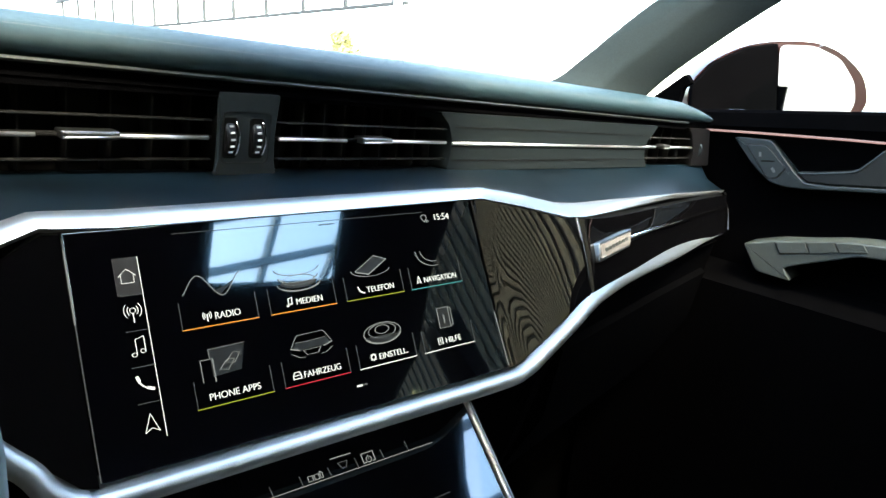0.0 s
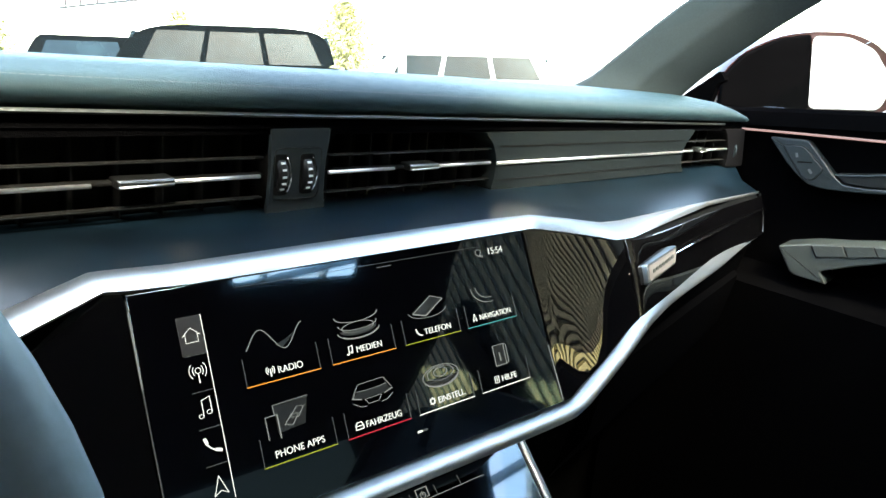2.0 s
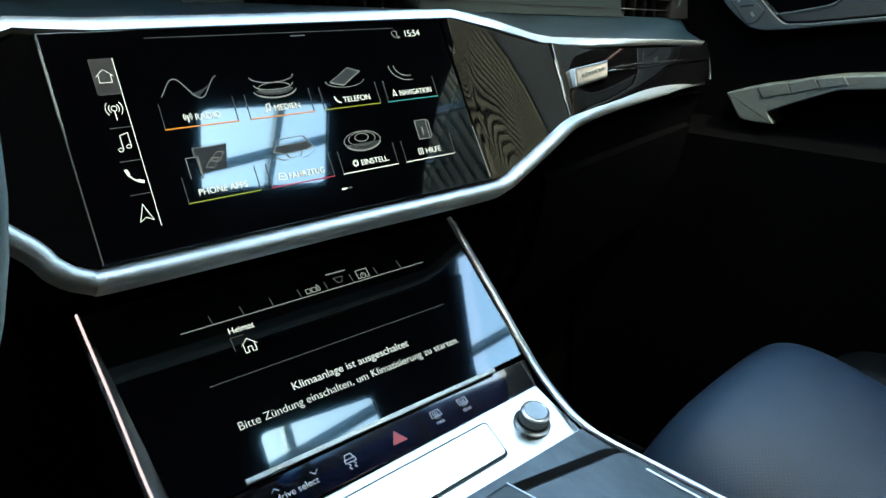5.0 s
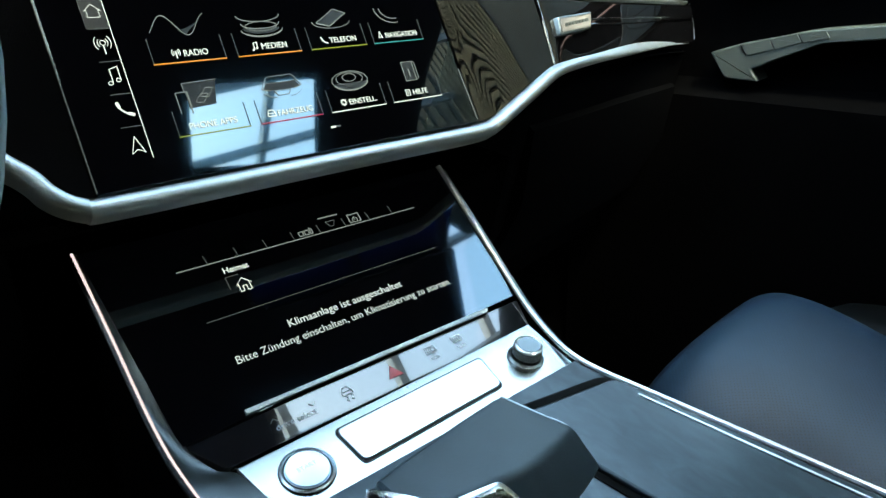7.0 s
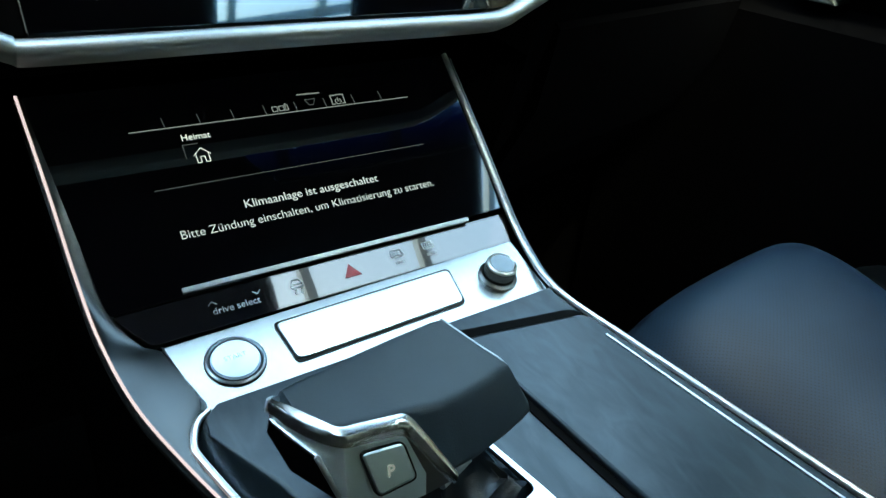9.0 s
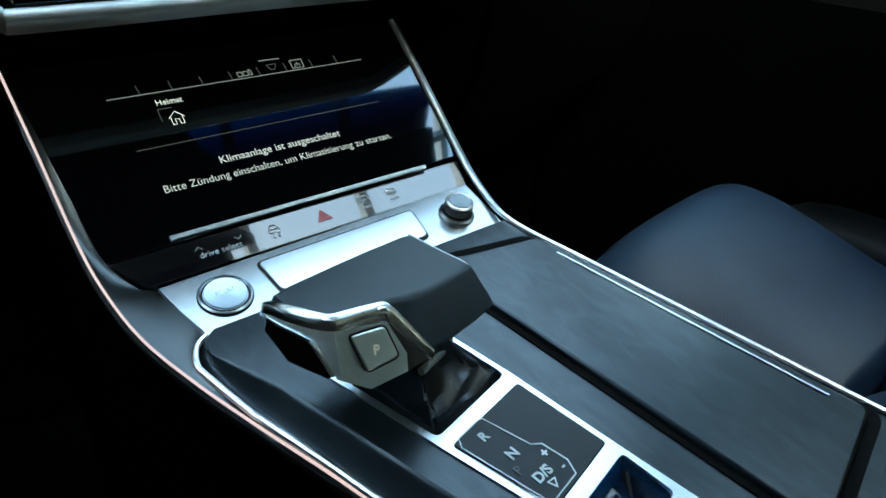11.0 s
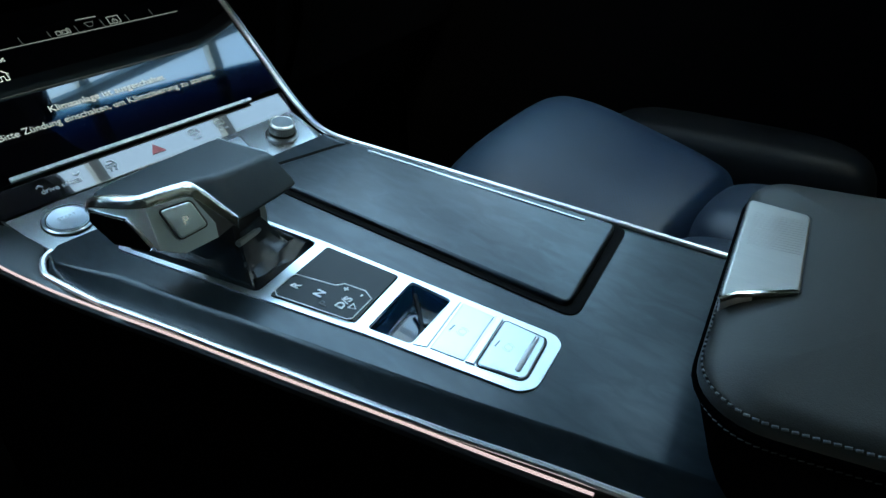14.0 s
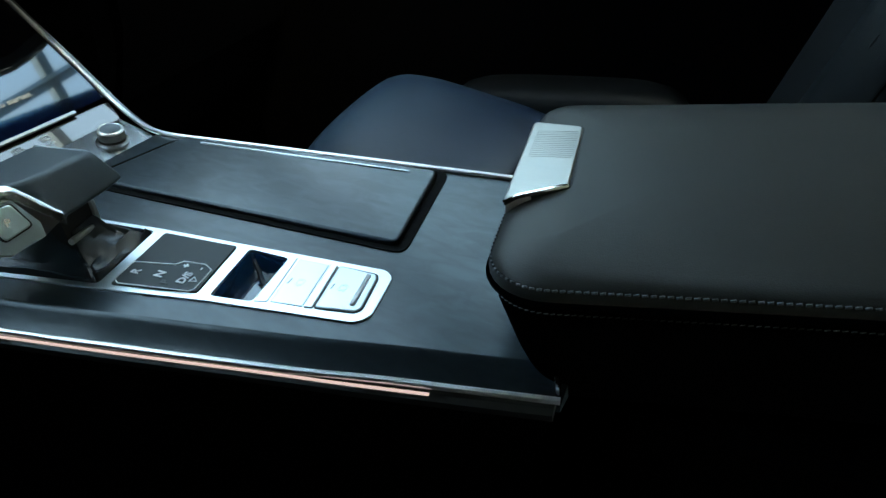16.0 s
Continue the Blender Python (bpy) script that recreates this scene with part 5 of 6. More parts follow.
# rails
RR = [(0.1325, 0.3425, 0.8635), (0.1325, 0.30, 0.8265), (0.1325, 0.262, 0.7925), (0.1300, 0.238, 0.7760), (0.1255, 0.214, 0.7672), (0.1205, 0.190, 0.7632)] + [tuple(FC.at(right_x(y) + 0.0018, y, 0.001)) for y in (0.165, 0.12, 0.05, 0.0, -0.1, -0.15, -0.21)]
RP = spline(RR, 60)
part("right_rail", tube(RP, 0.0021, 8), LINE, con, "bright rail along the console")
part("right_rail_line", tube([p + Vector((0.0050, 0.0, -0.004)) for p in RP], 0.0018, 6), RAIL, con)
part("right_side", loft([[p + Vector((0.003, 0, -0.003)), p + Vector((0.009, 0.004, -0.012)), p + Vector((0.02, 0.02, -0.2)), Vector((p.x + 0.03, p.y + 0.02, 0.26)), Vector((p.x - 0.02, p.y + 0.02, 0.26)), p + Vector((-0.004, 0.01, -0.02))] for p in RP]), SOFT, con)
PINK = [(-0.1415, 0.3430, 0.8640), (-0.1390, 0.302, 0.826), (-0.1375, 0.262, 0.7915), (-0.1355, 0.232, 0.7745), (-0.1295, 0.196, 0.7605), (-0.1180, 0.157, 0.7525), (-0.1040, 0.118, 0.7460), (-0.0888, 0.078, 0.7400), (-0.0784, 0.047, 0.7362), (-0.0685, 0.0143, 0.7333), (-0.0585, -0.0173, 0.7304), (-0.0487, -0.0481, 0.7277), (-0.0394, -0.0778, 0.7250), (-0.0306, -0.1067, 0.7224), (-0.0172, -0.1480, 0.7187)]
PP = spline(PINK, 80)
part("light_line", tube(PP, 0.0008, 8), LIT_PINK, con, "glowing pale pink light line")
REAR = [(-0.0172, -0.1480, 0.7187), (-0.0080, -0.1760, 0.7162), (0.0020, -0.2060, 0.7135)]
LFULL = PP + spline(REAR, 12)[1:]
edge_pts = [(-0.1330, 0.3420, 0.8620), (-0.1322, 0.300, 0.8250), (-0.1310, 0.2620, 0.7915), (-0.1270, 0.2440, 0.7765), (-0.1145, 0.2285, 0.7635), (-0.1100, 0.2250, 0.7650), (-0.1055, 0.2030, 0.7630), (-0.1020, 0.1830, 0.7610)]
EDGE_RUN = spline(edge_pts, 60) + [FC.at(x - 0.0030, y, -0.0035 - 0.0060 * min(1.0, max(0.0, (0.170 - y) / 0.045))) for x, y in LEFT[2:]]


def on_run(run, y):
    """The place on a run that heads rearwards, at y."""
    for a, b in zip(run, run[1:]):
        if a.y >= y >= b.y and a.y > b.y:
            return a.lerp(b, (a.y - y) / (a.y - b.y))
    return run[0] if y > run[0].y else run[-1]


shell = []
for p in LFULL:
    q = on_run(EDGE_RUN, p.y)
    w = min(1.0, abs(q.x - p.x) / 0.012)
    dip = Vector((0.0016 * (1 - w), 0, -0.0008 * w))
    shell.append([q + Vector((0.003, 0, -0.004)), q, q * 0.94 + p * 0.06 + dip * 0.4, q * 0.7 + p * 0.3 + dip, q * 0.4 + p * 0.6 + dip, q * 0.1 + p * 0.9 + dip * 0.4, p + Vector((0.0006, 0, 0.0)), p + Vector((-0.0022, 0, -0.0026)), p + Vector((-0.0020, 0, -0.0066)), p + Vector((0.004, 0.004, -0.012)), q + Vector((0.004, 0.002, -0.012))])
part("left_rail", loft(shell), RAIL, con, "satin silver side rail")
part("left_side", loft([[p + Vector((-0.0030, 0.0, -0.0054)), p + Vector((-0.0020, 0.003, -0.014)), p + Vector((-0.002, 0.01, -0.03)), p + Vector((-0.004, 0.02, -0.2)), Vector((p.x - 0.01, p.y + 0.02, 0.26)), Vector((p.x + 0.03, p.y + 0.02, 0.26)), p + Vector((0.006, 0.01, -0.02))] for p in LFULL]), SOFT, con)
part("display_back", loft([[(-0.13, 0.345, 0.862), (0.13, 0.345, 0.862), (0.13, 0.36, 0.30), (-0.13, 0.36, 0.30)], [(-0.13, 0.25, 0.755), (0.13, 0.25, 0.755), (0.13, 0.26, 0.30), (-0.13, 0.26, 0.30)]]), DARK, con)
part("rear_face", brick((0.03, -0.62, 0.26), (0.24, -0.20, 0.70), 0.01), SOFT, con)
part("chrome_clip", brick((0.0070, -0.2072, 0.712), (0.0105, -0.2042, 0.731), 0.001), CHROME, con)
# selector plate
BOOT = [(-0.0705, 0.1485), (-0.0420, 0.0560), (0.0130, 0.0692), (-0.0008, 0.134), (-0.007, 0.1485)]
FK = Frame(FC.at(0, 0.0045), FC.r, FC.u)                              # the rear half of the selector plate
PADO = [(0.0137, 0.0560), (0.0230, 0.0040), (-0.0222, -0.0070), (-0.0394, 0.0438)]
CUP = [(0.0252, 0.0003), (0.0282, -0.0277), (-0.0137, -0.0356), (-0.0205, -0.0100)]
plate = part("selector_plate", slab(FC, SEL, 0.0012, 0.005, r=0.006, holes=[(BOOT, 0.004), (CUP, 0.003)]), PLATE, con, "satin aluminium frame round the gear selector")
pd = part("gate_pad", slab(FK, PADO, 0.0022, 0.0015, r=0.002, edge=0.0005), GREY, plate, "dark grey gate diagram pad")
part("gate_line", stroke(FK, [(-0.0372, 0.0400), (-0.0350, 0.0448), (-0.0200, 0.0482), (-0.0178, 0.0480), (-0.0088, 0.0235), (-0.0041, 0.0208), (-0.0005, 0.0075), (-0.0030, 0.0000), (-0.0212, -0.0043), (-0.0241, -0.0026)], 0.00065, 0.0026, closed=True), PRINT, pd)
FAINT_PRINT = mat("faint print", (0.06, 0.066, 0.066), 0.5, var=0)
for word, x, y, size, col in (("R", -0.0243, 0.0390, 0.0070, PRINT), ("N", -0.0195, 0.0241, 0.0078, PRINT), ("P", -0.0239, 0.0158, 0.0066, FAINT_PRINT), ("D/S", -0.0157, 0.0083, 0.0072, PRINT), ("+", -0.0066, 0.0160, 0.0066, PRINT), ("-", -0.0049, 0.0064, 0.0066, PRINT)):
    part("letter", lettering(word, size, FK, x, y - size * 0.3, h=0.0026, align="CENTER", turn=8.0, bold=0.00022), col, pd)
part("letter", stroke(FK, [(-0.0172, 0.0040), (-0.0152, -0.0002), (-0.0128, 0.0040)], 0.0006, 0.0026, closed=True), PRINT, pd)
# recesses under the plate
cup_bm = loft([[FC.at(*p, -0.001) for p in ring_of(CUP, 0.003)], [FC.at(*p, -0.012) for p in ring_of([(0.0222, -0.004), (0.0252, -0.026), (-0.0112, -0.0332), (-0.0160, -0.0140)], 0.003)]], caps=False)
# the blue of the recess's reflection is put into the base colour
CUPM = mat("black lacquer with painted blue reflection", (0.006, 0.026, 0.060), 0.12, var=0.2, coat=0.8)
part("recess_cup", cup_bm, CUPM, plate, "gloss dark recess")
part("recess_floor", slab(FC, [(0.0240, -0.002), (0.0270, -0.0268), (-0.0128, -0.0345), (-0.0185, -0.0115)], -0.0115, 0.004), CUPM, plate)
part("recess_hinge", tube(spline([FC.at(0.0205, -0.0065, -0.002), FC.at(0.0150, -0.0150, -0.006), FC.at(0.0090, -0.0235, -0.008), FC.at(0.0115, -0.0320, -0.003)], 10), 0.0014, 6), DARK, plate)
part("recess_hinge", tube(spline([FC.at(0.0090, -0.0235, -0.008), FC.at(0.0000, -0.0290, -0.0095), FC.at(-0.0080, -0.0350, -0.009)], 8), 0.0016, 6), DARK, plate)
part("recess_key", slab(FK, [(0.0285, -0.0322), (0.0303, -0.0376), (-0.0098, -0.0482), (-0.0132, -0.0404)], 0.0017, 0.006, edge=0.001), PLATE, plate)
BT1 = [(0.0305, -0.0386), (0.0334, -0.0586), (-0.0048, -0.0684), (-0.0096, -0.0491)]
BT2 = [(0.0348, -0.0646), (0.0379, -0.0890), (0.0346, -0.0915), (0.0085, -0.0982), (0.0045, -0.0965), (-0.0026, -0.0744)]
b1 = part("rocker", slab(FK, BT1, 0.0017, 0.003, r=0.0012, edge=0.0008), KEY_METAL, plate, "satin aluminium button")
b2 = part("rocker", slab(FK, BT2, 0.0022, 0.0035, r=0.003, edge=0.001), KEY_METAL, plate, "satin aluminium parking brake button")
part("button_gap", slab(FK, [(0.0350, -0.0642), (0.0386, -0.0893), (0.0350, -0.0922), (0.0082, -0.0991), (0.0038, -0.0971), (-0.0033, -0.0740)], 0.0017, 0.0006, r=0.003), DARK, plate)
part("ridge", slab(FK, [(0.0337, -0.0592), (0.0345, -0.0638), (-0.0030, -0.0737), (-0.0045, -0.0690)], 0.0022, 0.004, edge=0.0008), PLATE, plate, "raised aluminium ridge between the buttons")
part("lip", slab(FK, [(0.0355, -0.0840), (0.0352, -0.0872), (0.0080, -0.0940), (0.0072, -0.0908)], 0.0034, 0.002, r=0.0014, edge=0.0012), PALE, b2, "pale raised finger lip")
part("mark", stroke(FK, [(0.0081, -0.0477), (0.0126, -0.0475)], 0.0008, 0.0020), EDGE, plate)
part("mark", stroke(FK, [(0.0146, -0.0733), (0.0190, -0.0728)], 0.0007, 0.0025), EDGE, b2)
for cx, cy, key in ((0.0184, -0.0792, b2), (0.0118, -0.0538, b1)):
    ring = stroke(FK, arc(cx, cy, 0.0020, 0.0022, n=14), 0.0004, 0.0023 if key is b2 else 0.0018)
    for a0 in (-50, 130):
        stroke(FK, arc(cx, cy, 0.0031, 0.0033, a0, a0 + 100, 8), 0.0003, 0.0023 if key is b2 else 0.0018, bm=ring)
    part("sign", ring, ENGRAVED, key)

# ---- gear selector ----
gs = thing("gear_selector", tuple(FC.at(-0.025, 0.105, -0.004)), "short gear selector in black leather with silver face", "gear selector")
corner_run = ring_of(BOOT, 0.004)
boot_lo = [a.lerp(b, k / 6) for a, b in zip(corner_run, corner_run[1:] + corner_run[:1]) for k in range(6) if (b - a).length > 0.004 or k == 0]
rings = []
for k, (s, h) in enumerate(((1.0, -0.006), (0.97, -0.001), (0.91, 0.0022), (0.83, 0.0018), (0.75, 0.0042), (0.66, 0.0040), (0.57, 0.0072), (0.48, 0.0105), (0.41, 0.015), (0.36, 0.020))):
    cxy = Vector((-0.022, 0.104))
    fold = 0.0 if k in (0, 9) else 1.0
    rings.append([FC.at(*(cxy + (p - cxy) * (s + fold * 0.012 * math.sin(j * 1.7 + k))), h + fold * (0.0017 * math.sin(j * 0.85 + k * 1.1) + 0.0009 * math.sin(j * 2.1 - k * 0.8))) for j, p in enumerate(boot_lo)])
part("boot", loft(rings), BOOT_LEATHER, gs, "creased black leather boot")
neck_plan = [(-0.0330, 0.0835), (-0.0075, 0.0925), (-0.0105, 0.1180), (-0.0345, 0.1120)]
nk = part("neck", loft([[(x, y, z) for x, y in neck_plan] for z in (0.7525, 0.7665, 0.7860)]), DARK, gs)
part("neck_edge", tube(spline([(-0.0333, 0.0808, 0.7690), (-0.0200, 0.0858, 0.7679), (-0.0092, 0.0903, 0.7672), (-0.0066, 0.0920, 0.7690), (-0.0062, 0.0925, 0.7810)], 18), 0.0021, 8), SATIN, nk, "satin trim round the neck")


def facet(points, depth, inward, bevel=0.0):
    """A thick plate whose outer face has the given corners."""
    pts = [Vector(p) for p in points]
    d = Vector(inward).normalized() * depth
    bm = loft([[p + d for p in pts], pts])
    if bevel > 0:
        bmesh.ops.bevel(bm, geom=[e for e in bm.edges], offset=bevel, segments=2, profile=0.5, affect="EDGES", clamp_overlap=True)
    return bm


# sections from the driver's end to the passenger's: along, back, top at the back, front, top at the front, foot, bottom, how far slanted
GRIP = [(-0.0875, 0.1240, 0.8060, 0.1150, 0.8060, 0.1080, 0.7955, 0.0), (-0.0850, 0.1258, 0.8100, 0.1080, 0.8105, 0.0990, 0.7915, 0.0), (-0.0765, 0.1268, 0.8112, 0.0935, 0.8128, 0.0850, 0.7895, 0.0), (-0.0620, 0.1285, 0.8114, 0.0900, 0.8130, 0.0790, 0.7880, 0.0),
        (-0.0490, 0.1300, 0.8116, 0.0885, 0.8128, 0.0752, 0.7878, 0.06), (-0.0400, 0.1310, 0.8116, 0.0872, 0.8120, 0.0702, 0.7885, 0.15), (-0.0300, 0.1322, 0.8116, 0.0880, 0.8105, 0.0712, 0.7885, 0.35), (-0.0170, 0.1335, 0.8114, 0.0915, 0.8090, 0.0755, 0.7880, 0.70),
        (-0.0080, 0.1345, 0.8112, 0.0945, 0.8078, 0.0790, 0.7878, 0.92), (-0.0030, 0.1345, 0.8108, 0.0962, 0.8066, 0.0810, 0.7880, 1.0), (-0.0008, 0.1335, 0.8090, 0.0980, 0.8040, 0.0840, 0.7895, 1.0), (0.0002, 0.1310, 0.8060, 0.1000, 0.8010, 0.0875, 0.7920, 1.0)]
rings = []
for k in range(45):
    f = k / 44 * (len(GRIP) - 1)
    i = min(int(f), len(GRIP) - 2)
    u, yb, zb, yf, zf, yl, zl, sl = (a + (b - a) * (f - i) for a, b in zip(GRIP[i], GRIP[i + 1]))
    raw = [(yl, zl), (yf, zf), (yb, zb), (yb + 0.004, zl + 0.006), (yb - 0.012, zl - 0.002)]
    rings.append([(u + sl * (0.1345 - p.x) / 0.0475 * 0.0145, p.x, p.y) for p in ring_of(raw, 0.0038, 6)])
part("grip", loft(rings), LEATHER, gs, "black leather grip with a flat top")
part("seam", tube(spline([(-0.0030, 0.1335, 0.8104), (0.0034, 0.1120, 0.8081), (0.0080, 0.0985, 0.8060), (0.0106, 0.0905, 0.7975)], 20), 0.0007, 6), SATIN, gs, "fine bright edge of the grip")
BAND_OUT = spline([(-0.0880, 0.1310, 0.8000), (-0.0898, 0.1282, 0.8050), (-0.0895, 0.1230, 0.8085), (-0.0862, 0.1120, 0.8125), (-0.0800, 0.0985, 0.8142), (-0.0762, 0.0922, 0.8146), (-0.0690, 0.0902, 0.8148), (-0.0570, 0.0880, 0.8146), (-0.0505, 0.0866, 0.8136), (-0.0462, 0.0810, 0.8085), (-0.0418, 0.0738, 0.8010), (-0.0376, 0.0672, 0.7940)], 55)
BAND_IN = spline([(-0.0905, 0.1290, 0.7975), (-0.0925, 0.1250, 0.8022), (-0.0925, 0.1190, 0.8055), (-0.0900, 0.1060, 0.8085), (-0.0840, 0.0935, 0.8095), (-0.0772, 0.0858, 0.8098), (-0.0690, 0.0842, 0.8096), (-0.0580, 0.0826, 0.8090), (-0.0530, 0.0812, 0.8072), (-0.0492, 0.0768, 0.8020), (-0.0445, 0.0705, 0.7950), (-0.0400, 0.0648, 0.7905)], 55)
rings = []
for a, b in zip(BAND_OUT, BAND_IN):
    deep = Vector((0.004, 0.006, -0.006))
    out = Vector((-0.10, -0.55, 0.83)) * 0.0024
    rings.append([a + deep, a + Vector((0, 0, -0.0004)), a * 0.95 + b * 0.05 + out * 0.5, a * 0.75 + b * 0.25 + out * 0.95, a * 0.5 + b * 0.5 + out * 1.2, a * 0.25 + b * 0.75 + out * 0.9, a * 0.05 + b * 0.95 + out * 0.3, b, b + deep])
part("face_band", loft(rings), FACE_METAL, gs, "rolled silver edge folded round the grip")
FG = Frame((-0.0622, 0.0776, 0.7991), (1, -0.125, -0.02), (0, 0.50, 0.86))
TL, TR, RB, BR, BL, LB = (-0.0772, 0.0858, 0.8096), (-0.0532, 0.0814, 0.8076), (-0.0478, 0.0733, 0.7925), (-0.0500, 0.0692, 0.7860), (-0.0690, 0.0702, 0.7848), (-0.0785, 0.0790, 0.7880)
fc = part("face", facet([TL, TR, RB, BR, BL, LB], 0.005, (0, 0.87, -0.48)), FACE_PLANE, gs, "satin silver face")
# same metal as the face; its shade is painted by a darker colour
part("face_flank", facet([TR, (-0.0492, 0.0768, 0.8022), (-0.0445, 0.0705, 0.7952), (-0.0410, 0.0668, 0.7905), BR, RB], 0.004, (-0.3, 0.9, -0.3)), DIM_METAL, gs, "turned-in flank of the face, shade put into its colour")
part("button_gap", slab(FG, [(-0.0109, 0.0092), (0.0070, 0.0092), (0.0109, -0.0070), (-0.0063, -0.0096)], 0.0008, 0.002, r=0.003), DARK, fc)
pb = part("park_button", slab(FG, [(-0.0103, 0.0086), (0.0064, 0.0086), (0.0102, -0.0064), (-0.0058, -0.0090)], 0.0014, 0.002, r=0.0024, edge=0.0010), BUTTON_METAL, fc, "square aluminium park button")
part("letter", lettering("P", 0.0062, FG, -0.0016, -0.0024, h=0.0017, bold=0.00012, turn=-4), LIT_DIM, pb)
K1, K2, K3, K4, K5, K6 = (-0.0935, 0.1155, 0.8055), (-0.0856, 0.0908, 0.8052), (-0.0806, 0.0818, 0.7900), (-0.0815, 0.0850, 0.7862), (-0.0908, 0.1035, 0.7880), (-0.0948, 0.1165, 0.7990)
part("shoulder", facet([(-0.0925, 0.1190, 0.8055), (-0.0900, 0.1060, 0.8085), (-0.0840, 0.0935, 0.8095), TL, LB, K3, K2, K1], 0.004, (0.7, 0.6, -0.2)), FACE_PLANE, gs, "satin silver shoulder beside the face")
ul = part("side_button", facet([K1, K2, K3, K4, K5, K6], 0.005, (0.9, 0.35, 0.1)), GLOSS, gs, "gloss black release key")
part("key_edge", tube(spline([K1, (-0.0900, 0.1030, 0.8058), K2], 12), 0.0010, 6), FACE_METAL, ul, "silver rim of the key")
part("key_line", tube([K2, K3], 0.0012, 6), SATIN, ul, "silver rim of the key")
part("end_cap", facet([(-0.0895, 0.1240, 0.8085), (-0.0925, 0.1190, 0.8055), K1, K6, K5, (-0.0880, 0.1210, 0.7900)], 0.006, (0.9, -0.2, -0.1)), LEATHER, gs)

# ---- armrest ----
arm_rest = thing("armrest", (0.09, -0.35, 0.70), "dark grey leather centre armrest with stitched edge", "armrest")


def ax(s, w):
    """A place on the armrest's plan: s back from its front edge, w across from the driver's side."""
    o = Vector((-0.0095, -0.1802)) + Vector((0.2250, -0.974)) * s + Vector((0.972, 0.235)) * w
    return o.x, o.y


AW = 0.200
AZ = 0.794


FRONT, CORNER = -0.0045, 0.032


def arm_plan(d, back=0.48, stop=None):
    """The armrest's outline drawn in by d: from its rear end along the driver's side, round the front, to the far side."""
    r, q = max(CORNER - d, 0.0006), max(CORNER, d)
    pts = [(back - (back - FRONT - q) * k / 12, d) for k in range(12)]
    pts += [(FRONT + q - r * math.sin(a), q - r * math.cos(a)) for a in (k * math.pi / 16 for k in range(9))]
    dr, rr, qr = d * 0.7, max(0.022 - d * 0.7, 0.0006), max(0.022, d * 0.7)
    pts += [(FRONT + d - (d - dr) * k / 4, q + (AW - qr - q) * k / 4) for k in range(1, 4)]
    pts += [(FRONT + qr - rr * math.cos(a), AW - qr + rr * math.sin(a)) for a in (k * math.pi / 12 for k in range(7))]
    pts += [(FRONT + qr + (back - FRONT - qr) * k / 12, AW - dr) for k in range(1, 13)]
    return pts


def arm_z(s, z):
    s = max(s, 0.0)
    return AZ + z + 0.010 * s + 0.030 * min(s, 0.16) * min(1.0, max(0.0, -z / 0.010))


rings = []
for d, z in ((0.005, -0.0185), (0.0016, -0.0165), (0.0003, -0.0140), (0.0, -0.0118), (0.0010, -0.0082), (0.0030, -0.0054), (0.0062, -0.0030), (0.0105, -0.0014), (0.018, 0.0), (0.034, 0.0016), (0.060, 0.0026), (0.085, 0.0028)):
    rings.append([(*ax(s, w), arm_z(s, z)) for s, w in arm_plan(d)])
part("cushion", loft(rings), ARM_LEATHER, arm_rest, "dark grey leather cushion")
rings = []
for d, z in ((0.0030, -0.0165), (0.0022, -0.0190), (0.0030, -0.026), (0.010, -0.055), (0.020, -0.086)):
    rings.append([(*ax(s + 0.2 * max(0.0, d - 0.004), w), arm_z(s, z)) for s, w in arm_plan(d)])
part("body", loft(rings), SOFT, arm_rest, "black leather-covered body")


def along(points, step, size):
    """Short runs spaced evenly along a line."""
    marks = [0.0]
    for a, b in zip(points, points[1:]):
        marks.append(marks[-1] + (b - a).length)

    def at(m):
        i = max(k for k in range(len(marks) - 1) if marks[k] <= m)
        return points[i].lerp(points[i + 1], (m - marks[i]) / (marks[i + 1] - marks[i]))
    return [(at(step * k), at(step * k + size)) for k in range(int((marks[-1] - size) / step))]


seam = bmesh.new()
for d, z, r, step in ((0.0012, -0.0072, 0.00060, 0.0033), (0.0014, -0.0200, 0.00030, 0.0030)):
    for a, b in along([Vector((*ax(s, w), arm_z(s, z))) for s, w in arm_plan(d)[:24]], step, step * 0.68):
        tube([a, b - Vector((0, 0, 0.0005))], r, 5, bm=seam)
st_ob = part("stitching", seam, STITCH, arm_rest, "two rows of grey stitching")
st_ob["kind"] = "stuff"
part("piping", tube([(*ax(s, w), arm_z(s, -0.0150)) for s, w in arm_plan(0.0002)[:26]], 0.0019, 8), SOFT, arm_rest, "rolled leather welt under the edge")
FA = Frame((*ax(0.0, 0.0), AZ + 0.0020), (0.972, 0.235, 0), (-0.225, 0.974, 0.0))
latch_o = [(0.0765, -0.0275), (0.1500, -0.0275), (0.1565, 0.0030), (0.0600, 0.0030)]
part("latch_recess", slab(FA, [(0.0762, -0.0283), (0.1507, -0.0283), (0.1568, 0.0), (0.0620, 0.0)], 0.0004, 0.010, r=0.004), DARK, arm_rest)
lt = part("latch", slab(FA, latch_o, 0.0012, 0.010, r=0.004, edge=0.0014), LATCH, arm_rest, "ribbed aluminium release latch")
for k in range(15):
    x0 = 0.1080 + 0.0024 * k
    part("rib", slab(FA, [(x0, -0.0255), (x0 + 0.0010, -0.0255), (x0 + 0.0014, -0.0015), (x0 + 0.0004, -0.0015)], 0.00140, 0.001), LATCH, lt)
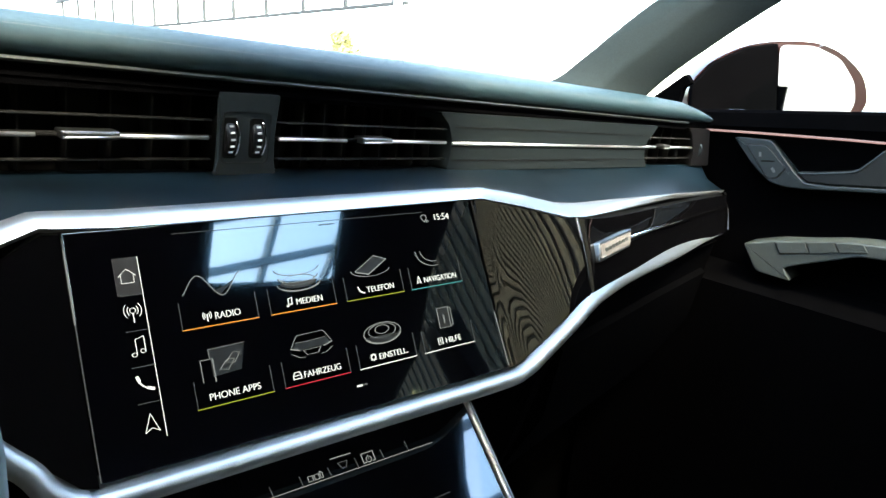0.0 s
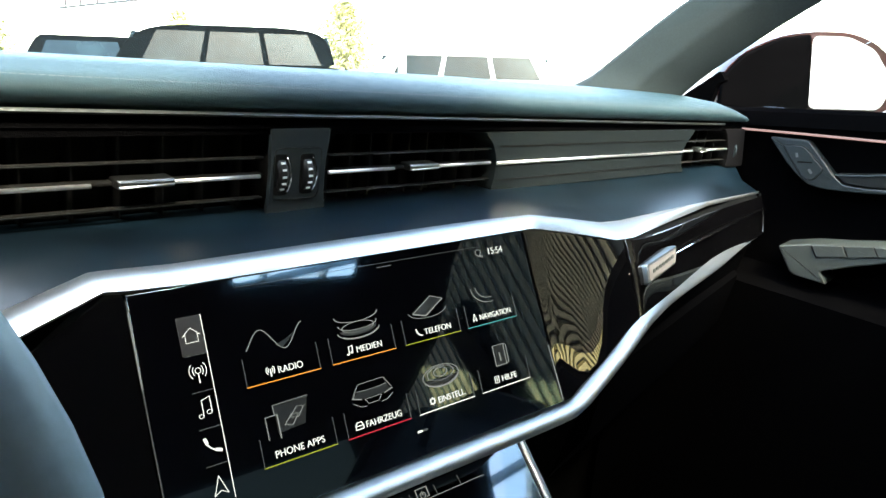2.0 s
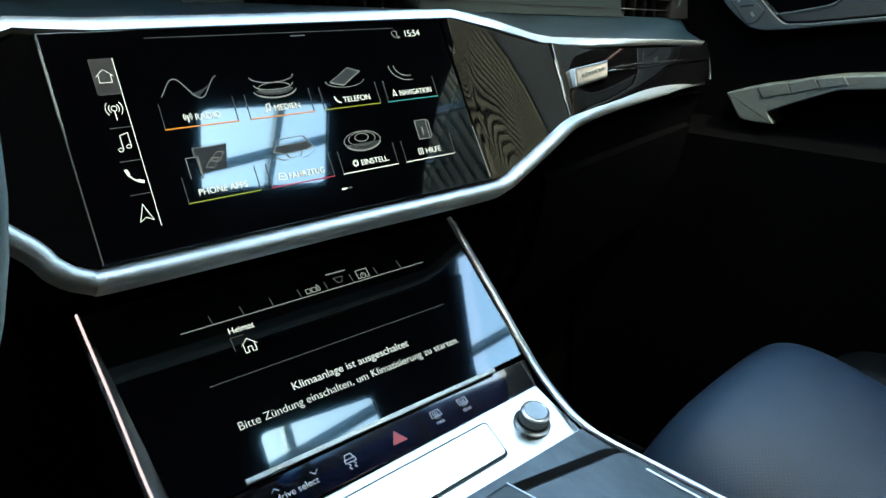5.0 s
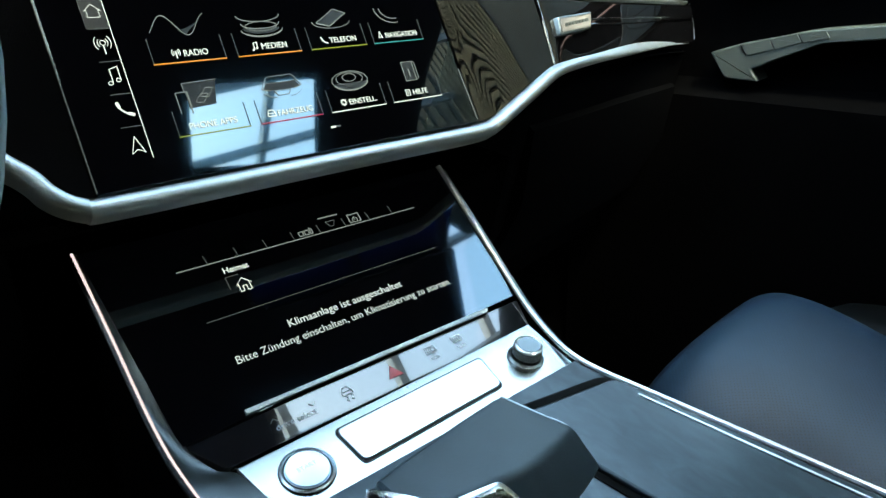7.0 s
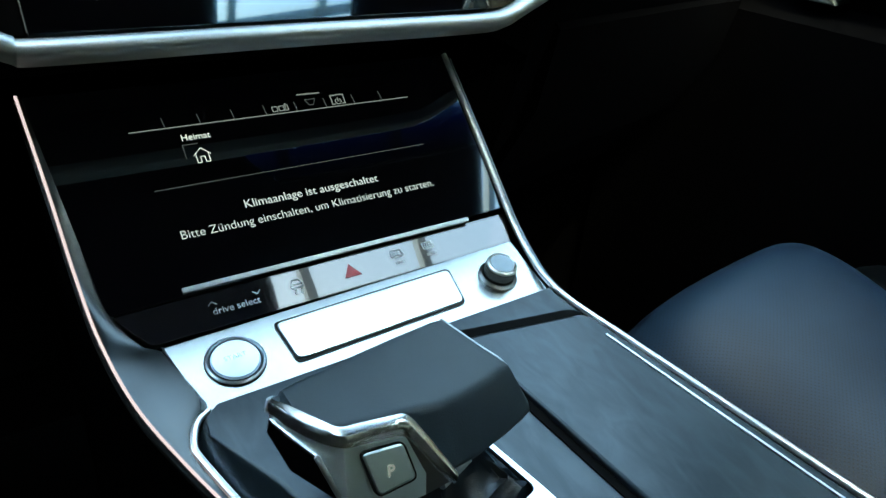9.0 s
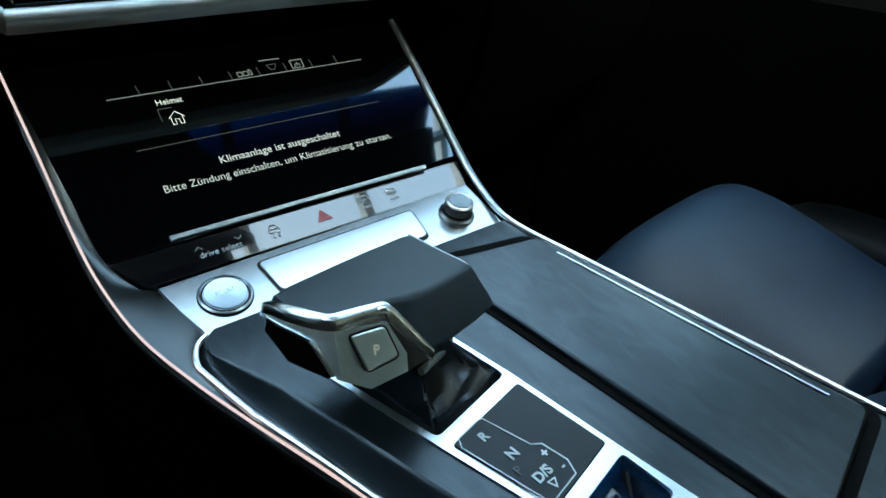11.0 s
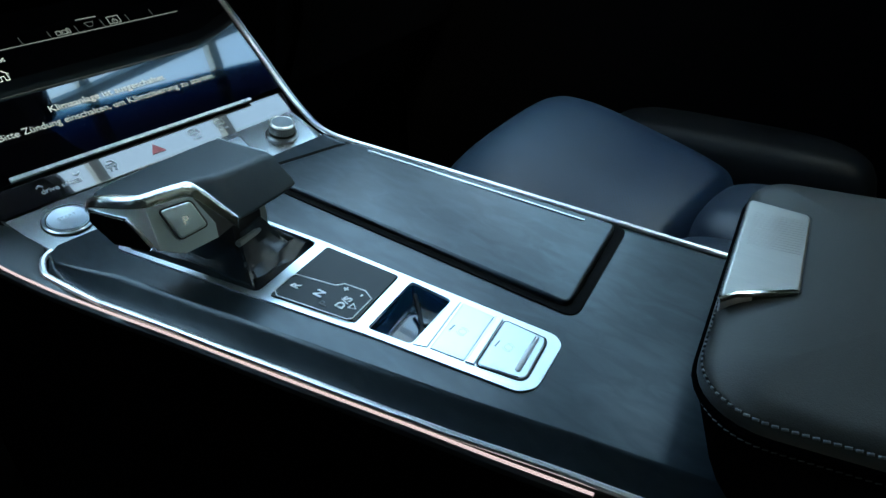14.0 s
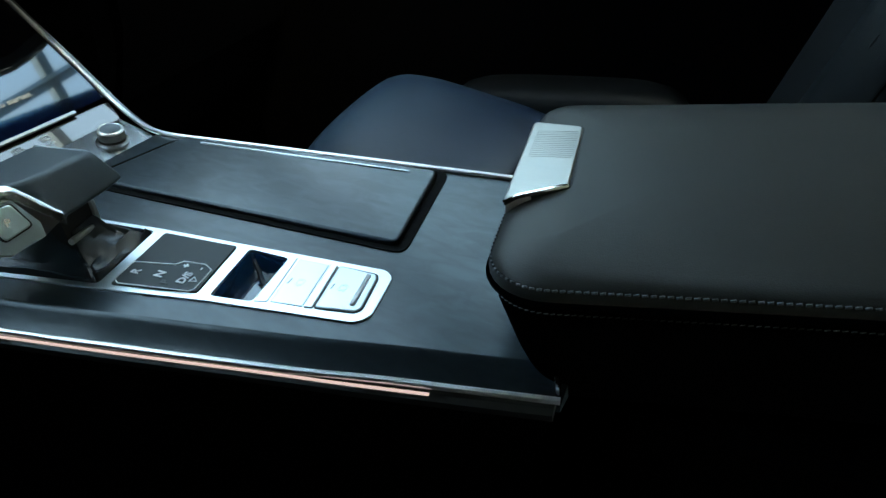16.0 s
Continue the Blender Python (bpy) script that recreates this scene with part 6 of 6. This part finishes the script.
part("latch_edge", tube([FA.at(0.0772, -0.0262, 0.0002), FA.at(0.0755, -0.0240, 0.0008), FA.at(0.0640, -0.003, 0.0008), FA.at(0.0600, 0.0030, -0.0012)], 0.0015, 8), CHROME, lt, "bright chrome lower edge")

# ---- passenger seat ----
seat = thing("passenger_seat", (0.5, -0.1, 0.26), "black perforated leather passenger seat", "car seat")


def sp(cx, cy, rx, ry, z0, z1, nose, name, label, turn=0.0, skin=None):
    rings = []
    for h, k in ((0, 0.92), (0.35, 1.0), (0.7, 0.99), (0.82, 0.96), (0.90, 0.91), (0.95, 0.83), (0.98, 0.72), (0.995, 0.55), (1.0, 0.35), (1.0, 0.05)):
        ring = []
        for j in range(40):
            a = 2 * math.pi * j / 40
            c, s = math.cos(a), math.sin(a)
            e = 0.55
            px = math.copysign(abs(c) ** e, c) * rx * k
            py = math.copysign(abs(s) ** e, s) * ry * k
            z = z0 + (z1 - z0) * h + nose * (py / ry) * h
            x, y = cx + px * math.cos(turn) - py * math.sin(turn), cy + px * math.sin(turn) + py * math.cos(turn)
            ring.append((x, y, z))
        rings.append(ring)
    return part(name, loft(rings), skin or SEAT_LEATHER, seat, label)


CUSH = [(0.225, 0.45), (0.235, 0.53), (0.258, 0.590), (0.295, 0.630), (0.35, 0.655), (0.43, 0.668), (0.51, 0.672), (0.545, 0.660), (0.570, 0.635), (0.580, 0.58), (0.580, 0.45)]
CUSH = [(p.x, p.y) for p in spline([(x, z, 0) for x, z in CUSH], 34)]
rings = []
PROF = spline([(0.262, 0.78, 0.50), (0.260, 0.86, 0.66), (0.254, 0.91, 0.80), (0.243, 0.95, 0.90), (0.225, 0.97, 0.955), (0.20, 0.985, 0.975), (0.16, 0.99, 0.962), (0.10, 0.99, 0.905), (0.04, 0.98, 0.845), (0.008, 0.97, 0.80), (-0.004, 0.95, 0.76), (-0.012, 0.93, 0.66)], 40)
for y, k, kz in PROF:
    right = 0.90
    rings.append([(0.415 + (x - 0.40) * k * (right if x > 0.40 else 1), y, 0.455 + (z - 0.45) * kz) for x, z in CUSH])
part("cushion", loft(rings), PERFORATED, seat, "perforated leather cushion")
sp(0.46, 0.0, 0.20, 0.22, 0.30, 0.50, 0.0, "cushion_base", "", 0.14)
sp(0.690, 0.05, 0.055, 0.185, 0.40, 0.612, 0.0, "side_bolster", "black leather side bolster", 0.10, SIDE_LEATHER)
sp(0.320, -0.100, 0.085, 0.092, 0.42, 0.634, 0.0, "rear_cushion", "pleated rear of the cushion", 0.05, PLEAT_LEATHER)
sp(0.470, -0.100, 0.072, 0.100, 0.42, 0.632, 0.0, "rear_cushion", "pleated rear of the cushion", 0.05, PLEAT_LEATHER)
sp(0.56, -0.42, 0.25, 0.10, 0.42, 0.70, 0.0, "backrest_foot", "", 0.14)
BACK = ((0.60, -0.267, 0.20, 0.06), (0.75, -0.333, 0.23, 0.06), (0.82, -0.364, 0.235, 0.06), (0.95, -0.422, 0.24, 0.06), (1.10, -0.478, 0.22, 0.05), (1.17, -0.51, 0.14, 0.03))


def back_ring(z, y, w, d):
    x = 0.52 - 0.14 * (y + 0.2)
    return [(x - w, y + 0.0, z), (x - w + 0.008, y + 0.020, z), (x - w + 0.02, y + 0.035, z), (x - w + 0.045, y + 0.052, z), (x - w + 0.06, y + 0.055, z), (x - w + 0.085, y + 0.052, z), (x - w + 0.11, y + 0.042, z), (x - w + 0.15, y, z), (x + w - 0.11, y, z), (x + w - 0.05, y + 0.05, z), (x + w, y + 0.02, z), (x + w, y - 2 * d, z), (x - w, y - 2 * d, z)]


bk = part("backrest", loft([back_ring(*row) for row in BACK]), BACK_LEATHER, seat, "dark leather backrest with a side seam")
part("seam", tube([Vector(back_ring(*row)[1]) + Vector((0.0006, -0.001, 0)) for row in BACK], 0.0020, 6), DEEP, bk)
for f, z0, z1 in ((0.35, 0.806, 0.826), (0.75, 0.782, 0.806)):
    run = []
    for z in (z0, (z0 + z1) / 2, z1):
        row = [tuple(a + (b - a) * (z - 0.75) / 0.07 for a, b in zip(BACK[1], BACK[2]))][0]
        ring = back_ring(*row)
        run.append(Vector(ring[4]).lerp(Vector(ring[2]), f) + Vector((0, -0.0006, 0)))
    part("fold", tube(spline(run, 8), [0.0004, 0.0012, 0.0020, 0.0026, 0.0028, 0.0022, 0.0014, 0.0004], 8), BACK_LEATHER, bk)

# ---- steering wheel ----
wheel = thing("steering_wheel", (-0.3625, 0.15, 1.022), "black leather steering wheel", "steering wheel")
WC, WR = Vector((-0.3625, 0.15, 1.022)), 0.167
wu = Vector((0, 0.371, 0.928))
part("rim", tube([WC + Vector((1, 0, 0)) * WR * math.cos(a) + wu * WR * math.sin(a) for a in (math.pi + 2 * math.pi * k / 72 for k in range(73))], 0.0155, 14, up=(0, -0.93, 0.37)), RIM_LEATHER, wheel, "black leather rim")
hub_ax = wu.cross(Vector((1, 0, 0)))
part("hub", lathe(WC - hub_ax * 0.03, hub_ax, [(0.0, 0.03), (0.05, 0.028), (0.07, 0.015), (0.07, -0.02), (0.0, -0.02)], 32), SOFT, wheel)
for a in (5, 175, 270):
    d = Vector((1, 0, 0)) * math.cos(radians(a)) + wu * math.sin(radians(a))
    part("spoke", tube([WC + d * 0.06 - hub_ax * 0.02, WC + d * 0.11 - hub_ax * 0.012, WC + d * 0.162], [0.022, 0.016, 0.012], 10, 0.5, up=hub_ax), SOFT, wheel)
part("column", tube([WC - hub_ax * 0.03, WC - hub_ax * 0.26], 0.04, 16), SOFT, wheel)

# ---- outside mirror ----
om = thing("wing_mirror", (0.93, 0.6, 1.03), "wing mirror in black and dark red housing", "mirror")
FM = Frame((0.93, 0.60, 1.10), (0.86, -0.51, 0.0), (0, 0, 1))
HOUS = [(-0.098, -0.056), (-0.104, -0.013), (-0.074, 0.028), (-0.019, 0.0575), (0.035, 0.0690), (0.10, 0.0735), (0.152, 0.0620), (0.206, 0.0260), (0.224, -0.0190), (0.205, -0.0480), (0.12, -0.0600), (0.0, -0.0600)]
rings = []
for depth, k in ((0.0, 1.0), (0.03, 0.99), (0.08, 0.85), (0.12, 0.5)):
    rings.append([FM.at(0.06 + (x - 0.06) * k, y * k, -depth) for x, y in ring_of(HOUS, 0.03, 3)])
part("housing", loft(rings), RED_PAINT, om, "dark red housing")
part("inner_cover", slab(FM, [(-0.096, -0.055), (-0.101, -0.013), (-0.072, 0.026), (-0.018, 0.0545), (0.034, 0.0650), (0.058, -0.052), (0.0, -0.058)], 0.008, 0.012, r=0.006, edge=0.003), SOFT, om)
part("mirror_glass", slab(FM, [(0.0590, -0.050), (0.0370, 0.0630), (0.1000, 0.0660), (0.1500, 0.0500), (0.1850, 0.0150), (0.1960, -0.0200), (0.1850, -0.0450)], 0.006, 0.005, r=0.012), MIRROR, om, "bright mirror glass")
part("stalk", tube([(0.80, 0.64, 1.020), (0.93, 0.64, 1.035)], 0.012, 10), DARK, om)

# ---- outside ----
ONE = Matrix.Identity(4)
gbm = bmesh.new()
bmesh.ops.create_grid(gbm, x_segments=40, y_segments=40, size=400)
single("ground", gbm, ASPHALT, (0, 0, 0), "grey asphalt car park", "ground", "structure", place=ONE)


def parked_car(x, y, turn, length, height, paint, label, estate=True):
    """A parked car: body, cabin, windows, wheels, lamps; its nose points along its own +x."""
    m = pose(x, y, 0, 0, 0, turn)
    car = thing("parked_car", (0, 0, 0), label, "car", "parked cars", m)
    L, H, Wd = length / 2, height, 0.90
    belt = H * 0.62
    prof = [(-L, 0.42), (-L + 0.02, belt - 0.05), (-L + 0.12, belt), (L - 1.5, belt - 0.02), (L - 0.35, belt - 0.2), (L - 0.03, 0.62), (L, 0.40), (L - 0.1, 0.24), (-L + 0.1, 0.26)]
    rings = []
    for v, k in ((-1.0, 0.94), (-0.94, 1.0), (0.94, 1.0), (1.0, 0.94)):
        rings.append([(px * (0.98 if k < 1 else 1), v * Wd, 0.25 + (pz - 0.25) * k) for px, pz in prof])
    part("body", loft(rings), paint, car)
    back = -L + (0.30 if estate else 0.75)
    cab = [tuple(p) for p in ring_of([(-L + 0.14, belt - 0.01), (back, H - 0.08), (back + 0.6, H), (0.1, H), (0.75, H - 0.10), (L - 1.35, belt - 0.02)], 0.35, 4)]
    rings = [[(px, v * Wd * (0.98 - 0.24 * (pz - belt) / (H - belt)), pz) for px, pz in cab] for v in (-1, -0.97, 0.97, 1)]
    cabin = part("cabin", loft(rings), paint, car)
    for s in (-1, 1):
        for a, b in ((0.03, 0.30), (0.33, 0.62), (0.65, 0.93)):
            def edge(t, h):
                lo = -L + 0.30 + t * (2 * L - 1.9)
                hi = back + 0.22 + t * (0.62 - back - 0.22)
                px = lo + (hi - lo) * h
                pz = belt + 0.04 + (H - belt - 0.14) * h
                return Vector((px, s * Wd * (0.985 - 0.24 * (pz - belt) / (H - belt)), pz))
            q = [edge(a, 0), edge(b, 0), edge(b, 1), edge(a, 1)]
            nrm = Vector((0, s * 0.012, 0))
            part("window", loft([[p - nrm for p in q], [p + nrm for p in q]]), CARGLASS, cabin)
    for q in ([(-L + 0.17, 0.62, belt + 0.05), (-L + 0.17, -0.62, belt + 0.05), (back - 0.03, -0.52, H - 0.13), (back - 0.03, 0.52, H - 0.13)],
              [(L - 1.52, 0.62, belt + 0.03), (L - 1.52, -0.62, belt + 0.03), (0.80, -0.52, H - 0.12), (0.80, 0.52, H - 0.12)]):
        q = [Vector(p) for p in q]
        nv = (q[1] - q[0]).cross(q[3] - q[0]).normalized() * 0.03
        part("window", loft([[p - nv for p in q], [p + nv for p in q]]), CARGLASS, cabin)
    if estate:
        for s in (-1, 1):
            part("roof_rail", tube([(back + 0.3, s * 0.62, H - 0.02), (back + 0.5, s * 0.64, H + 0.03), (0.1, s * 0.64, H + 0.03), (0.4, s * 0.62, H - 0.03)], 0.018, 6), STEEL, car)
    for px in (-L + 0.85, L - 0.9):
        for s in (-1, 1):
            w = part("wheel", lathe((px, s * 0.80, 0.33), (0, 1, 0), [(0.22, -0.1), (0.31, -0.11), (0.33, -0.08), (0.33, 0.08), (0.31, 0.11), (0.22, 0.1)], 24), TYRE, car)
            part("rim", lathe((px, s * 0.83, 0.33), (0, 1, 0), [(0.0, -0.06), (0.23, -0.08), (0.23, 0.08), (0.0, 0.06)], 20), SATIN, w)
    for s in (-1, 1):
        part("tail_lamp", brick((-L - 0.015, s * 0.62 - 0.16, belt - 0.32), (-L + 0.06, s * 0.62 + 0.16, belt - 0.15), 0.01), RED_PAINT, car)
        part("head_lamp", brick((L - 0.30, s * 0.64 - 0.18, 0.60), (L - 0.02, s * 0.64 + 0.18, 0.72), 0.01), SATIN, car)
    return car


CARGLASS = mat("pale reflecting car glass", (0.0045, 0.0090, 0.0110), 0.25, var=0.7, scale=2, blotch=0.9, spec=0.12)
PAINT_BLACK = mat("black car paint", (0.0024, 0.0030, 0.0034), 0.5, var=0.1, spec=0.0)
PAINT_SILVER = mat("silver car paint", (0.35, 0.36, 0.36), 0.4, var=0.1, spec=0.3)
parked_car(5.55, 11.55, 150, 5.0, 1.66, PAINT_BLACK, "black estate-like off-roader with roof rails parked outside")
parked_car(4.72, 13.70, 66, 4.3, 1.47, PAINT_BLACK, "dark small car parked further off", False)
parked_car(9.50, 9.80, 134, 4.9, 1.40, PAINT_SILVER, "silver estate car parked outside")


def tree(x, y, height, spread, label):
    t = thing("tree", (x, y, 0), label, "tree", "trees by the car park", ONE)
    rnd = random.Random(int(x * 10))
    part("trunk", tube([(x, y, 0), (x + 0.05, y, height * 0.4), (x, y + 0.05, height * 0.9)], [0.14, 0.10, 0.03], 8), BARK, t)
    for k in range(7):
        a, h = rnd.uniform(0, 6.28), height * rnd.uniform(0.25, 0.75)
        part("limb", tube([(x, y, h), (x + math.cos(a) * spread * 0.6, y + math.sin(a) * spread * 0.6, h + height * 0.12)], [0.05, 0.015], 5), BARK, t)
    bm = bmesh.new()
    for k in range(3600):
        h = rnd.uniform(0.18, 1.0)
        r = spread * math.sin(math.pi * min(1.0, 0.12 + h * 0.86)) ** 0.7 * (0.8 + 0.25 * math.sin(h * 17 + k % 5)) * math.sqrt(rnd.random())
        a = rnd.uniform(0, 6.283)
        c = Vector((x + r * math.cos(a), y + r * math.sin(a), h * height))
        d, e = Vector((rnd.gauss(0, 1), rnd.gauss(0, 1), rnd.gauss(0, 1))).normalized(), Vector((rnd.gauss(0, 1), rnd.gauss(0, 1), rnd.gauss(0, 1))).normalized()
        s = rnd.uniform(0.08, 0.18)
        vs = [bm.verts.new(c + d * s), bm.verts.new(c + e * s * 0.6), bm.verts.new(c - d * s), bm.verts.new(c - e * s * 0.6)]
        bm.faces.new(vs)
    cr = part("crown", bm, LEAF, t, smooth=False)
    cr["kind"] = "stuff"
    return t


tree(24.46, 31.43, 4.35, 1.75, "small yellow-green tree beside the car park")
tree(19.4, 40.44, 3.75, 1.3, "small yellowish tree beyond the cars")
tree(8.84, 38.16, 3.4, 1.3, "small tree at the edge of the car park")

# slatted wall behind the passenger side
wall = thing("slatted_wall", (4.3, -6.0, 0), "tall wall of warm wooden slats", "wall", place=ONE)
part("backing", brick((4.32, -13.0, 0), (4.55, 0.3, 5.0)), DARK, wall)
for k in range(40):
    y0 = -13.0 + 0.20 * k
    if -8.7 < y0 < -5.3:
        high = max(1.75, 2.05 + (-y0 - 6.1) * 0.5)
        part("slat", brick((4.29, y0, 0.02), (4.315, y0 + 0.11, 1.49)), DARK_SLAT, wall)
        part("slat", brick((4.29, y0, 1.50), (4.315, y0 + 0.11, high)), SUNLIT_SLAT, wall)
        part("slat", brick((4.29, y0, high + 0.01), (4.315, y0 + 0.11, 5.0)), DARK_SLAT, wall)
    else:
        part("slat", brick((4.29, y0, 0.02), (4.315, y0 + 0.11, 5.0)), DARK_SLAT, wall)
for k in range(31):
    y0 = -4.98 + 0.090 * k
    part("slat", brick((4.29, y0, 0.02), (4.315, y0 + 0.048, 1.15)), SLAT, wall)
    part("slat", brick((4.29, y0, 1.16), (4.315, y0 + 0.048, 1.62)), SUNLIT_SLAT, wall)
    part("slat", brick((4.29, y0, 1.63), (4.315, y0 + 0.048, 5.0)), SLAT, wall)

# glazed canopy ahead
can = thing("glazed_canopy", (23.3, 45, 0), "pale glazed canopy with slim grey mullions", "canopy", place=ONE)
part("edge_beam", brick((23.2, 25, 5.15), (23.4, 72, 5.32), 0.02), CANOPY_STEEL, can)
part("top_beam", brick((23.2, 25, 8.0), (23.4, 72, 8.3), 0.02), CANOPY_STEEL, can)
for k in range(13):
    y0 = 26 + 3.7 * k
    part("mullion", brick((23.22, y0 - 0.09, 5.3), (23.38, y0 + 0.09, 8.02)), CANOPY_STEEL, can)
for y0 in (25.3, 48, 71):
    part("post", brick((23.27, y0 - 0.03, 0), (23.33, y0 + 0.03, 5.2), 0.01), CANOPY_STEEL, can)

# glazed roof over the parking bay
gr = thing("glazed_roof", (1.0, 0.0, 4.5), "glazed roof of slim dark steel bars", "roof", place=ONE)
for k in range(16):
    x0 = -5.6 + 0.85 * k
    part("bar", brick((x0, -8, 4.5), (x0 + 0.06, 9, 4.58)), STEEL, gr)
for k in range(18):
    y0 = -7.9 + 0.98 * k
    part("bar", brick((-6, y0, 4.42), (8, y0 + 0.05, 4.5)), STEEL, gr)
for x0, y0 in ((-5.9, -7.8), (-5.9, 8.8), (7.9, -7.8), (7.9, 8.8)):
    part("post", tube([(x0, y0, 0), (x0, y0, 4.45)], 0.07, 8, up=(1, 0, 0)), STEEL, gr)
